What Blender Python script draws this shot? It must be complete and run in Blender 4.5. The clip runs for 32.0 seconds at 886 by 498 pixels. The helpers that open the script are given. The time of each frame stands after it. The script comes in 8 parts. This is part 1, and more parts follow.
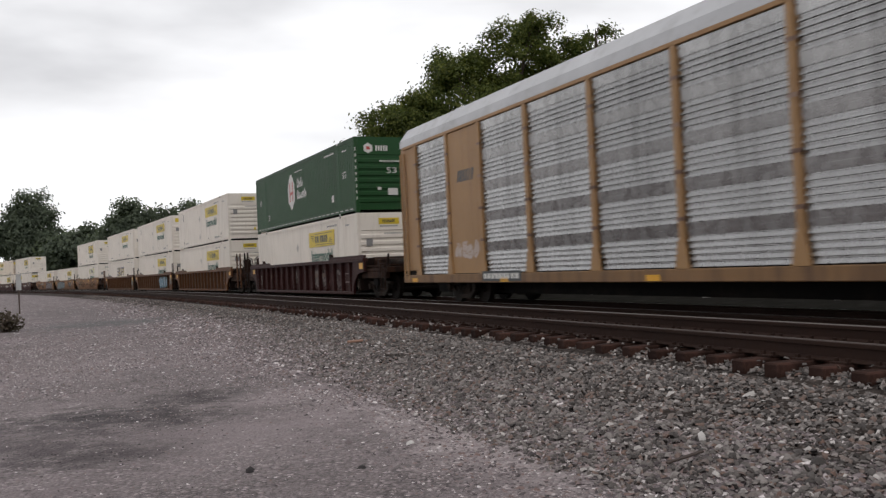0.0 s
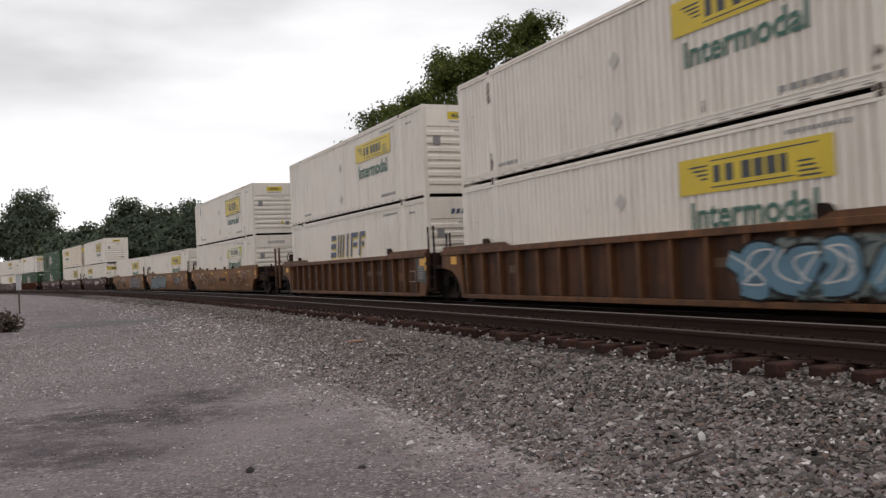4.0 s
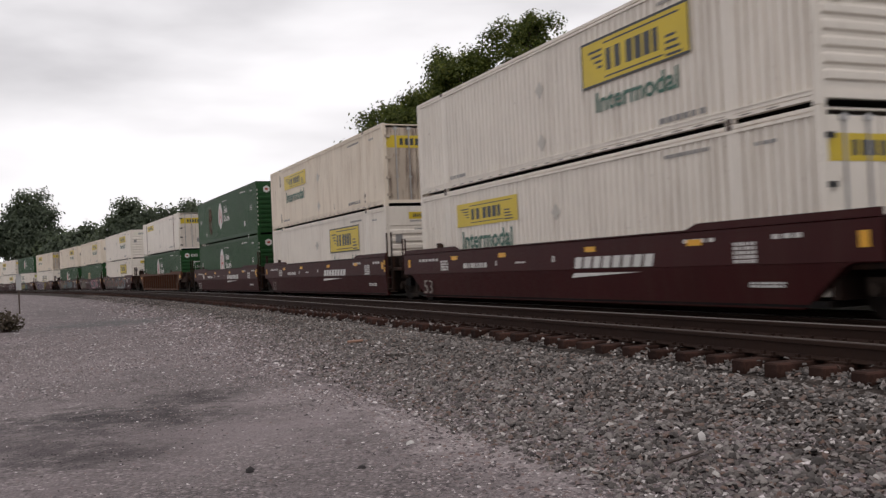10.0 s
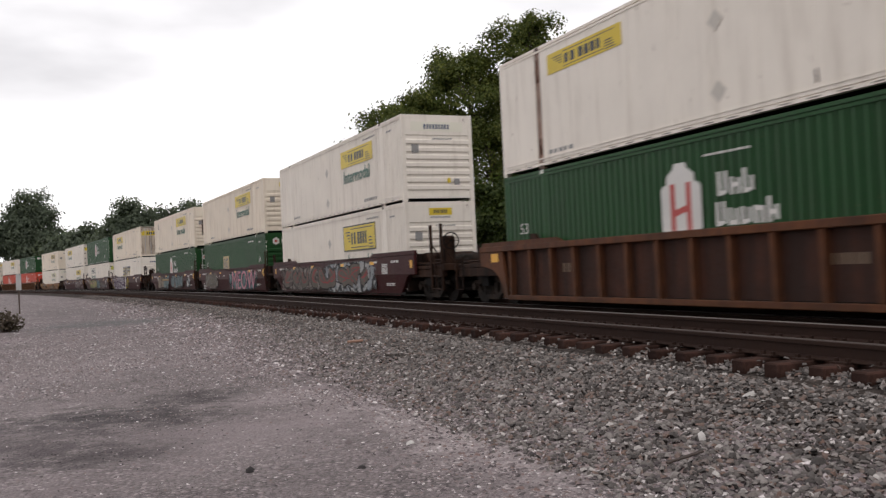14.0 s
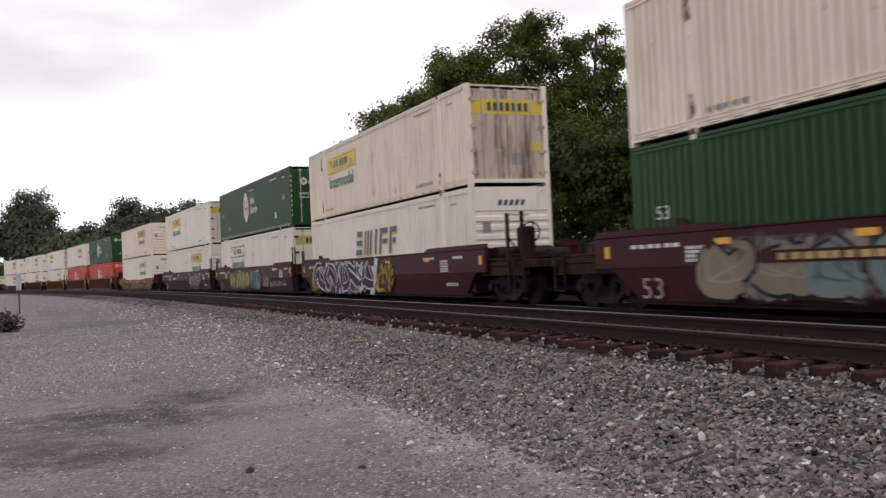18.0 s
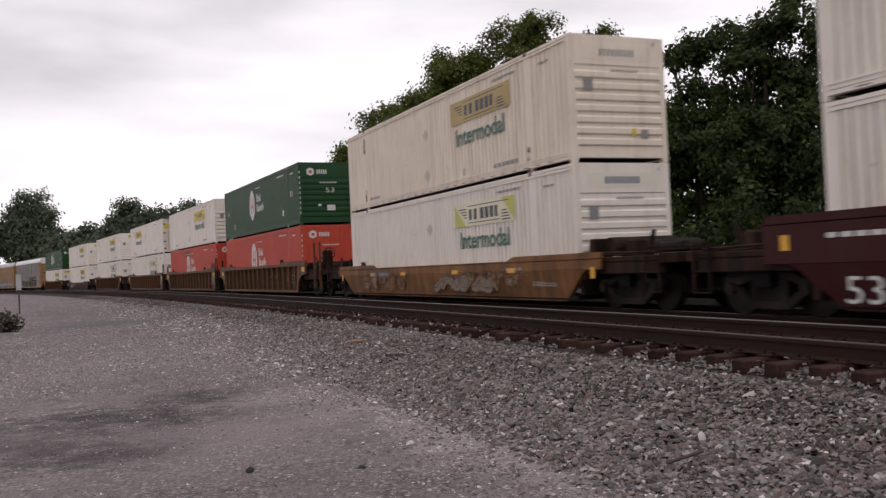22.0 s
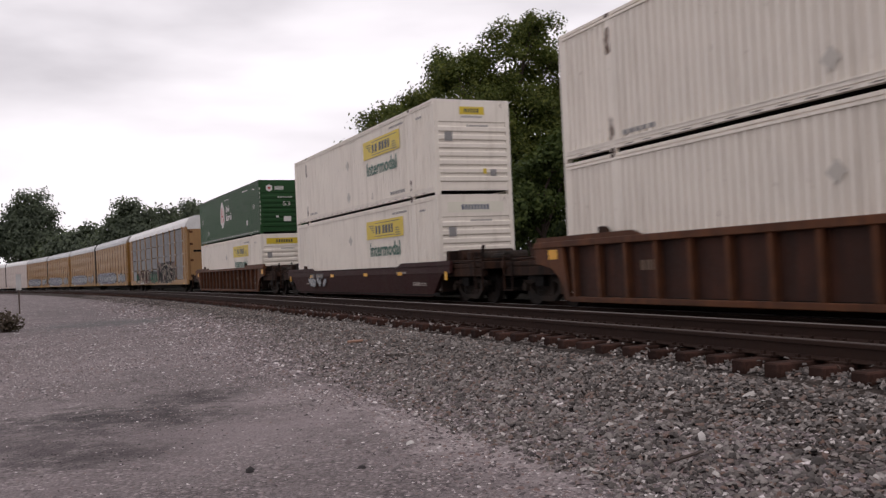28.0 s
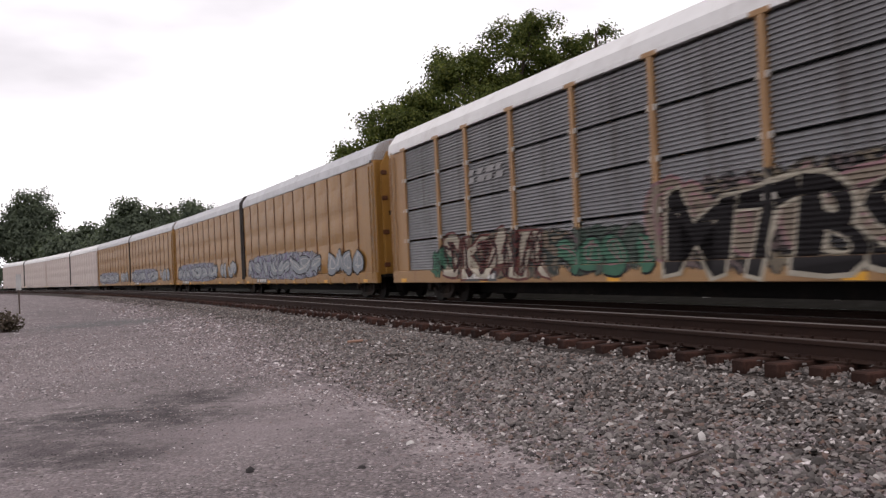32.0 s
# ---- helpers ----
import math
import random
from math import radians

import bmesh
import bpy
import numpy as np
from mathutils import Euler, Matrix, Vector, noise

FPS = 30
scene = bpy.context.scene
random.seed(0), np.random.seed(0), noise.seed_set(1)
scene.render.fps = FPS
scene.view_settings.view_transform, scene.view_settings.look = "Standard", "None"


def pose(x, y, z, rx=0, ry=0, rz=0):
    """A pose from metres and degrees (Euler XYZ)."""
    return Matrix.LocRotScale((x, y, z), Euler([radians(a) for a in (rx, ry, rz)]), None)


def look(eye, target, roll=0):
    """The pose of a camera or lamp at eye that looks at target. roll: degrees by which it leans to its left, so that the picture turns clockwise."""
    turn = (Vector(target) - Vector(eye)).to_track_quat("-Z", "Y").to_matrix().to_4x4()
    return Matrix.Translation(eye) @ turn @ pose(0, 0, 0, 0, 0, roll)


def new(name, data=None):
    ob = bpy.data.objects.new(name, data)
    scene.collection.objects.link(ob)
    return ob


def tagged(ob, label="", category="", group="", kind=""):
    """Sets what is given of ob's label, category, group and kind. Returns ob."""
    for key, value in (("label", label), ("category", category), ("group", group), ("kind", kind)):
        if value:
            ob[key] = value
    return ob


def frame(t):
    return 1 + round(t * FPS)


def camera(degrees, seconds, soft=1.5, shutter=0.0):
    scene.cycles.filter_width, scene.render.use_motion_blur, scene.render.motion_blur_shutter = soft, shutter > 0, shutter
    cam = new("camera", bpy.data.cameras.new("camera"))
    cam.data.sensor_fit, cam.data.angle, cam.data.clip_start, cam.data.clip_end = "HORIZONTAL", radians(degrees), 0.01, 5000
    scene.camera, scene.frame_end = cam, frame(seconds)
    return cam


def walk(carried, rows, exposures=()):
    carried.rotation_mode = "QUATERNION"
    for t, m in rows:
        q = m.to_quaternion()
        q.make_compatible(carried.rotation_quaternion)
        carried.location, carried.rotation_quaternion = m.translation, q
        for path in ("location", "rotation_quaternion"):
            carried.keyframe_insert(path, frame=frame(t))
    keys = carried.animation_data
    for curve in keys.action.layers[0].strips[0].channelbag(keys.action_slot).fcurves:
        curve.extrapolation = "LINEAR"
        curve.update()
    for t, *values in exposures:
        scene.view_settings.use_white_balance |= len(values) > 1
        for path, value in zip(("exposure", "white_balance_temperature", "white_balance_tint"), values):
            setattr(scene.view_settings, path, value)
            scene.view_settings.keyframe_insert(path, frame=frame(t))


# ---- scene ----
# ================= camera =================
EYE = 1.50          # eye above the gravel yard, metres
cam = camera(52.03, 32.0, soft=1.35, shutter=0.25)
aim = (0.0, 100.0, EYE + 100.0 * math.tan(0.01888))
walk(cam, [(0.0, look((0, 0, EYE), aim, -2.618)), (32.0, look((0, 0, EYE), aim, -2.618))],
     exposures=[(0.0, -0.18, 6400, 9), (1.0, -0.2, 6400, 8), (3.0, -0.24, 6420, 9), (5.0, -0.22, 6500, 11), (6.0, -0.24, 6500, 12), (7.0, -0.42, 6500, 12), (8.0, -0.29, 6500, 12),
                (9.0, -0.26, 6500, 12), (10.0, -0.30, 6500, 12), (11.0, -0.24, 6500, 12), (12.0, -0.05, 6500, 11), (13.0, 0.17, 6500, 11), (14.0, 0.0, 6500, 11), (16.0, -0.05, 6500, 13), (17.0, -0.1, 6500, 14), (18.0, -0.02, 6500, 14),
                (19.0, -0.22, 6500, 16), (20.0, -0.40, 6500, 16), (21.0, -0.38, 6500, 17), (22.0, -0.27, 6500, 17), (23.0, -0.22, 6500, 17), (24.0, 0.05, 6500, 17), (25.0, -0.14, 6500, 17), (28.0, -0.27, 6500, 17),
                (29.0, -0.27, 6500, 17), (30.0, -0.17, 6500, 15), (31.0, -0.18, 6500, 16), (32.0, 0.05, 6500, 16)])

# ================= world and sun =================
world = bpy.data.worlds.new("overcast_sky")
scene.world = world
world.use_nodes = True
wt = world.node_tree
wn, wl = wt.nodes, wt.links
bg = wn["Background"]
sky = wn.new("ShaderNodeTexSky")
sky.sky_type = "NISHITA"
sky.sun_disc = False
sky.sun_elevation, sky.sun_rotation = radians(62), radians(172)
sky.air_density, sky.dust_density = 1.0, 4.0
tc = wn.new("ShaderNodeTexCoord")
mp = wn.new("ShaderNodeMapping")
mp.inputs["Scale"].default_value = (1.0, 1.0, 3.4)
n1 = wn.new("ShaderNodeTexNoise")
n1.inputs["Scale"].default_value = 2.3
n1.inputs["Detail"].default_value = 5.0
n1.inputs["Roughness"].default_value = 0.46
n1.inputs["Distortion"].default_value = 0.15
ramp = wn.new("ShaderNodeValToRGB")
ramp.color_ramp.elements[0].position, ramp.color_ramp.elements[0].color = 0.31, (0.80, 0.785, 0.80, 1)
ramp.color_ramp.elements[1].position, ramp.color_ramp.elements[1].color = 0.56, (1.34, 1.32, 1.33, 1)
wl.new(tc.outputs["Generated"], mp.inputs["Vector"])
wl.new(mp.outputs["Vector"], n1.inputs["Vector"])
deck = wn.new("ShaderNodeSeparateXYZ")
wl.new(tc.outputs["Generated"], deck.inputs[0])
rise = wn.new("ShaderNodeMapRange")
rise.inputs["From Min"].default_value, rise.inputs["From Max"].default_value = 0.02, 0.34
rise.inputs["To Min"].default_value, rise.inputs["To Max"].default_value = 0.085, -0.135
wl.new(deck.outputs["Z"], rise.inputs["Value"])
thick = wn.new("ShaderNodeMath")
thick.operation = "ADD"
wl.new(n1.outputs["Fac"], thick.inputs[0])
wl.new(rise.outputs["Result"], thick.inputs[1])
wl.new(thick.outputs[0], ramp.inputs["Fac"])
sky_gain = wn.new("ShaderNodeMix")
sky_gain.data_type, sky_gain.blend_type = "RGBA", "MIX"
sky_gain.inputs["Factor"].default_value = 0.93
sky_scale = wn.new("ShaderNodeMix")
sky_scale.data_type, sky_scale.blend_type = "RGBA", "MULTIPLY"
sky_scale.inputs["Factor"].default_value = 1.0
sky_scale.inputs["B"].default_value = (0.1, 0.1, 0.1, 1)
wl.new(sky.outputs["Color"], sky_scale.inputs["A"])
wl.new(sky_scale.outputs["Result"], sky_gain.inputs["A"])
wl.new(ramp.outputs["Color"], sky_gain.inputs["B"])
wl.new(sky_gain.outputs["Result"], bg.inputs["Color"])
bg.inputs["Strength"].default_value = 1.0

sun_data = bpy.data.lights.new("sun", "SUN")
sun_data.energy, sun_data.angle, sun_data.color = 0.62, radians(30), (1.0, 0.97, 0.93)
sun = new("sun", sun_data)
sun.matrix_basis = look((10, -70, 133), (0, 0, 0))

# ================= the two tracks' line =================
# Arc length s grows the way the train runs; s = 0 is abreast of the eye.
LINE_D, LINE_TH = 11.768, -1.18246
K_AT = (-800, -300, -180, -100, -50, 0, 600)
K_IS = (-0.0010, -0.00236, -0.00128, -0.00077, -0.00147, -0.00069, -0.0002)
SS = np.arange(-800.0, 600.1, 0.5)
_k = np.interp(SS, K_AT, K_IS)
_i0 = int(np.argmin(abs(SS)))
AA = np.concatenate([[0], np.cumsum((_k[1:] + _k[:-1]) / 2 * 0.5)])
AA = AA - AA[_i0] + LINE_TH
XX = np.concatenate([[0], np.cumsum((np.cos(AA[1:]) + np.cos(AA[:-1])) / 2 * 0.5)])
YY = np.concatenate([[0], np.cumsum((np.sin(AA[1:]) + np.sin(AA[:-1])) / 2 * 0.5)])
XX = XX - XX[_i0] - math.sin(LINE_TH) * LINE_D
YY = YY - YY[_i0] + math.cos(LINE_TH) * LINE_D
RAIL_FAR = EYE - 1.083      # rail top of the train's track
RAIL_NEAR = EYE - 0.893     # rail top of the empty track
NEAR_C = -4.245             # centre of the empty track, beside the train's


def at(s, lat=0.0):
    """Plan position and heading at arc length s, lat metres to the left of the train's track."""
    x, y, a = np.interp(s, SS, XX), np.interp(s, SS, YY), np.interp(s, SS, AA)
    return x - np.sin(a) * lat, y + np.cos(a) * lat, a


def gone(t):
    """How far the train has run after t seconds."""
    return 17.0873 * t - 0.0010774 * t * t - 0.00011259 * t ** 3


# ================= materials =================
def noise_node(nt, vec, scale, detail=4.0, rough=0.55):
    n = nt.nodes.new("ShaderNodeTexNoise")
    n.inputs["Scale"].default_value = scale
    n.inputs["Detail"].default_value = detail
    n.inputs["Roughness"].default_value = rough
    nt.links.new(vec, n.inputs["Vector"])
    return n.outputs["Fac"]


def ramp_node(nt, fac, stops):
    r = nt.nodes.new("ShaderNodeValToRGB")
    e = r.color_ramp.elements
    while len(e) < len(stops):
        e.new(0.5)
    for el, (p, c) in zip(e, stops):
        el.position, el.color = p, (*c, 1) if len(c) == 3 else c
    nt.links.new(fac, r.inputs["Fac"])
    return r.outputs["Color"]


def mix_node(nt, fac, a, b, blend="MIX"):
    m = nt.nodes.new("ShaderNodeMix")
    m.data_type, m.blend_type = "RGBA", blend
    for key, v in (("Factor", fac), ("A", a), ("B", b)):
        if isinstance(v, (int, float)):
            m.inputs[key].default_value = v
        elif isinstance(v, tuple):
            m.inputs[key].default_value = (*v, 1) if len(v) == 3 else v
        else:
            nt.links.new(v, m.inputs[key])
    return m.outputs["Result"]


def coords(nt, scale=(1, 1, 1)):
    t = nt.nodes.new("ShaderNodeTexCoord")
    m = nt.nodes.new("ShaderNodeMapping")
    m.inputs["Scale"].default_value = scale
    nt.links.new(t.outputs["Object"], m.inputs["Vector"])
    return m.outputs["Vector"]


def surface(name, colour, rough=0.6, metal=0.0, vary=0.12, grain=18.0, bump=0.1, stain=None, stain_amount=0.35,
            streak=False, per_object=0.0, spec=0.5, stain_at=(0.5, 0.72), nicks=0.0):
    """A painted or raw surface: base colour, fine grain, large blotches, and stains of their own shape."""
    m = bpy.data.materials.new(name)
    m.use_nodes = True
    nt = m.node_tree
    b = nt.nodes["Principled BSDF"]
    v = coords(nt)
    big = noise_node(nt, v, 0.7, 5.0, 0.6)
    fine = noise_node(nt, v, grain, 3.0, 0.6)
    lo = tuple(c * (1 - vary) for c in colour)
    hi = tuple(min(1, c * (1 + vary * 0.6)) for c in colour)
    col = ramp_node(nt, big, [(0.3, lo), (0.7, hi)])
    col = mix_node(nt, 0.35 * min(1, vary * 4), col, ramp_node(nt, fine, [(0.3, tuple(c * 0.75 for c in colour)), (0.75, hi)]))
    if stain:
        sv = coords(nt, (1.6, 1.6, 0.16) if streak else (0.9, 0.9, 0.9))
        sn = noise_node(nt, sv, 1.9, 8.0, 0.68)
        mask = ramp_node(nt, sn, [(stain_at[0], (0, 0, 0)), (stain_at[1], (stain_amount,) * 3)])
        col = mix_node(nt, mask, col, stain)
        if stain_at[0] < 0.46:
            # soot and brake dust in clouds over the streaks
            cl = noise_node(nt, coords(nt, (0.5, 0.5, 1.1)), 1.1, 6.0, 0.62)
            col = mix_node(nt, ramp_node(nt, cl, [(0.42, (0, 0, 0)), (0.66, (0.75,) * 3)]), col, tuple(c * 0.30 + 0.006 for c in colour))
    if nicks:
        spots = noise_node(nt, coords(nt, (1.0, 1.0, 0.45)), 5.5, 5.0, 0.72)
        col = mix_node(nt, ramp_node(nt, spots, [(0.655, (0, 0, 0)), (0.70, (nicks,) * 3)]), col, (0.15, 0.068, 0.032))
    if per_object:
        oi = nt.nodes.new("ShaderNodeObjectInfo")
        tint = ramp_node(nt, oi.outputs["Random"], [(0.0, (1 - per_object,) * 3), (1.0, (1.0, 1.0, 1.0))])
        col = mix_node(nt, 1.0, col, tint, "MULTIPLY")
    nt.links.new(col, b.inputs["Base Color"])
    rr = ramp_node(nt, fine, [(0.3, (max(0, rough - 0.12),) * 3), (0.7, (min(1, rough + 0.1),) * 3)])
    nt.links.new(rr, b.inputs["Roughness"])
    b.inputs["Metallic"].default_value = metal
    b.inputs["Specular IOR Level"].default_value = spec
    if bump:
        bn = nt.nodes.new("ShaderNodeBump")
        bn.inputs["Strength"].default_value = bump
        bn.inputs["Distance"].default_value = 0.02
        nt.links.new(fine, bn.inputs["Height"])
        nt.links.new(bn.outputs["Normal"], b.inputs["Normal"])
    return m


RUST = (0.16, 0.065, 0.03)
WHITE = surface("white_container_paint", (0.80, 0.73, 0.645), 0.5, vary=0.06, bump=0.03, stain=(0.36, 0.29, 0.22), stain_amount=0.4, streak=True, per_object=0.06, nicks=0.65)
CREAM = surface("cream_container_paint", (0.80, 0.70, 0.575), 0.55, vary=0.08, bump=0.03, stain=(0.36, 0.23, 0.13), stain_amount=0.40, streak=True, per_object=0.06, stain_at=(0.49, 0.70), nicks=0.9)
GREEN = surface("green_container_paint", (0.0130, 0.0635, 0.0165), 0.5, vary=0.12, bump=0.03, stain=(0.034, 0.038, 0.022), stain_amount=0.4, streak=True, per_object=0.1, spec=0.25, nicks=0.4)
RED = surface("faded_red_container_paint", (0.53, 0.068, 0.037), 0.55, vary=0.1, bump=0.03, stain=(0.20, 0.05, 0.04), stain_amount=0.4, streak=True, spec=0.3, nicks=0.3)
DOOR_DIRTY = surface("dirty_cream_door_paint", (0.52, 0.43, 0.34), 0.6, vary=0.15, bump=0.05, stain=(0.075, 0.036, 0.022), stain_amount=0.92, streak=True, stain_at=(0.46, 0.59), nicks=0.9)
END_RUSTY = surface("rust_streaked_white_end", (0.68, 0.60, 0.52), 0.6, vary=0.1, bump=0.05, stain=(0.10, 0.045, 0.026), stain_amount=0.85, streak=True, stain_at=(0.53, 0.66), nicks=0.9)
RUSTY = surface("rusty_post_paint", (0.36, 0.24, 0.18), 0.7, vary=0.3, bump=0.15, stain=(0.10, 0.042, 0.024), stain_amount=0.9, stain_at=(0.44, 0.6))
LOCKROD = surface("galvanised_lock_rod", (0.45, 0.44, 0.43), 0.5, 0.4, 0.1, stain=RUST, stain_amount=0.5)
GASKET = surface("black_rubber", (0.02, 0.02, 0.02), 0.7, vary=0.1)
BELLOWS = surface("dark_bellows", (0.022, 0.015, 0.012), 0.8, vary=0.2, bump=0.1, spec=0.2)
SIGN_Y = surface("yellow_sign_film", (0.62, 0.45, 0.02), 0.45, vary=0.08, bump=0.0, stain=(0.45, 0.33, 0.05), stain_amount=0.3)
SIGN_W = surface("white_sign_film", (0.72, 0.68, 0.57), 0.45, vary=0.05, bump=0.0)
INK = surface("dark_sign_ink", (0.035, 0.04, 0.045), 0.5, vary=0.1, bump=0.0)
INK_GREEN = surface("dark_green_lettering", (0.035, 0.12, 0.085), 0.5, vary=0.2, bump=0.0)
INK_BLUE = surface("navy_lettering", (0.042, 0.062, 0.125), 0.5, vary=0.1, bump=0.0)
INK_GREY = surface("grey_stencil", (0.25, 0.24, 0.235), 0.6, vary=0.1, bump=0.0)
LOGO_RED = surface("red_logo_film", (0.42, 0.06, 0.05), 0.5, vary=0.08, bump=0.0)
STENCIL = surface("white_stencil_paint", (0.62, 0.60, 0.57), 0.6, vary=0.12, bump=0.0)
STENCIL_WORN = surface("worn_stencil_paint", (0.30, 0.26, 0.23), 0.7, vary=0.3, bump=0.0, stain=(0.08, 0.05, 0.04), stain_amount=0.8)
STENCIL_FAINT = surface("faded_tan_stencil", (0.135, 0.088, 0.055), 0.7, vary=0.3, bump=0.0, stain=(0.06, 0.035, 0.025), stain_amount=0.8)
REFLECT = surface("yellow_reflector", (0.72, 0.36, 0.02), 0.4, vary=0.1, bump=0.0)
MAROON = surface("maroon_car_paint", (0.044, 0.0082, 0.0088), 0.5, vary=0.22, bump=0.06, stain=(0.050, 0.020, 0.016), stain_amount=0.5, streak=True, spec=0.14, stain_at=(0.47, 0.66))
MAROON_DARK = surface("dark_maroon_car_paint", (0.036, 0.0105, 0.0100), 0.55, vary=0.25, bump=0.06, stain=(0.042, 0.022, 0.017), stain_amount=0.6, streak=True, spec=0.14, stain_at=(0.47, 0.66))
GOLD = surface("weathered_gold_car_paint", (0.188, 0.077, 0.026), 0.6, vary=0.26, bump=0.06, stain=(0.045, 0.020, 0.013), stain_amount=0.85, streak=True, spec=0.25, stain_at=(0.40, 0.62))
ORANGE = surface("rust_orange_car_paint", (0.27, 0.118, 0.034), 0.6, vary=0.25, bump=0.08, stain=(0.060, 0.027, 0.017), stain_amount=0.8, streak=True, spec=0.25, stain_at=(0.42, 0.64))
RUSTBROWN = surface("rust_brown_car_paint", (0.130, 0.047, 0.019), 0.65, vary=0.28, bump=0.1, stain=(0.050, 0.021, 0.013), stain_amount=0.85, streak=True, spec=0.2, stain_at=(0.43, 0.66))
# webs between ribs: recess shade put into a darker base, plus soot streaks
GOLD_WEB = surface("shaded_sooty_gold_paint", (0.108, 0.045, 0.020), 0.65, vary=0.35, bump=0.08, stain=(0.026, 0.013, 0.010), stain_amount=0.85, streak=True, spec=0.2, stain_at=(0.38, 0.6))
RUST_WEB = surface("shaded_sooty_rust_paint", (0.066, 0.024, 0.014), 0.7, vary=0.3, bump=0.1, stain=(0.020, 0.011, 0.009), stain_amount=0.85, streak=True, spec=0.2, stain_at=(0.38, 0.6))
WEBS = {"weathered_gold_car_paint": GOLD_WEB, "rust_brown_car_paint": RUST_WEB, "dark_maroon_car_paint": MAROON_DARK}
UNDER = surface("greasy_black_steel", (0.006, 0.0052, 0.005), 0.7, 0.0, 0.3, bump=0.15, stain=(0.030, 0.020, 0.015), stain_amount=0.5, spec=0.1)
TRUCK = surface("dusty_cast_steel", (0.017, 0.0135, 0.0115), 0.75, 0.0, 0.35, grain=9, bump=0.25, stain=(0.045, 0.031, 0.024), stain_amount=0.7, spec=0.12, stain_at=(0.46, 0.62))
SOOTY = surface("sooty_brown_steel", (0.016, 0.0095, 0.0075), 0.75, 0.0, 0.4, bump=0.2, stain=(0.052, 0.024, 0.014), stain_amount=0.8, streak=True, spec=0.12, stain_at=(0.46, 0.64))
WHEEL = surface("wheel_steel", (0.011, 0.008, 0.007), 0.6, 0.0, 0.2, bump=0.1, stain=(0.028, 0.015, 0.010), stain_amount=0.5, spec=0.12)
RACK_YELLOW = surface("autorack_yellow_paint", (0.285, 0.142, 0.030), 0.42, vary=0.18, bump=0.03, stain=(0.15, 0.066, 0.022), stain_amount=0.6, streak=True, spec=0.35)
RACK_TAN = surface("autorack_tan_paint", (0.33, 0.185, 0.075), 0.55, vary=0.15, bump=0.05, stain=(0.22, 0.11, 0.05), stain_amount=0.6, streak=True)
RACK_SILL = surface("grimy_tan_sill", (0.205, 0.108, 0.042), 0.6, vary=0.25, bump=0.06, stain=(0.07, 0.034, 0.018), stain_amount=0.8, streak=True, stain_at=(0.46, 0.66))
GALV = surface("galvanised_panel", (0.385, 0.38, 0.375), 0.28, 0.88, 0.2, grain=5, bump=0.05, stain=(0.16, 0.155, 0.15), stain_amount=0.6, streak=True, per_object=0.15, stain_at=(0.5, 0.7))
GALV_DARK = surface("dulled_grey_panel", (0.20, 0.197, 0.203), 0.5, 0.25, 0.25, grain=5, bump=0.06, stain=(0.075, 0.058, 0.05), stain_amount=0.8, streak=True, per_object=0.15)
ROOF_GREY = surface("pale_grey_roof", (0.50, 0.50, 0.51), 0.5, 0.2, 0.15, bump=0.05, stain=(0.25, 0.24, 0.23), stain_amount=0.5)
ROOF_WHITE = surface("white_roof", (0.72, 0.71, 0.70), 0.5, 0, 0.08, bump=0.03, stain=(0.4, 0.36, 0.33), stain_amount=0.4)
PINKWHITE = surface("faded_white_rack_panel", (0.52, 0.44, 0.40), 0.6, vary=0.12, bump=0.05, stain=(0.3, 0.2, 0.15), stain_amount=0.6, streak=True)
RAIL = surface("rail_rust", (0.030, 0.0165, 0.0125), 0.8, 0.0, 0.3, bump=0.2, stain=(0.022, 0.013, 0.011), stain_amount=0.7, spec=0.12)
DULL_TOP = surface("dull_rail_head", (0.062, 0.046, 0.040), 0.55, 0.1, 0.15, bump=0.05, spec=0.25)
WORN_TOP = surface("worn_rail_head", (0.15, 0.13, 0.12), 0.45, 0.5, 0.12, bump=0.03, spec=0.3)
POLISHED = surface("polished_rail_head", (0.30, 0.285, 0.275), 0.38, 0.8, 0.1, bump=0.02)
TIE = surface("creosoted_tie_wood", (0.036, 0.0195, 0.0155), 0.9, 0, 0.4, bump=0.5, stain=(0.14, 0.070, 0.054), stain_amount=0.8, per_object=0.5, spec=0.1, stain_at=(0.48, 0.68))
BARK = surface("bark", (0.07, 0.05, 0.04), 0.9, 0, 0.3, bump=0.5)
POST_GREY = surface("weathered_post_paint", (0.45, 0.45, 0.44), 0.6, vary=0.2, bump=0.05, stain=RUST, stain_amount=0.3)


def paint(name, c):
    return surface(name, c, 0.7, vary=0.25, bump=0.0, spec=0.15, stain=tuple(x * 0.5 for x in c), stain_amount=0.5)


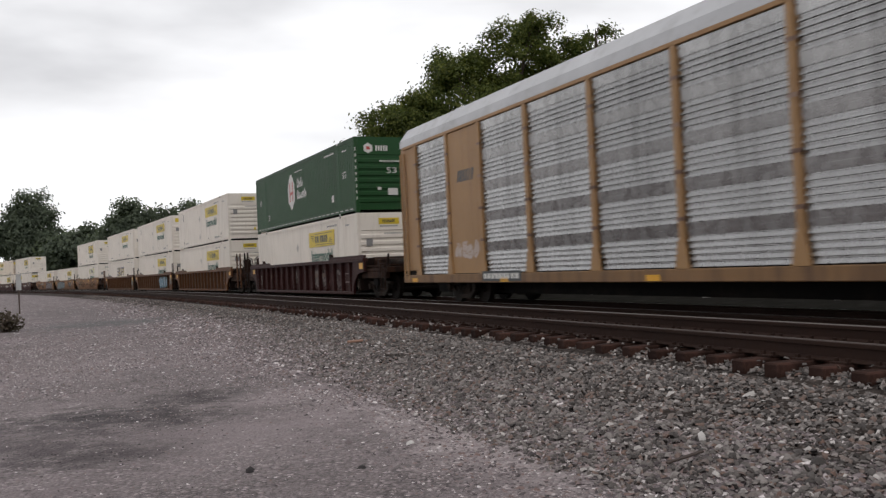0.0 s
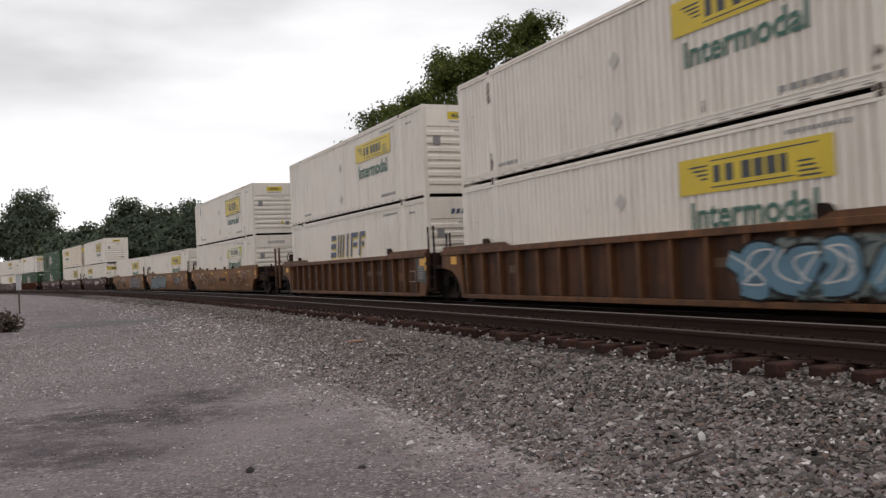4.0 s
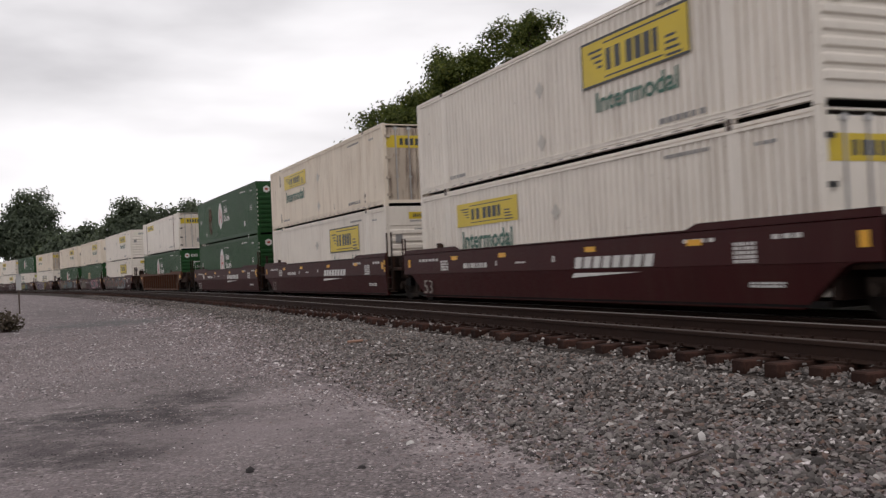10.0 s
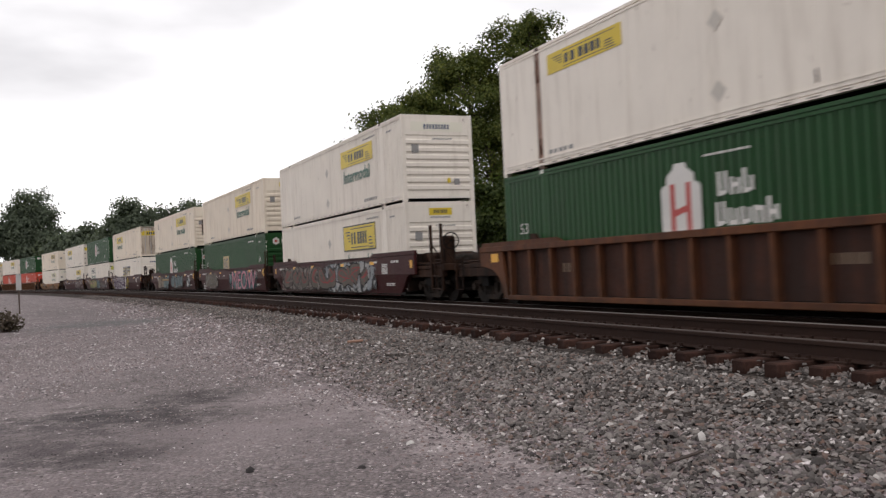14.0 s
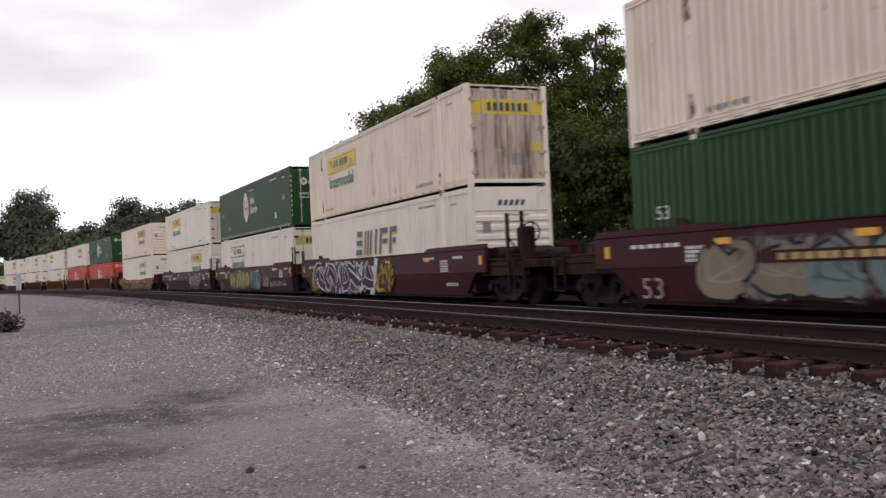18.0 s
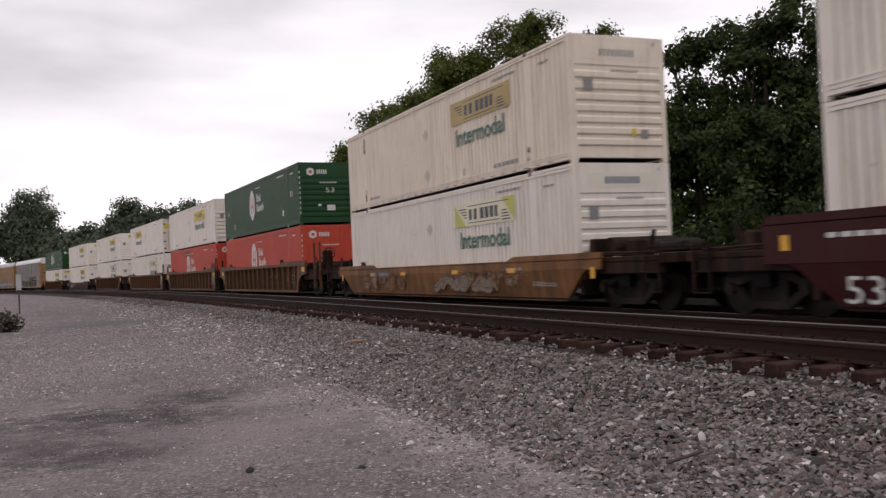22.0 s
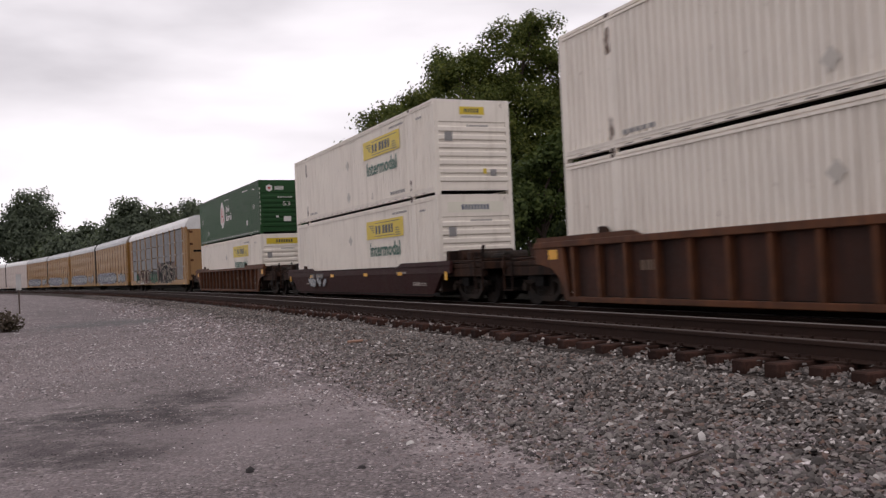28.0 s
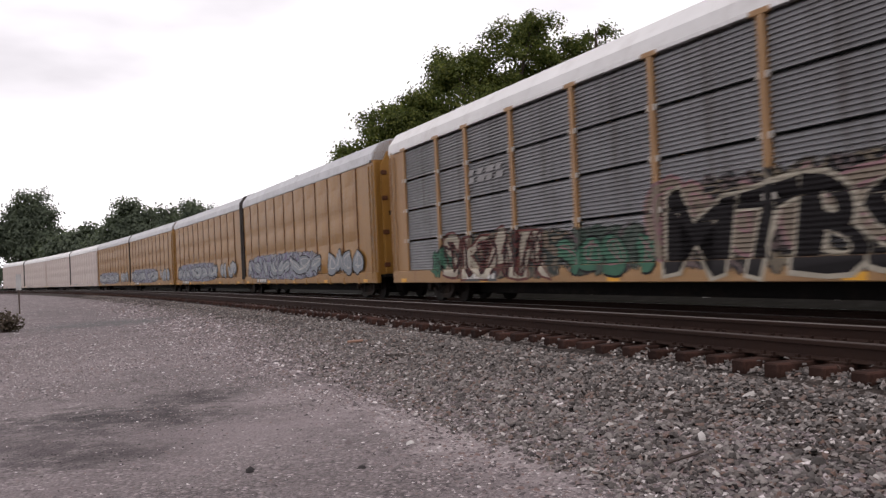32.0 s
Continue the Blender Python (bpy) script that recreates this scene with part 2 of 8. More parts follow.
def spray(name, colours, scale=1.3, seed=0.0, cover=0.5, film=0.86):
    """Several sprayed colours in swirling hard-edged bands that thin out at the rim of the piece."""
    m = bpy.data.materials.new(name)
    m.use_nodes = True
    nt = m.node_tree
    b = nt.nodes["Principled BSDF"]
    t = nt.nodes.new("ShaderNodeTexCoord")
    mp3 = nt.nodes.new("ShaderNodeMapping")
    mp3.inputs["Location"].default_value = (seed, 0, seed * 1.7)
    nt.links.new(t.outputs["Object"], mp3.inputs["Vector"])
    v = mp3.outputs["Vector"]
    w = nt.nodes.new("ShaderNodeTexNoise")
    w.inputs["Scale"].default_value = scale * 1.5
    w.inputs["Detail"].default_value = 1.0
    w.inputs["Distortion"].default_value = 1.2
    nt.links.new(v, w.inputs["Vector"])
    r = nt.nodes.new("ShaderNodeValToRGB")
    r.color_ramp.interpolation = "LINEAR"
    e = r.color_ramp.elements
    stops = []
    n = len(colours)
    for k, c in enumerate(colours):
        stops += [(0.30 + 0.40 * (k + 0.12) / n, c), (0.30 + 0.40 * (k + 0.88) / n, c)]
    while len(e) < len(stops):
        e.new(0.5)
    for el, (p, c) in zip(e, stops):
        el.position, el.color = p, (*c, 1)
    nt.links.new(w.outputs["Fac"], r.inputs["Fac"])
    col = mix_node(nt, 0.45, r.outputs["Color"], ramp_node(nt, noise_node(nt, v, 3.0, 5.0), [(0.3, (0.5, 0.5, 0.5)), (0.7, (1, 1, 1))]), "MULTIPLY")
    nt.links.new(col, b.inputs["Base Color"])
    b.inputs["Roughness"].default_value = 0.65
    b.inputs["Specular IOR Level"].default_value = 0.25
    # ragged rim
    sp = nt.nodes.new("ShaderNodeSeparateXYZ")
    nt.links.new(t.outputs["Generated"], sp.inputs[0])

    def calc(op, a, c):
        q = nt.nodes.new("ShaderNodeMath")
        q.operation = op
        for i, s in enumerate((a, c)):
            if isinstance(s, (int, float)):
                q.inputs[i].default_value = s
            else:
                nt.links.new(s, q.inputs[i])
        return q.outputs[0]

    rim = 0.0
    for axis in ("X", "Z"):
        d = calc("MULTIPLY", calc("ABSOLUTE", calc("SUBTRACT", sp.outputs[axis], 0.5), 0.0), 2.0)
        p = calc("POWER", d, 4.0)
        rim = calc("ADD", p, rim)
    f = calc("ADD", rim, calc("MULTIPLY", noise_node(nt, v, 1.9, 7.0, 0.72), 1.9))
    mr = nt.nodes.new("ShaderNodeMapRange")
    mr.inputs["From Min"].default_value, mr.inputs["From Max"].default_value = cover + 0.86, cover + 1.06
    mr.inputs["To Min"].default_value, mr.inputs["To Max"].default_value = film, 0.0
    nt.links.new(f, mr.inputs["Value"])
    nt.links.new(mr.outputs["Result"], b.inputs["Alpha"])
    return m


SPRAY_GREY = spray("spray_silver_and_black", ((0.30, 0.31, 0.33), (0.04, 0.04, 0.045), (0.42, 0.41, 0.40), (0.22, 0.24, 0.26)), 0.9, 2.0)
SPRAY_PALE = spray("spray_pale_grey", ((0.20, 0.175, 0.16), (0.10, 0.075, 0.07), (0.24, 0.21, 0.19), (0.05, 0.03, 0.03)), 0.9, 5.0, 0.3)
SPRAY_WORN = spray("worn_rusty_paint", ((0.10, 0.042, 0.018), (0.26, 0.12, 0.045), (0.30, 0.22, 0.16), (0.14, 0.06, 0.025)), 1.6, 23.0, 0.05)
SPRAY_RUST = spray("rust_runs", ((0.085, 0.033, 0.018), (0.21, 0.085, 0.045), (0.11, 0.042, 0.022), (0.17, 0.07, 0.038)), 2.2, 33.0, 0.10, 0.5)
SPRAY_PURPLE = spray("spray_purple_and_white", ((0.05, 0.025, 0.06), (0.58, 0.55, 0.55), (0.05, 0.025, 0.06), (0.09, 0.05, 0.10), (0.55, 0.50, 0.50)), 1.0, 3.0, 0.75)
SPRAY_YELLOW = spray("spray_yellow_and_purple", ((0.50, 0.36, 0.03), (0.05, 0.03, 0.05), (0.36, 0.28, 0.05)), 1.1, 9.0, 0.4)
SPRAY_LIME = spray("spray_lime_and_pink", ((0.21, 0.22, 0.09), (0.11, 0.12, 0.05), (0.20, 0.09, 0.12), (0.17, 0.18, 0.08)), 1.3, 7.0, 0.4)
SPRAY_TEAL = spray("spray_teal_and_blue", ((0.08, 0.16, 0.15), (0.04, 0.07, 0.09), (0.20, 0.26, 0.26), (0.10, 0.05, 0.08)), 1.3, 11.0, 0.4)
SPRAY_BLUE = spray("spray_pale_blue", ((0.085, 0.125, 0.120), (0.17, 0.19, 0.175), (0.045, 0.055, 0.055), (0.11, 0.145, 0.140)), 1.2, 13.0, 0.4)
SPRAY_RACK = spray("spray_black_tan_and_pink", ((0.03, 0.028, 0.03), (0.20, 0.165, 0.12), (0.035, 0.03, 0.03), (0.16, 0.12, 0.115), (0.03, 0.028, 0.03)), 0.9, 15.0, 0.45)
SPRAY_RED = spray("spray_red_tan_and_green", ((0.12, 0.045, 0.04), (0.22, 0.175, 0.125), (0.04, 0.05, 0.045), (0.20, 0.15, 0.11)), 0.9, 17.0, 0.5)
SPRAY_MIX = spray("spray_blue_white_and_violet", ((0.38, 0.37, 0.38), (0.06, 0.06, 0.09), (0.36, 0.38, 0.42), (0.20, 0.16, 0.26), (0.30, 0.34, 0.36)), 1.2, 19.0, 0.7)
TAG_WHITE, TAG_BLACK = paint("graffiti_white", (0.55, 0.52, 0.50)), paint("graffiti_black", (0.014, 0.012, 0.013))
TAG_GREY, TAG_PURPLE = paint("graffiti_grey", (0.27, 0.29, 0.31)), paint("graffiti_purple", (0.06, 0.03, 0.07))
TAG_BLUE = paint("graffiti_blue", (0.13, 0.22, 0.28))
TAG_YELLOW, TAG_PINK = paint("graffiti_yellow", (0.27, 0.26, 0.09)), paint("graffiti_pink", (0.48, 0.22, 0.26))
TAG_RED, TAG_GREEN = paint("graffiti_red", (0.30, 0.06, 0.06)), paint("graffiti_green", (0.06, 0.15, 0.10))
TAG_SLATE, TAG_PALE = paint("graffiti_slate_teal", (0.075, 0.115, 0.115)), paint("graffiti_dull_white", (0.25, 0.24, 0.22))
TAG_CREAM, TAG_SAND = paint("graffiti_cream", (0.40, 0.36, 0.29)), paint("graffiti_sand", (0.27, 0.235, 0.185))
SPRAY_GREENISH = spray("spray_dull_green", ((0.05, 0.075, 0.06), (0.09, 0.11, 0.09), (0.12, 0.085, 0.09)), 1.1, 29.0, 0.3)
TAG_GREYTAN, TAG_ROSE, TAG_RUST = paint("graffiti_grey_tan", (0.22, 0.18, 0.14)), paint("graffiti_rose", (0.26, 0.15, 0.16)), paint("graffiti_rust_red", (0.13, 0.045, 0.04))
TAG_TAN = paint("graffiti_tan", (0.45, 0.33, 0.16))
TAG_SKY = paint("graffiti_pale_blue", (0.155, 0.200, 0.205))
TAG_DUST = paint("graffiti_dusty_grey", (0.125, 0.108, 0.092))
TAG_STEEL, TAG_LILAC = paint("graffiti_steel_blue", (0.15, 0.185, 0.195)), paint("graffiti_lilac_grey", (0.25, 0.225, 0.23))


def stone_material(name, stops, rough=0.85, grain=60.0):
    """Loose stones, each of its own tone."""
    m = bpy.data.materials.new(name)
    m.use_nodes = True
    nt = m.node_tree
    b = nt.nodes["Principled BSDF"]
    g = nt.nodes.new("ShaderNodeNewGeometry")
    col = ramp_node(nt, g.outputs["Random Per Island"], stops)
    fine = noise_node(nt, coords(nt), grain, 3.0)
    col = mix_node(nt, 0.6, col, ramp_node(nt, fine, [(0.3, (0.55, 0.55, 0.55)), (0.7, (1, 1, 1))]), "MULTIPLY")
    nt.links.new(col, b.inputs["Base Color"])
    b.inputs["Roughness"].default_value = rough
    return m


STONE_STOPS = [(0.0, (0.046, 0.039, 0.036)), (0.3, (0.116, 0.101, 0.094)), (0.55, (0.186, 0.164, 0.153)),
               (0.68, (0.165, 0.102, 0.080)), (0.78, (0.225, 0.200, 0.187)), (0.965, (0.29, 0.258, 0.242)), (0.985, (0.54, 0.50, 0.475))]
BALLAST_STONE = stone_material("ballast_stone", STONE_STOPS)
YARD_STONE = stone_material("yard_stone", [(0.0, (0.060, 0.048, 0.050)), (0.3, (0.165, 0.134, 0.137)), (0.6, (0.30, 0.25, 0.25)), (0.72, (0.19, 0.120, 0.105)), (0.80, (0.38, 0.325, 0.323)), (0.94, (0.46, 0.40, 0.395)), (0.96, (0.72, 0.66, 0.65))])
PALE_STONE = stone_material("pale_stone", [(0.0, (0.55, 0.52, 0.50)), (1.0, (0.66, 0.63, 0.60))])
CLOD = stone_material("dark_soil_clod", [(0.0, (0.016, 0.013, 0.013)), (0.7, (0.040, 0.033, 0.033)), (1.0, (0.085, 0.072, 0.072))])


def ground_material(name, dark, mid, light, pebble, patch=None, big=0.35, spots=(), spec=0.5):
    """Gravel ground: pebbles, dust and damp patches."""
    m = bpy.data.materials.new(name)
    m.use_nodes = True
    nt = m.node_tree
    b = nt.nodes["Principled BSDF"]
    v = coords(nt)
    vo = nt.nodes.new("ShaderNodeTexVoronoi")
    vo.inputs["Scale"].default_value = pebble
    nt.links.new(v, vo.inputs["Vector"])
    one = nt.nodes.new("ShaderNodeSeparateColor")
    nt.links.new(vo.outputs["Color"], one.inputs[0])
    peb = ramp_node(nt, one.outputs[0], [(0.05, dark), (0.45, mid), (0.85, light), (0.97, tuple(c * 1.9 for c in light))])
    edge = ramp_node(nt, vo.outputs["Distance"], [(0.25, (1, 1, 1)), (0.75, (0.32, 0.31, 0.30))])
    col = mix_node(nt, 0.85, peb, edge, "MULTIPLY")
    # dust fills the joints in wide drifts
    blot = noise_node(nt, v, big, 6.0, 0.62)
    small = nt.nodes.new("ShaderNodeTexVoronoi")
    small.inputs["Scale"].default_value = pebble * 3.1
    nt.links.new(v, small.inputs["Vector"])
    two = nt.nodes.new("ShaderNodeSeparateColor")
    nt.links.new(small.outputs["Color"], two.inputs[0])
    dust = ramp_node(nt, two.outputs[0], [(0.0, tuple(c * 0.62 for c in mid)), (0.5, mid), (1.0, light)])
    col = mix_node(nt, ramp_node(nt, noise_node(nt, v, 1.3, 7.0, 0.7), [(0.38, (0.15,) * 3), (0.62, (0.85,) * 3)]), col, dust)
    col = mix_node(nt, 0.8, col, ramp_node(nt, blot, [(0.34, (0.62, 0.60, 0.60)), (0.66, (1.18, 1.17, 1.17))]), "MULTIPLY")
    fine = noise_node(nt, v, 9.0, 5.0, 0.7)
    col = mix_node(nt, 0.5, col, ramp_node(nt, fine, [(0.3, (0.6, 0.59, 0.58)), (0.7, (1, 1, 1))]), "MULTIPLY")
    if patch:
        pn = noise_node(nt, v, 0.55, 7.0, 0.7)
        col = mix_node(nt, ramp_node(nt, pn, [(0.56, (0, 0, 0)), (0.68, (0.75,) * 3)]), col, patch)
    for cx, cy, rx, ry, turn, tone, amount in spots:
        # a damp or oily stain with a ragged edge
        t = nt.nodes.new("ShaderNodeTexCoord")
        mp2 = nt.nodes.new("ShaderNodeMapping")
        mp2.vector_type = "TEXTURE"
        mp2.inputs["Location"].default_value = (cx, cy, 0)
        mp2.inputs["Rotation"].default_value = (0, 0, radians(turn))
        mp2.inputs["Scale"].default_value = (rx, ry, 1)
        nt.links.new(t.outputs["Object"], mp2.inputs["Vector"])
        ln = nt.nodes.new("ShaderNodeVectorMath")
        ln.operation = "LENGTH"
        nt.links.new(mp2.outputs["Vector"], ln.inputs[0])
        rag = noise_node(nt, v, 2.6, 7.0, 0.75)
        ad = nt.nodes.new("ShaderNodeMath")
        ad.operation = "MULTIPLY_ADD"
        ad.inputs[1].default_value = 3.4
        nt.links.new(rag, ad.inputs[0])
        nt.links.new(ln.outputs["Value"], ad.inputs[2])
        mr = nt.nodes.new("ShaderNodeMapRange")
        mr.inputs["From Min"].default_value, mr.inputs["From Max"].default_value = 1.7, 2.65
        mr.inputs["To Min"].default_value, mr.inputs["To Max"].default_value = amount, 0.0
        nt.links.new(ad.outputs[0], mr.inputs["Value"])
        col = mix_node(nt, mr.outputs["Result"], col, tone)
    nt.links.new(col, b.inputs["Base Color"])
    b.inputs["Roughness"].default_value = 0.92
    b.inputs["Specular IOR Level"].default_value = spec
    bn = nt.nodes.new("ShaderNodeBump")
    bn.inputs["Strength"].default_value = 0.9
    bn.inputs["Distance"].default_value = 0.03
    inv = nt.nodes.new("ShaderNodeMath")
    inv.operation = "SUBTRACT"
    inv.inputs[0].default_value = 1.0
    nt.links.new(vo.outputs["Distance"], inv.inputs[1])
    nt.links.new(inv.outputs[0], bn.inputs["Height"])
    nt.links.new(bn.outputs["Normal"], b.inputs["Normal"])
    return m


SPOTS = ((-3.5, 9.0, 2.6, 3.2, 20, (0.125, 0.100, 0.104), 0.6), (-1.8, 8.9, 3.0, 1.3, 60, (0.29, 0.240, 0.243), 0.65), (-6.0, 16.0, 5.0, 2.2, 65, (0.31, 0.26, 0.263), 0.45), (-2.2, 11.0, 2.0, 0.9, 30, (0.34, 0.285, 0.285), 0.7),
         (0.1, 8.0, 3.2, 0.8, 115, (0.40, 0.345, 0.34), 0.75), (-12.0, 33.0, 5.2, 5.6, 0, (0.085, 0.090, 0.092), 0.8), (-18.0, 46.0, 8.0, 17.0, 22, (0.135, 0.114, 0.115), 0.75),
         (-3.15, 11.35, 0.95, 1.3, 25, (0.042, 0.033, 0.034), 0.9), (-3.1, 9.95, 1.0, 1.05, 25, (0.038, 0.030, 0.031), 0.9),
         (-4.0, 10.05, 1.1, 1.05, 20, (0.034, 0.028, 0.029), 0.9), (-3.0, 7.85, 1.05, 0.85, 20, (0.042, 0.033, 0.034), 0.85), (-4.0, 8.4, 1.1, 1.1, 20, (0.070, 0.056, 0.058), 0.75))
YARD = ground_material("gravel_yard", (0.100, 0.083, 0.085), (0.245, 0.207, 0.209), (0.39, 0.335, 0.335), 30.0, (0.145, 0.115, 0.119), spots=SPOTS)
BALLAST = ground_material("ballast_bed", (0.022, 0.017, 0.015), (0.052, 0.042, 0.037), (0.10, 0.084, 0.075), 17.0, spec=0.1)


def leaf_material(name, a, b_, c):
    """Leaves, each of its own tone, with some light coming through them."""
    m = bpy.data.materials.new(name)
    m.use_nodes = True
    nt = m.node_tree
    b = nt.nodes["Principled BSDF"]
    g = nt.nodes.new("ShaderNodeNewGeometry")
    blot = noise_node(nt, coords(nt), 0.45, 3.0)
    col = ramp_node(nt, g.outputs["Random Per Island"], [(0.0, a), (0.6, b_), (1.0, c)])
    col = mix_node(nt, 0.6, col, ramp_node(nt, blot, [(0.35, (0.55, 0.6, 0.5)), (0.65, (1.0, 1.0, 1.0))]), "MULTIPLY")
    nt.links.new(col, b.inputs["Base Color"])
    b.inputs["Roughness"].default_value = 0.7
    b.inputs["Specular IOR Level"].default_value = 0.2
    tl = nt.nodes.new("ShaderNodeBsdfTranslucent")
    nt.links.new(mix_node(nt, 1.0, col, (1.1, 1.15, 0.7), "MULTIPLY"), tl.inputs["Color"])
    mx = nt.nodes.new("ShaderNodeMixShader")
    mx.inputs[0].default_value = 0.35
    nt.links.new(b.outputs[0], mx.inputs[1])
    nt.links.new(tl.outputs[0], mx.inputs[2])
    nt.links.new(mx.outputs[0], nt.nodes["Material Output"].inputs["Surface"])
    return m


LEAF = leaf_material("broad_leaves", (0.050, 0.068, 0.015), (0.092, 0.114, 0.025), (0.175, 0.180, 0.045))
LEAF_DARK = leaf_material("dark_leaves", (0.022, 0.036, 0.012), (0.042, 0.062, 0.020), (0.088, 0.112, 0.034))
# distant haze is put into these leaf colours: paler and bluer than near leaves
LEAF_HAZE = leaf_material("hazy_far_leaves", (0.084, 0.104, 0.078), (0.120, 0.144, 0.105), (0.162, 0.188, 0.132))
NEEDLE = leaf_material("needles", (0.010, 0.018, 0.008), (0.018, 0.030, 0.012), (0.030, 0.044, 0.018))


# ================= mesh tools =================
class Shape:
    """Collects boxes, prisms and tubes into one mesh."""

    def __init__(self):
        self.v, self.f = [], []

    def add(self, verts, faces):
        n = len(self.v)
        self.v += [tuple(p) for p in verts]
        self.f += [tuple(i + n for i in f) for f in faces]
        return self

    def box(self, x0, x1, y0, y1, z0, z1, bev=0.0):
        if bev <= 0:
            vs = [(x, y, z) for z in (z0, z1) for x, y in ((x0, y0), (x1, y0), (x1, y1), (x0, y1))]
            return self.add(vs, [(3, 2, 1, 0), (4, 5, 6, 7), (0, 1, 5, 4), (1, 2, 6, 5), (2, 3, 7, 6), (3, 0, 4, 7)])
        b = min(bev, (x1 - x0) / 2.2, (y1 - y0) / 2.2, (z1 - z0) / 2.2)
        rings = []
        for z, i in ((z0, b), (z0 + b, 0), (z1 - b, 0), (z1, b)):
            rings.append([(x0 + i + b, y0 + i, z), (x1 - i - b, y0 + i, z), (x1 - i, y0 + i + b, z), (x1 - i, y1 - i - b, z),
                          (x1 - i - b, y1 - i, z), (x0 + i + b, y1 - i, z), (x0 + i, y1 - i - b, z), (x0 + i, y0 + i + b, z)])
        fs = [tuple(range(7, -1, -1)), tuple(range(24, 32))]
        for k in range(3):
            for j in range(8):
                fs.append((k * 8 + j, k * 8 + (j + 1) % 8, k * 8 + 8 + (j + 1) % 8, k * 8 + 8 + j))
        return self.add([p for r in rings for p in r], fs)

    def prism_y(self, pts, y0, y1):
        """Polygon in x, z (counter-clockwise seen from -y) from y0 to y1."""
        n = len(pts)
        vs = [(x, y0, z) for x, z in pts] + [(x, y1, z) for x, z in pts]
        fs = [tuple(range(n)), tuple(range(2 * n - 1, n - 1, -1))]
        fs += [((j + 1) % n, j, j + n, (j + 1) % n + n) for j in range(n)]
        return self.add(vs, fs)

    def prism_x(self, pts, x0, x1):
        """Polygon in y, z from x0 to x1."""
        n = len(pts)
        vs = [(x0, y, z) for y, z in pts] + [(x1, y, z) for y, z in pts]
        fs = [tuple(range(n - 1, -1, -1)), tuple(range(n, 2 * n))]
        fs += [(j, (j + 1) % n, (j + 1) % n + n, j + n) for j in range(n)]
        return self.add(vs, fs)

    def tube(self, p, q, r, n=10, r2=None):
        p, q = Vector(p), Vector(q)
        d = (q - p).normalized()
        a = d.orthogonal().normalized()
        c = d.cross(a)
        vs = []
        for o, rr in ((p, r), (q, r if r2 is None else r2)):
            vs += [o + (a * math.cos(2 * math.pi * i / n) + c * math.sin(2 * math.pi * i / n)) * rr for i in range(n)]
        fs = [tuple(range(n - 1, -1, -1)), tuple(range(n, 2 * n))] + [(i, (i + 1) % n, (i + 1) % n + n, i + n) for i in range(n)]
        return self.add(vs, fs)

    def mesh(self, name):
        me = bpy.data.meshes.new(name)
        me.from_pydata(self.v, [], self.f)
        me.update()
        return me


SHARED = {}


def shared(key, build):
    """One mesh for all alike pieces."""
    if key not in SHARED:
        SHARED[key] = build().mesh(str(key[0] if isinstance(key, tuple) else key))
    return SHARED[key]


def part(name, shape, material, parent, label="", m=None):
    me = shape.mesh(name) if isinstance(shape, Shape) else shape
    ob = new(name, me)
    if not me.materials:
        me.materials.append(None)
    ob.material_slots[0].link = "OBJECT"
    ob.material_slots[0].material = material
    if parent is not None:
        ob.parent = parent
    if m is not None:
        ob.matrix_basis = m
    if label:
        ob["label"] = label
    return ob


def box_part(name, dims, material, parent, label="", bev=0.0):
    return part(name, shared((name, dims, bev), lambda: Shape().box(*dims, bev)), material, parent, label)


TEXTS = {}


def text_mesh(word, w, h, slant=0.0, fat=0.0):
    """The word in a w by h field, flat in x and z, facing -y."""
    key = (word, w, h, slant, fat)
    if key not in TEXTS:
        cu = bpy.data.curves.new("word", "FONT")
        cu.body, cu.resolution_u, cu.offset = word, 3, fat
        ob = new("word", cu)
        dg = bpy.context.evaluated_depsgraph_get()
        src = bpy.data.meshes.new_from_object(ob.evaluated_get(dg))
        bpy.data.objects.remove(ob)
        co = np.array([v.co[:] for v in src.vertices])
        lo, hi = co.min(0), co.max(0)
        u, v = (co[:, 0] - lo[0]) / (hi[0] - lo[0]), (co[:, 1] - lo[1]) / (hi[1] - lo[1])
        for vert, a, b in zip(src.vertices, u, v):
            if slant > 0.15:
                a, b = a + 0.022 * math.sin(5.0 * b + 9.0 * a), b + 0.07 * math.sin(11.0 * a + 1.0) * b + 0.04 * math.sin(23.0 * a)
            vert.co = (a * w + slant * b * h, 0, b * h)
        src.update()
        src.name = "lettering"
        TEXTS[key] = src
    return TEXTS[key]


def strokes(parent, name, material, y, x0, z0, w, h, rows=1, bars=6, seed=1, slant=0.0, label=""):
    """Writing that cannot be read, as plain bars."""
    rnd = random.Random(seed)
    s = Shape()
    for r in range(rows):
        zb, zt = z0 + h * (r + 0.12) / rows, z0 + h * (r + 0.88) / rows
        x = x0
        step = w / bars
        for i in range(bars):
            bw = step * rnd.uniform(0.55, 0.85)
            s.prism_y([(x, zb), (x + bw, zb), (x + bw + slant, zt), (x + slant, zt)], y - 0.002, y)
            x += step
    return tagged(part(name, s, material, parent, label), kind="stuff")


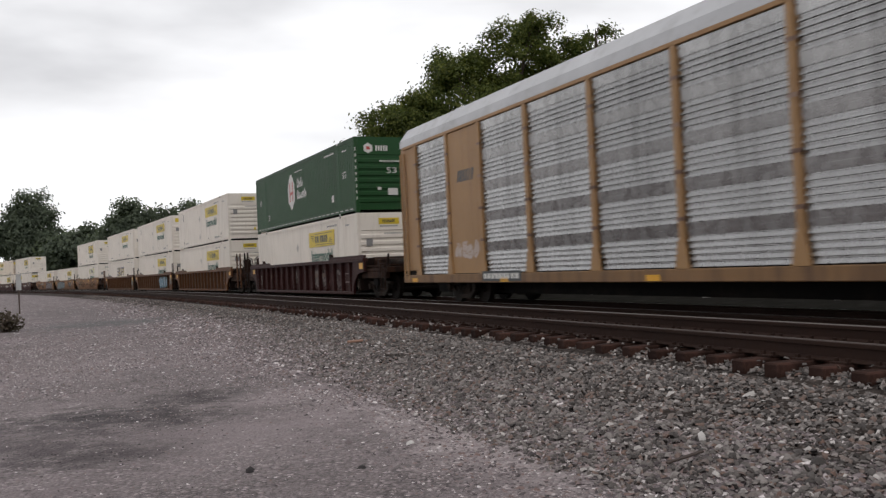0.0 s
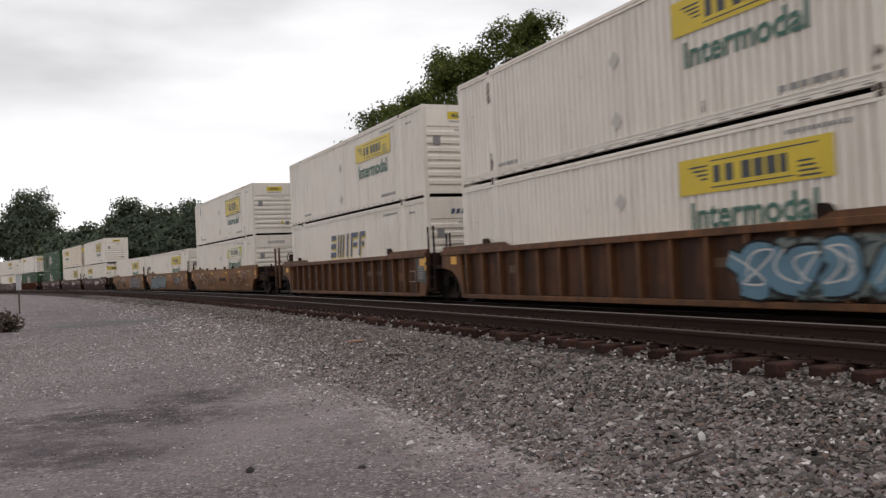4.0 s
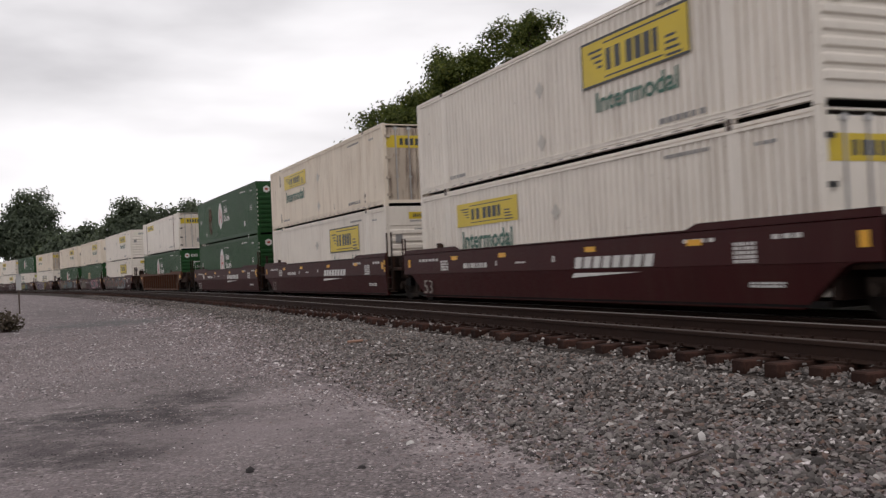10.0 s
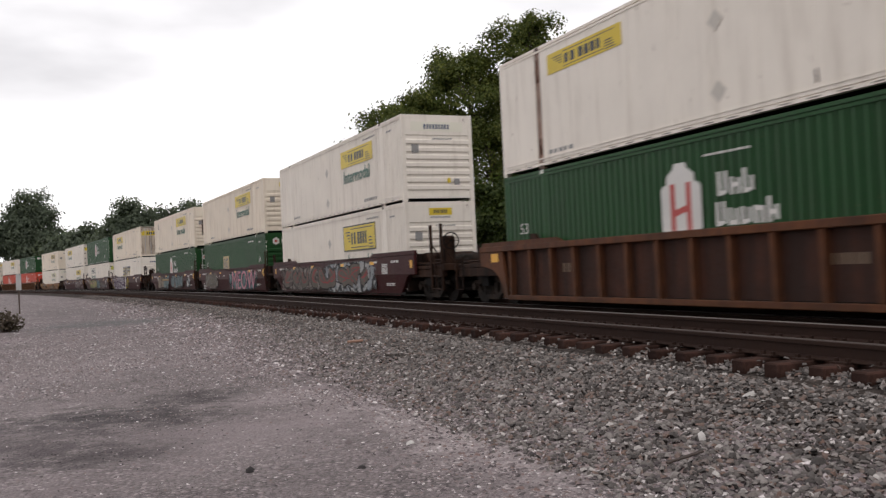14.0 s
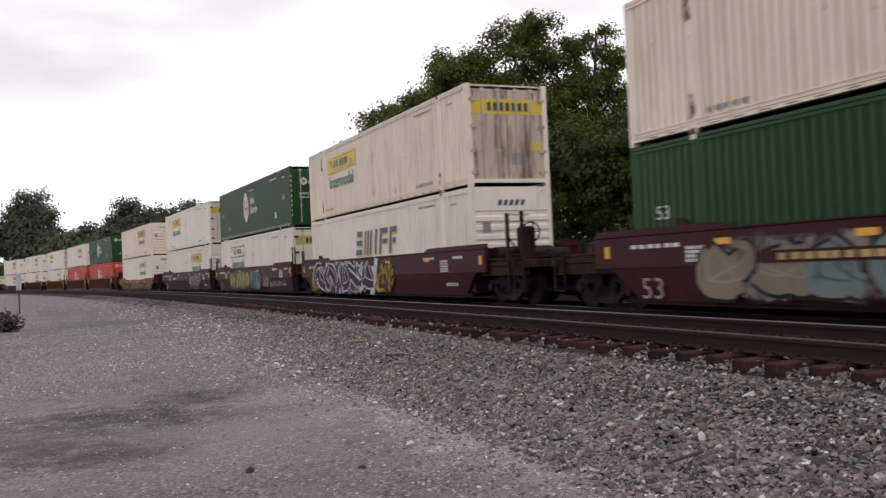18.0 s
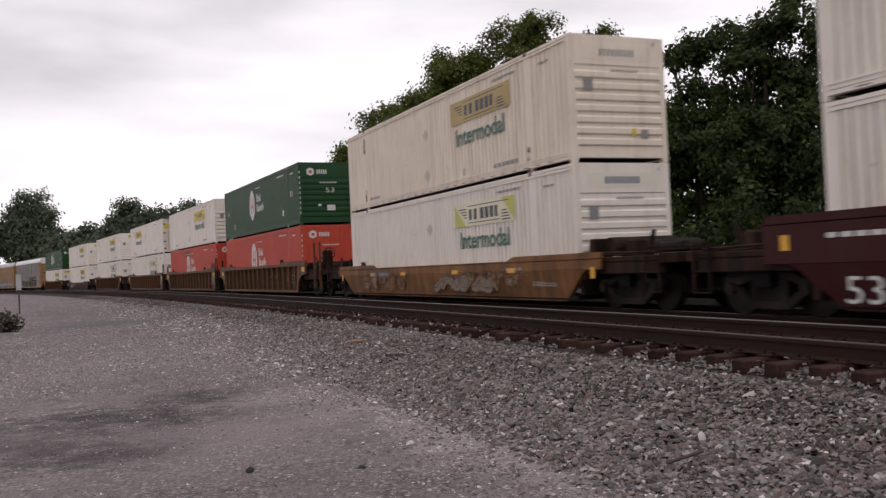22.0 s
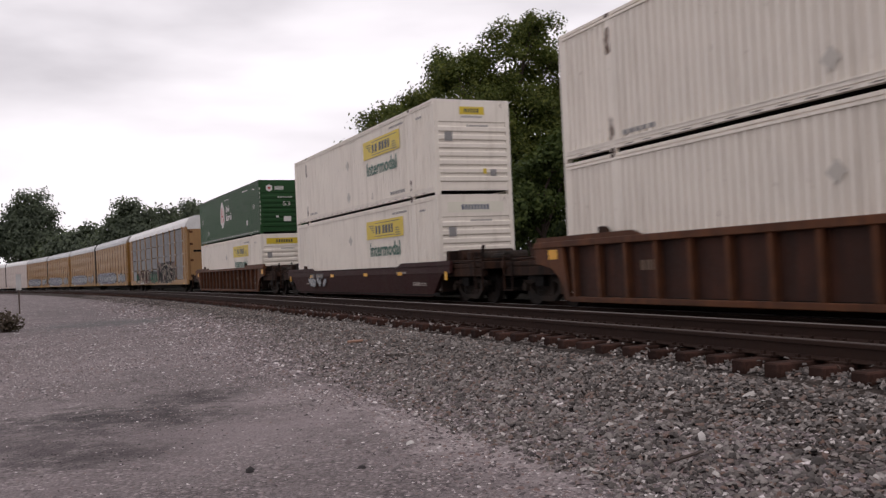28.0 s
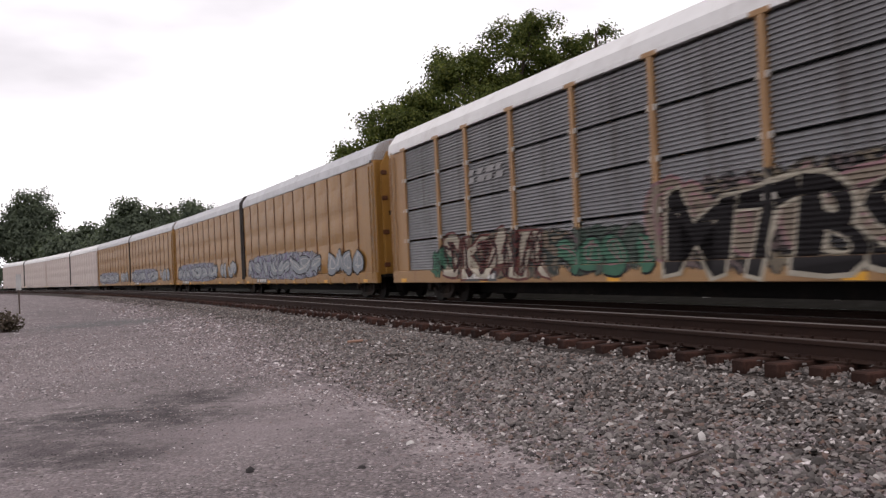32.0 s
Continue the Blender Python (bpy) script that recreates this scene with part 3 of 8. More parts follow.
def broken_bars(parent, material, y, x0, z0, w, h, n, seed):
    """A company's lettering as plain upright and level bars, no letters."""
    rnd = random.Random(seed)
    s = Shape()
    step = w / n
    for i in range(n):
        a, b, t = x0 + i * step, x0 + i * step + step * 0.80, 0.085
        top = z0 + h * (1.0 if i == 0 or rnd.random() < 0.3 else 0.72)
        s.box(a, a + t, y - 0.002, y, z0, top)
        s.box(b - t, b, y - 0.0021, y - 0.0001, z0 + (0.0 if i % 2 else h * 0.08), z0 + h * (1.0 if i == 0 else 0.66))
        zz = z0 + h * rnd.choice((0.02, 0.30, 0.50))
        s.box(a + t, b - t, y - 0.0022, y - 0.0002, zz, zz + 0.075)
    return tagged(part("logo_print", s, material, parent), kind="stuff")


# ================= ground, bed and rails =================
def swept(name, profile, steps, material, parent=None, label=""):
    """A cross-section of (lat, z) points carried along the line."""
    s = np.asarray(steps)
    lat = np.array([p[0] for p in profile])
    z = np.array([p[1] for p in profile])
    x, y, a = at(s)
    vx = x[:, None] - np.sin(a)[:, None] * lat
    vy = y[:, None] + np.cos(a)[:, None] * lat
    co = np.stack([vx, vy, np.broadcast_to(z, vx.shape)], -1).reshape(-1, 3)
    n, k = len(s), len(lat)
    i = (np.arange(n - 1)[:, None] * k + np.arange(k - 1)).reshape(-1)
    faces = np.stack([i, i + k, i + k + 1, i + 1], 1)[:, ::-1]
    me = bpy.data.meshes.new(name)
    me.from_pydata(co.tolist(), [], faces.tolist())
    me.update()
    return part(name, me, material, parent, label)


ground = Shape()
gx = [-2600, -900, -300, -120, -60, -30, -15, 0, 15, 30, 60, 120, 300, 900, 2600]
gv = [(x, y, 0.0) for y in gx for x in gx]
gn = len(gx)
ground.add(gv, [(j * gn + i, j * gn + i + 1, (j + 1) * gn + i + 1, (j + 1) * gn + i) for j in range(gn - 1) for i in range(gn - 1)])
tagged(part("ground", ground, YARD, None), "grey gravel yard with dust and damp patches", "ground", kind="structure")

STEPS = np.concatenate([np.arange(-790, -120, 6.0), np.arange(-120, 30, 0.5), np.arange(30, 590, 8.0)])
TN, TF = RAIL_NEAR - 0.186, RAIL_FAR - 0.186        # tops of the ties
rnd_np = np.random.RandomState(5)


def bed():
    """Ballast under both tracks, with a rough surface."""
    lat = np.concatenate([np.arange(-7.3, -5.3, 0.2), [-5.2, -4.9, -4.3, -3.6, -3.1, -2.8, -2.3, -1.8, -1.4, -0.7, 0, 0.7, 1.4, 1.8, 2.3, 3.0, 3.8, 4.6]])
    key_l = [-8.9, -8.6, -8.0, -7.2, -6.2, -5.60, -5.34, -2.95, -2.5, -1.9, -1.5, 1.6, 2.0, 3.4, 4.6]
    key_z = [-0.05, -0.01, 0.06, 0.155, 0.262, TN - 0.165, TN - 0.075, TN - 0.04, TN - 0.08, TF + 0.0, TF - 0.02, TF - 0.02, TF - 0.06, 0.02, -0.05]
    z0 = np.interp(lat, key_l, key_z)
    x, y, a = at(STEPS)
    vx = x[:, None] - np.sin(a)[:, None] * lat
    vy = y[:, None] + np.cos(a)[:, None] * lat
    z = z0[None, :] + rnd_np.normal(0, 0.012, vx.shape) * (lat < 4.3)
    co = np.stack([vx, vy, z], -1).reshape(-1, 3)
    n, k = len(STEPS), len(lat)
    i = (np.arange(n - 1)[:, None] * k + np.arange(k - 1)).reshape(-1)
    me = bpy.data.meshes.new("ballast")
    me.from_pydata(co.tolist(), [], np.stack([i + 1, i + k + 1, i + k, i], 1)[:, ::-1].tolist())
    me.update()
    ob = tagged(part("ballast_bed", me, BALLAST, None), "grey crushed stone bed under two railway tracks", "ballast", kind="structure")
    return key_l, key_z


BED_L, BED_Z = bed()
tagged(swept("ballast_toe", [(-8.9, -0.05), (-8.6, -0.012), (-8.0, 0.055), (-7.2, 0.152)][::1], STEPS, YARD), "dusty gravel foot of the ballast shoulder", "ballast", kind="structure")


def rail_line(parent, centre, top, side, top_mat):
    """One rail: foot, web and head, with its polished top."""
    c = centre + side * 0.755
    h = 0.186
    prof = [(-0.076, -h), (-0.076, -h + 0.012), (-0.012, -h + 0.034), (-0.010, -0.052), (-0.037, -0.044), (-0.037, -0.010), (-0.030, 0.0),
            (0.030, 0.0), (0.037, -0.010), (0.037, -0.044), (0.010, -0.052), (0.012, -h + 0.034), (0.076, -h + 0.012), (0.076, -h)]
    r = swept("rail", [(c + a, top + b) for a, b in prof][::-1], STEPS, RAIL, parent, "rusty steel rail")
    swept("running_surface", [(c + a, top + b) for a, b in ((-0.034, -0.004), (-0.026, 0.004), (0.026, 0.004), (0.034, -0.004))][::-1], STEPS, top_mat, r,
          "worn running surface")


def scatter(name, lat, s, z, size, material, parent=None, label="", seed=3, flat=0.7, cap=False):
    """Many loose stones in one mesh."""
    r = np.random.RandomState(seed)
    n = len(s)
    # a chipped block: four uneven corners below, a small askew face or a ridge above
    if cap:
        base = np.array([(-1.0, -0.75, -0.4), (0.95, -0.8, -0.4), (1.05, 0.7, -0.4), (-0.9, 0.8, -0.4), (-0.5, 0.1, 0.5), (0.5, -0.1, 0.55)])
        tri = np.array([(0, 1, 5), (0, 5, 4), (1, 2, 5), (2, 3, 4), (2, 4, 5), (3, 0, 4)])
    else:
        base = np.array([(-1.05, -0.72, -0.5), (0.95, -0.8, -0.5), (1.05, 0.7, -0.5), (-0.9, 0.8, -0.5), (-0.62, -0.42, 0.50), (0.74, -0.30, 0.58), (0.05, 0.60, 0.52)])
        tri = np.array([(4, 5, 6), (0, 1, 5), (0, 5, 4), (1, 2, 5), (2, 6, 5), (2, 3, 6), (3, 4, 6), (3, 0, 4)])
    nb, nt3 = len(base), len(tri)
    co = (base[None] * r.uniform(0.72, 1.2, (n, nb, 1)) + r.normal(0, 0.13, (n, nb, 3))) * np.stack([r.uniform(0.9, 1.45, n), r.uniform(0.60, 1.0, n), r.uniform(0.45, 0.95, n) * flat / 0.7], -1)[:, None, :]
    th, ph = r.uniform(0, 6.283, n), r.normal(0, 0.2 if cap else 0.40, n)
    ct, st, cp, sp = np.cos(th)[:, None], np.sin(th)[:, None], np.cos(ph)[:, None], np.sin(ph)[:, None]
    X, Y, Z = co[..., 0], co[..., 1], co[..., 2]
    X, Z = X * cp + Z * sp, -X * sp + Z * cp
    X, Y = X * ct - Y * st, X * st + Y * ct
    px, py = (s[:, 0], s[:, 1]) if lat is None else at(s, lat)[:2]
    co = np.stack([X, Y, Z], -1) * (size / 2)[:, None, None] + np.stack([px, py, z], -1)[:, None, :]
    me = bpy.data.meshes.new(name)
    nv, nf = n * nb, n * nt3
    me.vertices.add(nv)
    me.vertices.foreach_set("co", co.reshape(-1))
    me.loops.add(nf * 3)
    me.polygons.add(nf)
    idx = (tri[None] + (np.arange(n) * nb)[:, None, None]).reshape(-1)
    me.loops.foreach_set("vertex_index", idx.astype(np.int32))
    me.polygons.foreach_set("loop_start", np.arange(0, nf * 3, 3, dtype=np.int32))
    me.update(calc_edges=True)
    return part(name, me, material, parent, label)


def bed_z(lat):
    return np.interp(lat, BED_L, BED_Z)


def ballast_stones():
    r = np.random.RandomState(11)
    s = np.concatenate([r.uniform(1, 9, 9000), r.uniform(-22, 1, 66000), r.uniform(-45, -22, 24000), r.uniform(-90, -45, 12000)])
    lat = -5.60 - r.beta(1.0, 1.1, len(s)) * 4.4
    toe = np.interp(s, [-90, -30, -16, -8, 0], [-7.2, -7.2, -7.7, -8.4, -8.8])
    size = r.uniform(0.024, 0.058, len(s)) * np.where(r.rand(len(s)) < 0.06, 1.2, 1.0) * np.interp(lat - toe, [-1.0, 0.6], [0.6, 1.0])
    keep = r.rand(len(s)) < np.clip((lat - toe + 1.1) / 1.3, 0.03, 1)
    s, lat, size = s[keep], lat[keep], size[keep]
    ob = scatter("ballast_stones", lat, s, bed_z(lat) + size * r.uniform(-0.15, 0.58, len(s)), size, BALLAST_STONE, seed=12)
    tagged(ob, "loose grey and brown crushed ballast stones on the track shoulder", "gravel", kind="stuff")
    s = r.uniform(-36, 7, 260)
    lat = r.uniform(-5.56, -5.02, len(s))
    size = r.uniform(0.030, 0.060, len(s))
    tagged(scatter("strewn_stones", lat, s, TN + size * r.uniform(-0.3, 0.25, len(s)), size, BALLAST_STONE, seed=18), "ballast stones strewn over the tie ends", "gravel", kind="stuff")
    s = np.concatenate([r.uniform(-60, 8, 6000), r.uniform(-34, 7, 12000)])
    lat = np.concatenate([r.uniform(-5.5, -1.7, 6000), r.uniform(-5.52, -4.98, 12000)])
    size = r.uniform(0.028, 0.055, len(s))
    tagged(scatter("crib_stones", lat, s, bed_z(lat) + size * 0.1, size, BALLAST_STONE, seed=14), "dark ballast stones between the ties", "gravel", kind="stuff")
    # the yard: gravel thick near the shoulder and farther up the line, thin on the trodden dust
    for lo, hi, n, grow in ((-13, -3.0, 52000, 0.95), (-24, -13, 46000, 1.3), (-40, -24, 24000, 1.6), (-75, -40, 16000, 2.0)):
        s = r.uniform(lo, hi, n)
        lat = r.uniform(-13.6, -6.9, n)
        size = r.uniform(0.014, 0.034, n) * np.where(r.rand(n) < 0.14, 1.6, 1.0) * grow
        drift = np.array([noise.noise(Vector((float(p) * 0.5, float(q) * 0.7, 3.0))) for p, q in zip(s, lat)])
        thick = np.interp(lat, [-11.5, -9.9, -9.3, -8.4], [0.0, 0.06, 0.40, 0.9]) * np.interp(s, [-14, -10], [0.5, 1.0]) + np.interp(s, [-16, -12.5], [0.66, 0.0]) + 0.15
        keep = r.rand(n) < np.clip(thick * (1.0 + drift * 1.3), 0.05, 1) * np.interp(s, [-75, -45, -24], [0.1, 0.5, 1.0])
        wx, wy, _ = at(s, lat)
        keep &= (((wx + 12.0) / 2.2) ** 2 + ((wy - 33.0) / 2.6) ** 2 > 1.0) | (r.rand(n) < 0.15)     # a damp hollow without loose stones
        s, lat, size = s[keep], lat[keep], size[keep] * np.interp(lat[keep], [-9.8, -8.2], [0.75, 1.5])
        ob = scatter("yard_gravel", lat, s, np.maximum(0, bed_z(lat)) + size * 0.05, size, YARD_STONE, seed=15, cap=True)
        tagged(ob, "small grey and pinkish stones strewn over the yard", "gravel", kind="stuff")
    # dark clods on the churned patches
    px, py, sz = [], [], []
    for cx, cy, rx, ry, turn, n in ((-3.15, 11.35, 0.5, 0.6, 10, 70), (-3.05, 9.9, 0.50, 0.5, 15, 90), (-4.0, 10.05, 0.55, 0.45, 0, 70), (-3.0, 7.8, 0.6, 0.4, 5, 90), (-4.0, 8.2, 0.5, 0.4, 20, 30), (-3.2, 9.2, 1.8, 1.8, 20, 130)):
        u, v = r.normal(0, 0.5, n) * rx, r.normal(0, 0.5, n) * ry
        c, q = math.cos(radians(turn)), math.sin(radians(turn))
        px += list(cx + u * c - v * q)
        py += list(cy + u * q + v * c)
        sz += list(r.uniform(0.010, 0.026, n))
    ob = scatter("soil_clods", None, np.array(list(zip(px, py))), np.array(sz) * 0.08, np.array(sz), CLOD, seed=16, cap=True)
    tagged(ob, "dark soil clods on churned patches of the yard", "soil", kind="stuff")
    # single stones, a stick and a chip of wood that lie loose on the yard
    for x, y, z, d, mat, lab in ((-1.55, 6.93, 0.0, 0.085, CLOD, "small dark lump lying on the gravel yard"), (-0.69, 6.9, 0.0, 0.07, CLOD, "dark round lump on the dusty yard"),
                                 (-0.9, 7.9, 0.0, 0.085, YARD_STONE, "grey fist-sized stone on the gravel yard"), (1.83, 6.68, 0.16, 0.085, PALE_STONE, "chalk-white stone on the ballast shoulder"),
                                 (2.6, 7.9, 0.26, 0.075, PALE_STONE, "small white stone on the ballast shoulder"), (-0.35, 7.6, 0.03, 0.06, PALE_STONE, "small white stone at the ballast foot")):
        ob = scatter("loose_stone", None, np.array([(x, y)]), np.array([z + d * 0.2]), np.array([d]), mat, seed=int(d * 1000))
        tagged(ob, lab, "stone")


def stick(name, x, y, z, l, w, turn, mat, lab):
    s = Shape().box(-l / 2, l / 2, -w / 2, w / 2, 0, w * 0.5, w * 0.12)
    s.v = [(a, b + 0.06 * math.sin(a * 5.0) * l, c) for a, b, c in s.v]
    tagged(part(name, s, mat, None, m=Matrix.Translation((x, y, z)) @ Matrix.Rotation(radians(turn), 4, "Z") @ Matrix.Rotation(radians(6), 4, "X")), lab, name.replace("_", " "))


def tie_shape():
    return Shape().box(-0.102, 0.102, -1.25, 1.25, -0.178, 0.0, 0.016)


def track(name, centre, top, near):
    tr = tagged(new(name), "railway track of rusty rails on dark wooden ties" if near else "busy railway track with polished rails on wooden ties", "railway track", kind="structure")
    for side in (-1, 1):
        rail_line(tr, centre, top, side, (DULL_TOP if side < 0 else WORN_TOP) if near else POLISHED)
    ztie = top - 0.186
    r = random.Random(7)
    lo, hi = (-118.0, 6.0) if near else (-60.0, 6.0)
    s = lo
    rest = Shape()
    plates = Shape()
    while s < hi:
        x, y, a = at(s, centre)
        m = Matrix.Translation((x, y, ztie + r.uniform(-0.015, 0.0))) @ Matrix.Rotation(a + r.gauss(0, 0.012), 4, "Z") @ Matrix.Translation((0, r.uniform(-0.07, 0.07), 0))
        part("tie", shared("tie", tie_shape), TIE, tr, m=m)
        for side in (-1, 1):
            for dx, dy in ((0, 0), (-0.07, -0.11), (0.07, 0.10), (-0.07, 0.10), (0.07, -0.11)):
                cx, cy, _ = at(s + dx, centre + side * 0.755 + dy)
                e = 0.095 if dx == 0 else 0.018
                h = 0.014 if dx == 0 else 0.045
                u, v = math.cos(a), math.sin(a)
                w = 0.17 if dx == 0 else 0.018
                q = [(cx + u * i * e - v * j * w, cy + v * i * e + u * j * w) for i, j in ((-1, -1), (1, -1), (1, 1), (-1, 1))]
                plates.add([(p[0], p[1], z) for z in (ztie - 0.004, ztie + h) for p in q],
                           [(4, 5, 6, 7), (0, 1, 5, 4), (1, 2, 6, 5), (2, 3, 7, 6), (3, 0, 4, 7)])
        s += 0.492 + r.gauss(0, 0.025)
    for s0, s1, step in ((-780, lo, 0.6), (hi, 580, 0.6)):
        for q in np.arange(s0, s1, step):
            x, y, a = at(q, centre)
            u, v = math.cos(a), math.sin(a)
            c = [(x + u * i * 0.115 - v * j * 1.3, y + v * i * 0.115 + u * j * 1.3) for i, j in ((-1, -1), (1, -1), (1, 1), (-1, 1))]
            rest.add([(p[0], p[1], z) for z in (ztie - 0.15, ztie) for p in c], [(4, 5, 6, 7), (0, 1, 5, 4), (1, 2, 6, 5), (2, 3, 7, 6), (3, 0, 4, 7)])
    tagged(part("far_ties", rest, TIE, tr), kind="stuff")
    tagged(part("tie_plates", plates, RAIL, tr), kind="stuff")
    return tr


# ================= containers =================
CL, CW, CH = 16.154 / 2, 1.295, 2.896


def ribbed_wall(x0, x1, z0, z1, y, out, pitch=0.217, depth=0.055, back=0.05, groove=(0.70, 0.76, 0.94)):
    """An upright corrugated sheet, ribs running up; out = -1 faces -y."""
    n = max(1, round((x1 - x0) / pitch))
    p = (x1 - x0) / n
    xs, ys = [], []
    for i in range(n):
        a = x0 + i * p
        for f, d in ((0.0, 0), (groove[0], 0), (groove[1], 1), (groove[2], 1)):
            xs.append(a + f * p)
            ys.append(y - out * depth * d)
    xs.append(x1)
    ys.append(y)
    k = len(xs)
    yb = y - out * (depth + back)
    vs = [(a, b, z0) for a, b in zip(xs, ys)] + [(a, b, z1) for a, b in zip(xs, ys)] + [(x0, yb, z0), (x1, yb, z0), (x0, yb, z1), (x1, yb, z1)]
    fs = []
    for i in range(k - 1):
        q = (i, i + 1, k + i + 1, k + i)
        fs.append(q if out < 0 else q[::-1])
    b = 2 * k
    fs += [(b + 1, b, b + 2, b + 3) if out < 0 else (b, b + 1, b + 3, b + 2)]
    fs += [tuple(range(k, 2 * k)) + (b + 3, b + 2), tuple(range(k - 1, -1, -1)) + (b, b + 1)]
    return Shape().add(vs, fs)


def long_rail(out, bands):
    """A box's side rail: flat bands, some proud, some grooved."""
    pts = [(out * (CW + d), z) for z0, z1, d in bands for z in (z0, z1)]
    pts += [(out * (CW - 0.12), bands[-1][1]), (out * (CW - 0.12), bands[0][0])]
    return Shape().prism_x(pts if out > 0 else pts[::-1], -CL + 0.14, CL - 0.14)


def end_ribs(x, n=7, z0=0.34, z1=2.12):
    """The closed end: a flat sheet with horizontal pressed ribs."""
    pts = [(x - 0.06, 0.2), (x - 0.03, 0.2)]
    h = (z1 - z0) / n
    for i in range(n):
        a = z0 + i * h
        pts += [(x - 0.03, a + h * 0.12), (x + 0.012, a + h * 0.26), (x + 0.012, a + h * 0.70), (x - 0.03, a + h * 0.86)]
    pts += [(x - 0.03, 2.2), (x - 0.005, 2.22), (x - 0.005, CH - 0.15), (x - 0.06, CH - 0.15)]
    s = Shape().prism_y(pts, -CW + 0.14, CW - 0.14)
    return s


def container(label, paint_mat, end, sign, dirty=0, stripe=False, plain=False, frame_mat=None, end_label="Y", seed=0):
    """A 53-foot box standing on its base; +x is the leading end, -y the side towards the yard."""
    c = new("shipping_container")
    tagged(c, label, "shipping container", group="containers on the train")
    fm = frame_mat or paint_mat
    green = paint_mat is GREEN
    ym = -CW
    # walls
    for out in (-1, 1):
        for nm, a, b in (("l", -CL + 0.14, -6.22), ("m", -5.98, 5.98), ("r", 6.22, CL - 0.14)):
            if plain:
                me = shared(("side_panel", nm, out), lambda: smooth_wall(a, b, out))
            else:
                me = shared(("side_wall", nm, out), lambda: ribbed_wall(a, b, 0.235, CH - 0.13, out * (CW - 0.012), out))
            part("side_wall", me, paint_mat, c)
        part("top_rail", shared(("top_rail", out), lambda: long_rail(out, ((CH - 0.15, CH - 0.10, 0.010), (CH - 0.10, CH - 0.075, -0.03), (CH - 0.075, CH - 0.012, 0.002)))), fm, c)
        part("bottom_rail", shared(("bottom_rail", out), lambda: long_rail(out, ((0.085, 0.15, 0.008), (0.15, 0.168, -0.03), (0.168, 0.235, 0.0), (0.235, 0.262, 0.014)))), fm, c)
        for sx in (-1, 1):
            box_part("side_post", (*sorted((sx * 6.1 - 0.115, sx * 6.1 + 0.115)), *sorted((out * (CW - 0.10), out * (CW + 0.004))), 0.0, CH), RUSTY if dirty > 1 else fm, c, bev=0.02)
            box_part("corner_post", (*sorted((sx * (CL - 0.14), sx * CL)), *sorted((out * (CW - 0.16), out * (CW + 0.002))), 0.0, CH), fm, c, bev=0.015)
            for z in (0.0, CH - 0.118):
                box_part("corner_casting", (*sorted((sx * (6.1 - 0.09), sx * (6.1 + 0.09))), *sorted((out * (CW - 0.1), out * (CW + 0.010))), z + 0.002, z + 0.116), GRIME_CAST if not green else STENCIL, c, bev=0.02)
    box_part("roof", (-CL + 0.1, CL - 0.1, -CW + 0.1, CW - 0.1, CH - 0.05, CH - 0.012), paint_mat, c)
    box_part("floor", (-CL + 0.1, CL - 0.1, -CW + 0.12, CW - 0.12, 0.10, 0.2), UNDER, c)
    # ends
    for sx in (-1, 1):
        doors = (end == "doors") == (sx > 0)
        rot = Matrix.Rotation(0 if sx > 0 else math.pi, 4, "Z")
        em = {WHITE: END_RUSTY, CREAM: DOOR_DIRTY}.get(paint_mat, paint_mat) if dirty and sx > 0 and doors else paint_mat
        if doors:
            for d in (-1, 1):
                leaf = part("door", shared(("door", d), lambda: Shape().box(CL - 0.10, CL - 0.05, *sorted((d * 0.012, d * (CW - 0.15))), 0.16, CH - 0.14, 0.01)), em, c, m=rot)
                for y in (0.28, 0.78):
                    part("lock_rod", shared(("lock_rod", d, y), lambda: Shape().tube((CL - 0.03, d * y, 0.10), (CL - 0.03, d * y, CH - 0.10), 0.026, 8)
                         .box(CL - 0.05, CL - 0.0, *sorted((d * (y - 0.05), d * (y + 0.05))), 1.0, 1.06).box(CL - 0.05, CL - 0.005, *sorted((d * (y - 0.07), d * (y + 0.07))), 0.13, 0.22)
                         .box(CL - 0.05, CL - 0.005, *sorted((d * (y - 0.07), d * (y + 0.07))), CH - 0.22, CH - 0.13)), LOCKROD, leaf)
                for z in (0.35, 0.95, 1.65, 2.4):
                    part("hinge", shared(("hinge", d, z), lambda: Shape().box(CL - 0.06, CL + 0.004, *sorted((d * (CW - 0.30), d * (CW - 0.10))), z, z + 0.09)), GASKET if paint_mat is WHITE else em, leaf)
            if sx > 0 and green:
                hx = part("end_logo", shared("door_logo", lambda: hexagon_x(CL - 0.044, -0.62, 2.18, 0.19)), STENCIL, c, "white hexagon mark")
                part("mark_core", shared("door_core", lambda: Shape().box(CL - 0.045, CL - 0.040, -0.69, -0.55, 2.11, 2.25)), LOGO_RED, hx)
                for y0, y1, z0, z1, n in ((-0.40, -0.06, 2.08, 2.18, 4), (0.36, 0.72, 2.30, 2.40, 4), (0.36, 0.95, 2.08, 2.18, 7), (-0.85, -0.36, 1.55, 1.64, 7), (-0.20, -0.05, 1.55, 1.64, 2), (0.36, 0.95, 1.55, 1.64, 8), (0.36, 0.95, 1.38, 1.46, 8), (-0.85, -0.36, 1.38, 1.46, 7)):
                    strokes_x(c, CL - 0.047, y0, y1, z0, z1, n, STENCIL)
                for y in (-CW + 0.05, CW - 0.05):
                    strokes_z(c, CL + 0.003, y, 0.5, 2.6, 9, STENCIL)
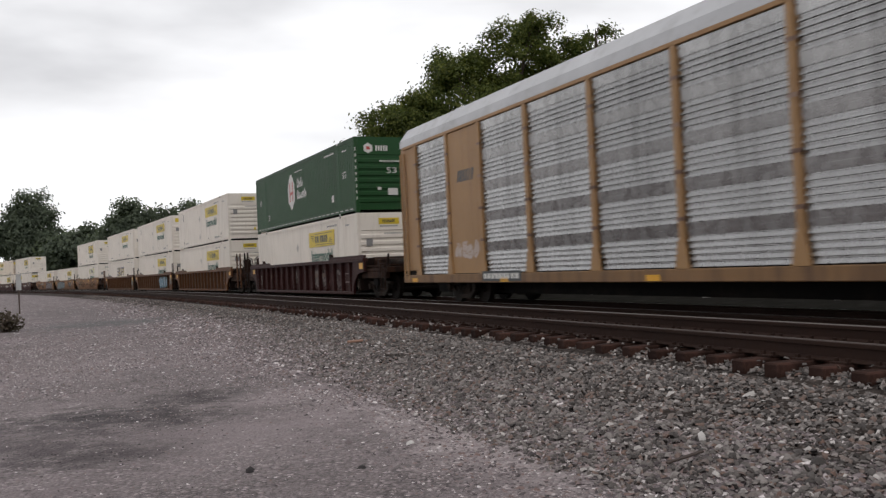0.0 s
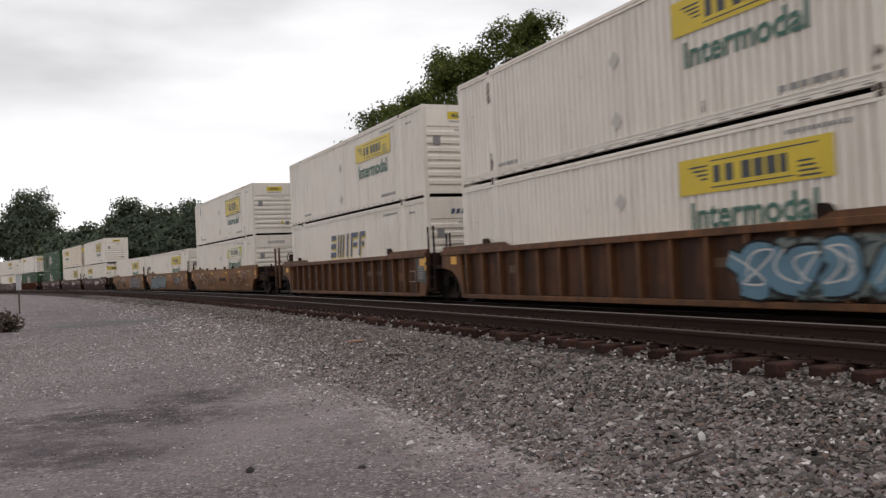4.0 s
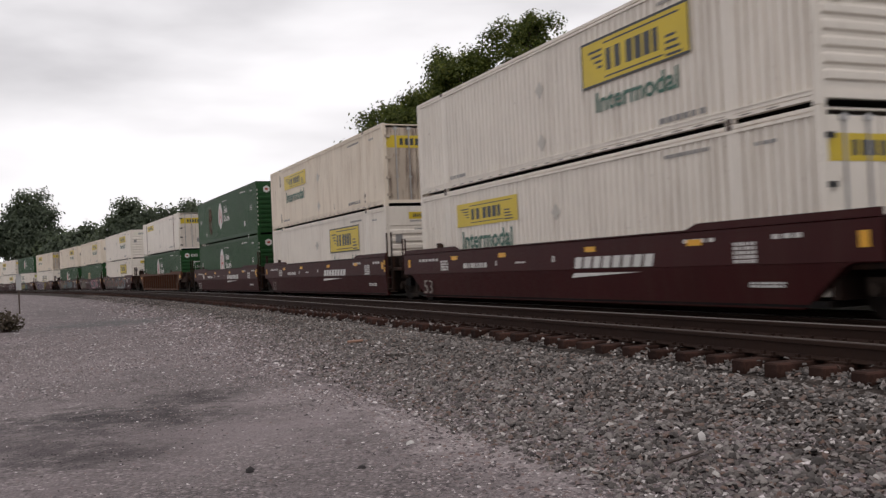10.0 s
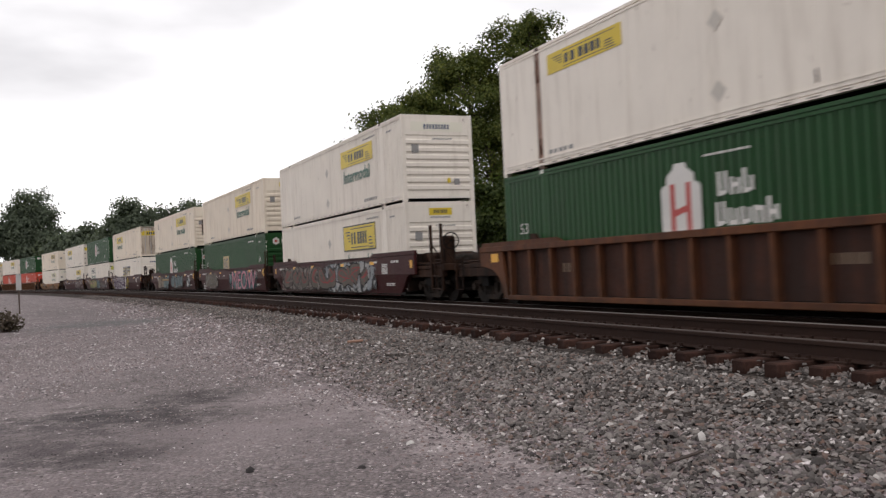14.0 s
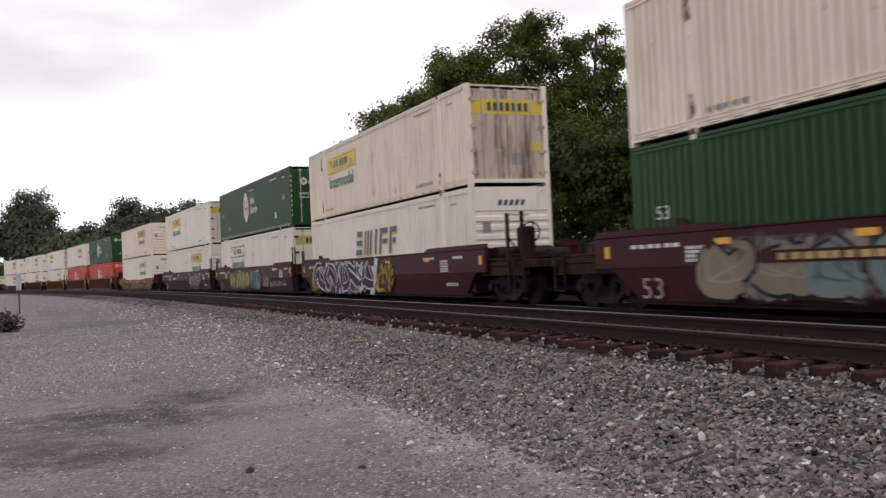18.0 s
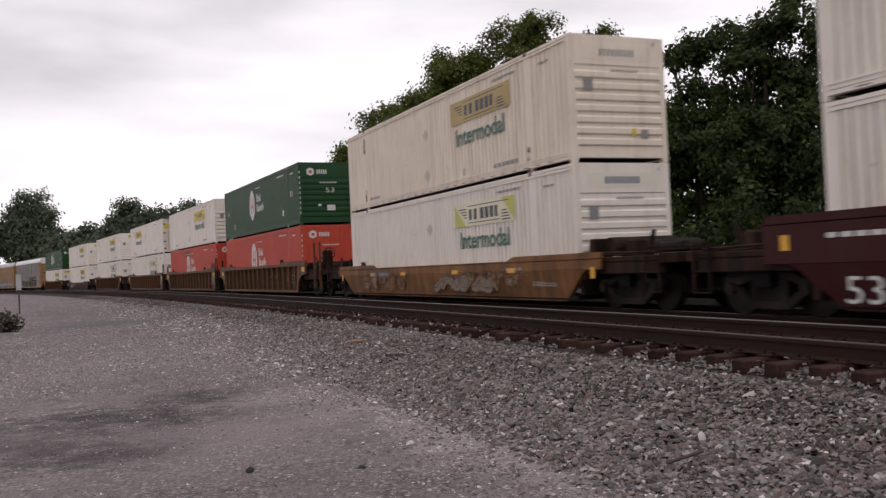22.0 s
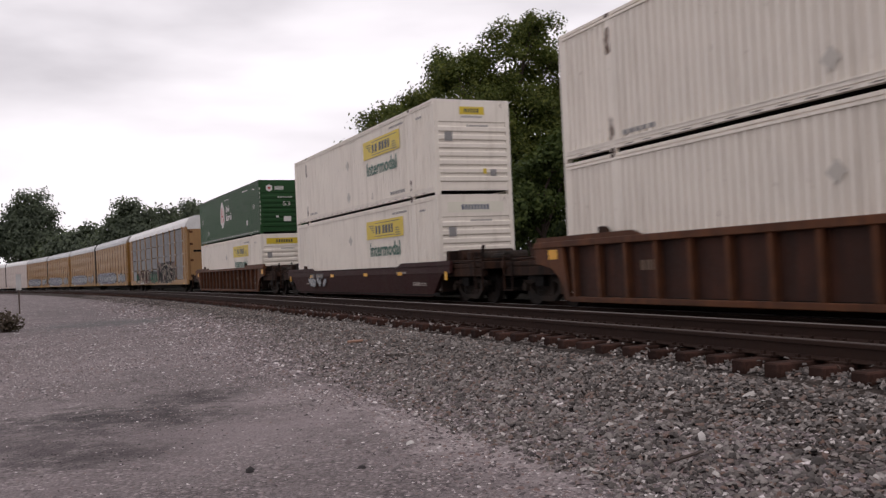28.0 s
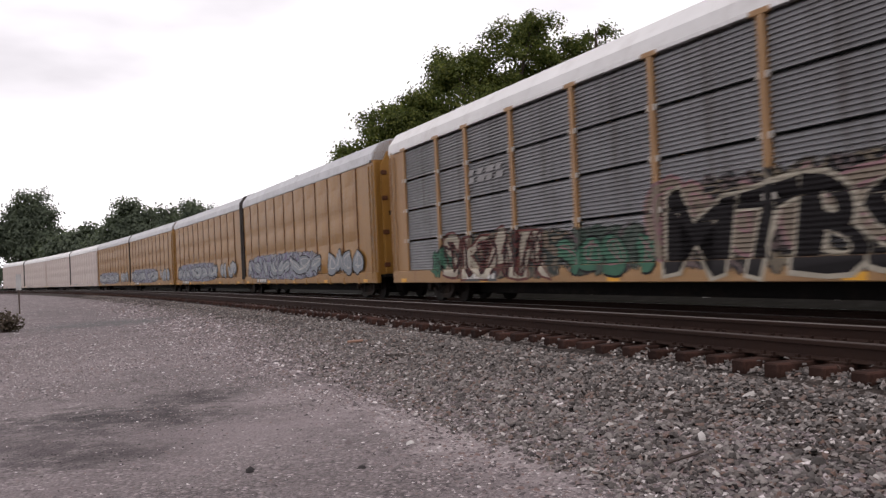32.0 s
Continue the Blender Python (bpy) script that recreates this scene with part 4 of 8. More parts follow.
            if sx > 0 and not green and paint_mat is not RED and sign != "S":
                band = box_part("door_band", (CL - 0.052, CL - 0.044, -CW + 0.17, CW - 0.17, 2.05, 2.48), SIGN_LIME if sign == "W" else SIGN_Y, c, "yellow band with dark bars")
                strokes_x(band, CL - 0.044, -0.62, 0.75, 2.14, 2.38, 7, INK)
                box_part("label_plate", (CL - 0.052, CL - 0.044, 0.72, 1.02, 1.0, 1.3), SIGN_Y, c, "small yellow plate")
                box_part("data_plate", (CL - 0.052, CL - 0.045, 0.10, 0.42, 0.62, 0.95), INK_GREY, c)
        else:
            part("end_wall", shared("end_wall", lambda: end_ribs(CL)) if paint_mat is not RED else shared("end_wall_red", lambda: red_end()), em, c, m=rot)
            if sx > 0:
                if green or paint_mat is RED:
                    hx = part("end_logo", shared("end_logo", lambda: hexagon_x(CL + 0.004, -0.72, 2.46, 0.20)), STENCIL, c, "white hexagon mark")
                    part("mark_core", shared("end_core", lambda: Shape().box(CL + 0.004, CL + 0.008, -0.79, -0.65, 2.40, 2.52)), LOGO_RED, hx)
                    strokes_x(c, CL + 0.0, -0.42, 0.1, 2.36, 2.56, 5, STENCIL)
                    strokes_x(c, CL + 0.014, -0.28, 0.55, 1.93, 2.0, 12, STENCIL)
                    if green:
                        w = part("lettering", text_mesh("53", 0.42, 0.22), STENCIL, c, "white number 53", Matrix.Translation((CL + 0.016, -0.02, 1.50)) @ Matrix.Rotation(math.pi / 2, 4, "Z"))
                        box_part("placard", (CL + 0.013, CL + 0.018, 0.02, 0.42, 0.66, 0.92), STENCIL, c, "white placard")
                        box_part("plate", (CL + 0.013, CL + 0.018, -0.40, -0.25, 0.86, 0.97), STENCIL, c)
                    for y in (-CW + 0.05, CW - 0.05):
                        strokes_z(c, CL + 0.003, y, 0.5, 2.6, 9, STENCIL)
                else:
                    if end_label == "Y":
                        lb = box_part("end_sign", (CL - 0.004, CL + 0.001, -0.42, 0.42, 2.44, 2.68), SIGN_Y, c, "small yellow sign with dark bars")
                        strokes_x(lb, CL + 0.001, -0.26, 0.26, 2.50, 2.62, 7, INK)
                        strokes_x(c, CL + 0.0, -0.36, 0.36, 2.34, 2.40, 10, INK_GREY)
                    elif end_label == "YL":
                        lb = box_part("end_sign", (CL - 0.004, CL + 0.001, -0.98, 0.98, 2.34, 2.66), SIGN_Y, c, "wide yellow sign with dark bars")
                        strokes_x(lb, CL + 0.001, -0.45, 0.5, 2.42, 2.58, 7, INK)
                    elif end_label == "S":
                        strokes_x(c, CL + 0.0, -0.45, 0.45, 2.36, 2.52, 5, INK_BLUE, 0.05)
                    else:
                        lb = box_part("end_sign", (CL - 0.004, CL + 0.001, -0.95, 0.95, 2.34, 2.66), SIGN_W if end_label == "B" else paint_mat, c, "white sign with dark bars")
                        strokes_x(lb, CL + 0.001, -0.48, 0.48, 2.42, 2.58, 9, INK_BLUE if end_label == "B" else INK_GREY)
                    strokes_x(c, CL + 0.014, -0.2, 0.55, 2.06, 2.12, 9, INK_GREY)
                    for y0, y1, z0, z1, mt in ((-0.95, -0.70, 1.62, 1.9, INK_GREY), (0.30, 0.42, 0.62, 0.78, SIGN_Y), (0.55, 0.75, 0.55, 0.76, INK_GREY)):
                        box_part("plate", (CL + 0.012, CL + 0.016, y0, y1, z0, z1), mt, c)
            box_part("header", (*sorted((sx * (CL - 0.13), sx * (CL - 0.004))), -CW + 0.16, CW - 0.16, CH - 0.15, CH - 0.006), fm, c)
        box_part("sill", (*sorted((sx * (CL - 0.13), sx * (CL - 0.004))), -CW + 0.16, CW - 0.16, 0.11, 0.22), fm, c)
    if dirty:
        for k, (x, z0, z1) in enumerate(((-6.1, 0.10, 1.0), (6.1, 0.10, 0.8), (-6.1, 1.9, 2.7), (2.4, 0.26, 0.62))):
            w2 = 0.15 if abs(x) > 6 else 0.045
            part("rust_run", shared(("rust_run", k), lambda: Shape().box(x - w2, x + w2, ym - 0.0085, ym - 0.0060, z0, z1)), SPRAY_RUST, c)
        if end == "ribbed" and paint_mat is CREAM and sign == "Y":
            for k, (y0, y1) in enumerate(((-0.78, -0.56), (0.42, 0.64))):
                part("rust_run", shared(("rust_run_end", k), lambda: Shape().box((y0 - y1) / 2, (y1 - y0) / 2, -0.001, 0.001, 0.70, 2.25)), SPRAY_RUST, c, m=Matrix.Translation((CL + 0.0145, (y0 + y1) / 2, 0)) @ Matrix.Rotation(math.pi / 2, 4, "Z"))
    # side marks
    y = ym - 0.002
    if stripe:
        for i in range(26):
            x = -7.6 + i * 0.6
            box_part("reflective_dash", (round(x, 2), round(x + 0.30, 2), y - 0.004, y, 0.13, 0.19), STENCIL, c)
    ink = STENCIL if (green or paint_mat is RED) else INK_GREY
    if not (green or paint_mat is RED):
        tagged(part("rail_slots", shared("rail_slots", rail_slots), SLOT, c), kind="stuff")
    strokes(c, "stencil", ink, y + 0.003, 4.3, 2.53, 1.3, 0.09, 1, 13, seed)
    strokes(c, "stencil", ink, y + 0.003, 6.7, 2.45, 0.5, 0.08, 1, 3, seed + 1)
    if not (green or paint_mat is RED):
        strokes(c, "stencil", ink, y + 0.003, 4.2, 0.30, 1.4, 0.14, 1, 6, seed + 2)
        strokes(c, "stencil", ink, y + 0.003, -5.7, 0.30, 1.1, 0.12, 1, 5, seed + 3)
        for x, z in (((-0.3, 1.85), (-0.3, 0.62)) if end != "doors" else ((0.2, 1.85), (0.2, 0.62))):
            part("placard_holder", shared(("diamond", x, z), lambda: Shape().prism_y([(x - 0.2, z), (x, z - 0.2), (x + 0.2, z), (x, z + 0.2)], y - 0.004, y + 0.004)), INK_PALE, c)
    if sign in ("Y", "W", "YW", "B"):
        x0, x1 = (1.62, 5.25) if end != "doors" else (-5.33, -1.65)
        sm = {"Y": SIGN_Y, "W": SIGN_W, "YW": SIGN_YW, "B": SIGN_B}[sign]
        jb_sign(c, x0, x1, 1.80, 2.44, y, sm, sign == "W")
        word(c, "Intermodal", x0 + 0.3, x1 - 0.35, 1.18, 1.66, y)
    elif sign == "F":
        x0, x1 = (1.58, 5.23) if end != "doors" else (-5.33, -1.65)
        jb_sign(c, x0, x1, 1.46, 2.44, y, SIGN_Y, True)
        word(c, "Intermodal", x0 + 0.5, x1 - 0.4, 0.90, 1.32, y)
    elif sign == "T":
        jb_sign(c, -5.6, -2.6, 2.12, 2.58, y, SIGN_Y, False)
    elif sign == "S":
        strokes_swift(c, y)
    elif sign in ("H", "HR", "HP"):
        red = sign == "H"
        if sign == "HP":
            sg = box_part("painted_panel", (-2.2, -0.6, y - 0.006, y, 1.05, 1.95), SIGN_TAN, c, "tan painted panel with blue letters")
            part("lettering", text_mesh("END", 1.2, 0.6), INK_BLUE, sg, "", Matrix.Translation((-2.0, y - 0.009, 1.2)))
        else:
            hx = part("side_logo", shared("side_logo", lambda: house_hex(-0.97, 1.62, y)), STENCIL, c, "white hexagon house mark")
            hm = LOGO_RED if red else RED
            part("mark_print", shared("logo_bars", lambda: Shape().prism_y([(-1.27, 1.16), (-1.13, 1.16), (-1.13, 2.05), (-1.27, 2.05)], y - 0.008, y - 0.006)
                 .prism_y([(-0.81, 1.16), (-0.67, 1.16), (-0.67, 2.05), (-0.81, 2.05)], y - 0.008, y - 0.006)
                 .prism_y([(-1.15, 1.44), (-0.80, 1.52), (-0.80, 1.64), (-1.15, 1.56)], y - 0.008, y - 0.006)), hm, hx)
            broken_bars(c, STENCIL, y + 0.001, 0.05, 1.72, 0.95, 0.42, 3, 31)
            broken_bars(c, STENCIL, y + 0.001, -0.02, 1.20, 1.55, 0.42, 5, 32)
            strokes(c, "stencil", STENCIL, y + 0.003, -0.3, 2.44, 1.2, 0.055, 1, 15, 33)
        if green:
            for x, z in ((6.62, 1.42), (-7.3, 1.42), (-5.6, 0.55)):
                part("lettering", text_mesh("53", 0.40, 0.26), STENCIL, c, "white number 53", Matrix.Translation((x, y, z)))
            box_part("plate", (5.15, 5.42, y - 0.004, y, 0.62, 0.9), STENCIL, c)
    return c


SLOT = surface("shadowed_slot", (0.22, 0.19, 0.165), 0.8, vary=0.3, bump=0.0)


def rail_slots():
    """Drain slots along the bottom rail of a box."""
    s = Shape()
    for i in range(25):
        x = -7.4 + i * 0.6
        if abs(abs(x) - 6.1) > 0.25:
            s.box(x, x + 0.24, -CW - 0.0115, -CW - 0.006, 0.108, 0.128)
    return s


GRIME_CAST = surface("grimy_casting", (0.075, 0.050, 0.040), 0.7, vary=0.3, bump=0.1)
INK_PALE = surface("pale_grey_metal", (0.50, 0.46, 0.41), 0.5, 0.2, 0.1)
SIGN_YW = surface("faded_yellow_sign_film", (0.70, 0.65, 0.47), 0.5, vary=0.1, bump=0.0)
SIGN_LIME = surface("faded_lime_sign_film", (0.50, 0.49, 0.10), 0.5, vary=0.12, bump=0.0)
SIGN_B = surface("brownish_yellow_sign_film", (0.42, 0.30, 0.10), 0.5, vary=0.15, bump=0.0)
SIGN_TAN = surface("tan_panel_paint", (0.45, 0.34, 0.17), 0.6, vary=0.1, bump=0.0)


def smooth_wall(a, b, out):
    """A flat refrigerated-box wall with shallow panel seams."""
    return ribbed_wall(a, b, 0.235, CH - 0.13, out * (CW - 0.004), out, 1.22, 0.008, 0.05, (0.975, 0.98, 0.995))


def red_end():
    pts = []
    n = 9
    w = (2 * CW - 0.3) / n
    for i in range(n):
        y = -CW + 0.15 + i * w
        pts += [(y, CL - 0.004), (y + 0.45 * w, CL - 0.004), (y + 0.58 * w, CL - 0.04), (y + 0.88 * w, CL - 0.04)]
    pts += [(CW - 0.15, CL - 0.004), (CW - 0.15, CL - 0.08), (-CW + 0.15, CL - 0.08)]
    k = len(pts)
    s = Shape()
    s.add([(x, y, z) for z in (0.2, CH - 0.14) for y, x in pts], [tuple(range(k)), tuple(range(2 * k - 1, k - 1, -1))] + [(j, j + k, (j + 1) % k + k, (j + 1) % k) for j in range(k)])
    return s


def hexagon_x(x, y, z, r):
    pts = [(y + r * math.sin(k * math.pi / 3), z + r * math.cos(k * math.pi / 3)) for k in range(6)][::-1]
    return Shape().prism_x(pts, x - 0.004, x)


def house_hex(x, z, y):
    half = [(0.0, -0.84), (0.20, -0.74), (0.26, -0.62), (0.52, -0.50), (0.58, -0.40), (0.58, 0.34), (0.50, 0.42), (0.42, 0.42), (0.40, 0.58), (0.20, 0.70), (0.16, 0.80)]
    pts = [(x + a, z + b) for a, b in half] + [(x - a, z + b) for a, b in half[:0:-1]]
    return Shape().prism_y(pts, y - 0.006, y)


def strokes_x(parent, x, y0, y1, z0, z1, n, material, slant=0.0):
    """Bars on an end wall."""
    s = Shape()
    st = (y1 - y0) / n
    for i in range(n):
        a = y0 + i * st
        s.prism_x([(a, z0), (a + st * 0.62, z0), (a + st * 0.62 + slant, z1), (a + slant, z1)], x - 0.001, x + 0.003)
    return tagged(part("end_stencil", s, material, parent), kind="stuff")


def strokes_z(parent, x, y, z0, z1, n, material):
    s = Shape()
    st = (z1 - z0) / n
    for i in range(n):
        s.box(x - 0.002, x + 0.002, y - 0.02, y + 0.02, z0 + i * st, z0 + i * st + st * 0.5)
    return tagged(part("end_stencil", s, material, parent), kind="stuff")


def jb_sign(c, x0, x1, z0, z1, y, material, framed):
    sg = box_part("side_sign", (x0, x1, y - 0.006, y, z0, z1), material, c, "company sign panel with dark bars")
    w, h = x1 - x0, z1 - z0
    if material is SIGN_YW:
        for k, tri in enumerate(([(x0, z0), (x0 + 0.20 * w, z0), (x0, z1)], [(x1, z1), (x1 - 0.20 * w, z1), (x1, z0)])):
            part("sign_corner", shared(("sign_corner", k, x0, x1, z0, z1), lambda: Shape().prism_y(tri, y - 0.0085, y - 0.006)), SIGN_LIME, sg, "faded lime corner")
    if framed:
        s = Shape()
        t = 0.05
        for a in ((x0, x1, z0, z0 + t), (x0, x1, z1 - t, z1), (x0, x0 + t, z0 + t, z1 - t), (x1 - t, x1, z0 + t, z1 - t)):
            s.box(a[0], a[1], y - 0.009, y - 0.006, a[2], a[3])
        tagged(part("sign_border", s, INK, sg), kind="stuff")
    s = Shape()
    # block letters stand as plain bars, between two thin rules and a striped wedge at each end
    for i, (f, bw) in enumerate(((0.26, 0.05), (0.345, 0.055), (0.455, 0.06), (0.535, 0.06), (0.615, 0.06), (0.695, 0.045))):
        a = x0 + f * w
        s.box(a, a + bw * w, y - 0.009, y - 0.006, z0 + h * 0.26, z0 + h * 0.72)
    s.box(x0 + 0.24 * w, x1 - 0.22 * w, y - 0.009, y - 0.006, z0 + h * 0.12, z0 + h * 0.155)
    s.box(x0 + 0.24 * w, x1 - 0.08 * w, y - 0.009, y - 0.006, z0 + h * 0.84, z0 + h * 0.875)
    for k in range(4):
        zz = z0 + h * (0.72 - 0.12 * k)
        s.box(x0 + w * (0.08 + 0.03 * k), x0 + w * 0.22, y - 0.009, y - 0.006, zz, zz + h * 0.05)
        s.box(x1 - w * 0.2, x1 - w * (0.07 + 0.015 * (3 - k)), y - 0.009, y - 0.006, zz - h * 0.28, zz - h * 0.23)
    tagged(part("sign_print", s, INK, sg), kind="stuff")


def word(c, text, x0, x1, z0, z1, y):
    part("lettering", text_mesh(text, round(x1 - x0, 2), round(z1 - z0, 2), 0.0, 0.022), INK_GREEN, c, "dark green word Intermodal", Matrix.Translation((x0, y - 0.002, z0)))


def strokes_swift(c, y):
    """A slanted blue company mark with a yellow edge, as plain bars."""
    for mat, dx, dz, dy in ((SIGN_Y, 0.04, -0.06, 0.0), (INK_BLUE, 0, 0, -0.003)):
        s = Shape()
        z0, z1 = 1.28 + dz, 2.16 + dz
        x = -2.0 + dx
        for a, b in ((0.86, 1.02), (1.18, 1.34), (1.5, 1.66), (2.0, 2.2), (2.5, 2.68), (3.5, 3.7)):
            s.prism_y([(x + a, z0), (x + b, z0), (x + b + 0.22, z1), (x + a + 0.22, z1)], y - 0.004 + dy, y - 0.001 + dy)
        for a, b, q0, q1 in ((0.0, 0.62, z1 - 0.2, z1), (-0.1, 0.55, z0 + 0.34, z0 + 0.54), (-0.2, 0.5, z0, z0 + 0.2), (2.72, 3.3, z1 - 0.2, z1), (3.75, 4.15, z1 - 0.2, z1), (2.72, 3.2, z0 + 0.34, z0 + 0.5), (3.75, 4.0, z0 + 0.34, z0 + 0.5)):
            s.prism_y([(x + a + 0.15, q0), (x + b + 0.15, q0), (x + b + 0.2, q1), (x + a + 0.2, q1)], y - 0.004 + dy, y - 0.001 + dy)
        part("logo_print", s, mat, c, "slanted blue company mark" if mat is INK_BLUE else "yellow edge of the mark")


# ================= rail cars =================
def side_frame_shape(o):
    s = Shape()
    y0, y1 = sorted((o * 0.93, o * 1.05))
    # arched upper member, dipping lower member, two columns and the spring nest between them
    s.prism_y([(-1.10, 0.52), (-0.72, 0.52), (-0.42, 0.62), (0.42, 0.62), (0.72, 0.52), (1.10, 0.52), (1.08, 0.64), (0.74, 0.64), (0.44, 0.76), (-0.44, 0.76), (-0.74, 0.64), (-1.08, 0.64)], y0, y1)
    s.prism_y([(-0.46, 0.13), (0.46, 0.13), (0.80, 0.38), (0.76, 0.50), (0.40, 0.25), (-0.40, 0.25), (-0.76, 0.50), (-0.80, 0.38)], y0, y1)
    for x in (-0.36, 0.36):
        s.box(x - 0.05, x + 0.05, y0, y1, 0.22, 0.66)
    for x in (-0.22, -0.07, 0.07, 0.22):
        s.tube((x, o * 0.99, 0.24), (x, o * 0.99, 0.52), 0.062, 8)
    s.box(-0.33, 0.33, *sorted((o * 0.90, o * 1.04)), 0.50, 0.60)
    for x in (-0.89, 0.89):
        s.tube((x, o * 1.0, 0.47), (x, o * 1.14, 0.47), 0.11, 10)
    return s


def wheelset_shape():
    s = Shape()
    s.tube((0, -0.95, 0), (0, 0.95, 0), 0.085, 10)
    for o in (-1, 1):
        s.tube((0, o * 0.70, 0), (0, o * 0.82, 0), 0.46, 28)
        s.tube((0, o * 0.68, 0), (0, o * 0.70, 0), 0.49, 28)
        s.tube((0, o * 0.82, 0), (0, o * 0.86, 0), 0.16, 12)
    return s


WHEELSETS = []


def truck(car, x):
    for o in (-1, 1):
        part("truck_frame", shared(("truck_frame", o), lambda: side_frame_shape(o)), TRUCK, car, m=Matrix.Translation((x, 0, 0)))
    box_part("bolster", (-0.2, 0.2, -1.2, 1.2, 0.5, 0.76), UNDER, car).matrix_basis = Matrix.Translation((x, 0, 0))
    part("brake_rigging", shared("brake_rigging", lambda: Shape().box(-1.25, 1.25, -0.62, 0.62, 0.30, 0.66, 0.05).box(-0.5, 0.5, -0.85, 0.85, 0.20, 0.42, 0.04).tube((-1.3, -0.75, 0.36), (-1.3, 0.75, 0.36), 0.06, 8).tube((1.3, -0.75, 0.36), (1.3, 0.75, 0.36), 0.06, 8)), UNDER, car, m=Matrix.Translation((x, 0, 0)))
    for o in (-0.89, 0.89):
        w = part("wheelset", shared("wheelset", wheelset_shape), WHEEL, car)
        w.matrix_parent_inverse = Matrix.Translation((x + o, 0, 0.462))
        WHEELSETS.append(w)


def ladder(car, x, y, z0, z1, w, material, n=4, name="ladder"):
    s = Shape()
    for o in (-w / 2, w / 2):
        s.box(x + o - 0.022, x + o + 0.022, y - 0.022, y + 0.022, z0, z1)
    for i in range(n):
        z = z0 + (z1 - z0) * (i + 0.5) / n
        s.tube((x - w / 2, y - 0.02, z), (x + w / 2, y - 0.02, z), 0.012, 6)
    return part(name, s, material, car)


def coupler(car, x, o):
    s = Shape().box(*sorted((x - o * 0.9, x - o * 0.12)), -0.11, 0.11, 0.72, 0.93, 0.03)
    s.box(*sorted((x - o * 0.2, x + o * 0.02)), -0.17, 0.17, 0.66, 0.98, 0.05)
    return part("coupler", s, UNDER, car)


def step(car, x, y):
    """Stirrup steps and a low grab iron at a car's corner."""
    s = Shape()
    for o in (-0.22, 0.22):
        s.box(x + o - 0.02, x + o + 0.02, y - 0.02, y + 0.02, 0.38, 1.30)
    part("stirrup", s, SOOTY, car)
    for z in (0.40, 0.78, 1.28):
        part("rung", shared(("step_rung", round(y, 2)), lambda: Shape().tube((-0.22, y - 0.02, 0), (0.22, y - 0.02, 0), 0.014, 6)), SOOTY, car, m=Matrix.Translation((x, 0, z)))


def end_gear(car, sx):
    """Low tanks, valves, levers and pipes on an end platform."""
    def one(name, key, build, mat):
        part(name, shared((name, key, sx), build), mat, car)
    one("air_tank", 0, lambda: Shape().tube((sx * 8.85, -0.95, 1.34), (sx * 8.85, 0.75, 1.34), 0.20, 14), SOOTY)
    one("air_tank", 1, lambda: Shape().tube((sx * 9.38, -0.55, 1.30), (sx * 9.38, 0.95, 1.30), 0.16, 14), TRUCK)
    one("control_valve", 0, lambda: Shape().box(*sorted((sx * 9.75, sx * 10.05)), -1.18, -0.82, 1.11, 1.46, 0.04), SOOTY)
    one("control_valve", 1, lambda: Shape().box(*sorted((sx * 8.46, sx * 8.66)), -1.24, -0.70, 1.11, 1.52, 0.03), SOOTY)
    one("brake_cylinder", 0, lambda: Shape().tube((sx * 9.9, -0.35, 1.26), (sx * 10.6, -0.35, 1.26), 0.13, 12).tube((sx * 10.6, -0.35, 1.26), (sx * 10.85, -0.35, 1.26), 0.04, 8), TRUCK)
    one("lever", 0, lambda: Shape().prism_y([(sx * 10.2, 1.11), (sx * 10.34, 1.11), (sx * 10.5, 1.62), (sx * 10.44, 1.62)][::int(sx)], -1.02, -0.96), SOOTY)
    for i, (x0, x1, y, z) in enumerate(((8.5, 10.9, -1.30, 1.22), (8.6, 10.7, -1.16, 1.17), (9.0, 11.0, 1.25, 1.2))):
        one("brake_pipe", i, lambda: Shape().tube((sx * x0, y, z), (sx * x1, y, z - 0.05), 0.026, 6), SOOTY)
    one("running_board", 0, lambda: Shape().box(*sorted((sx * 10.45, sx * 11.05)), -1.25, 1.25, 1.20, 1.235), SOOTY)


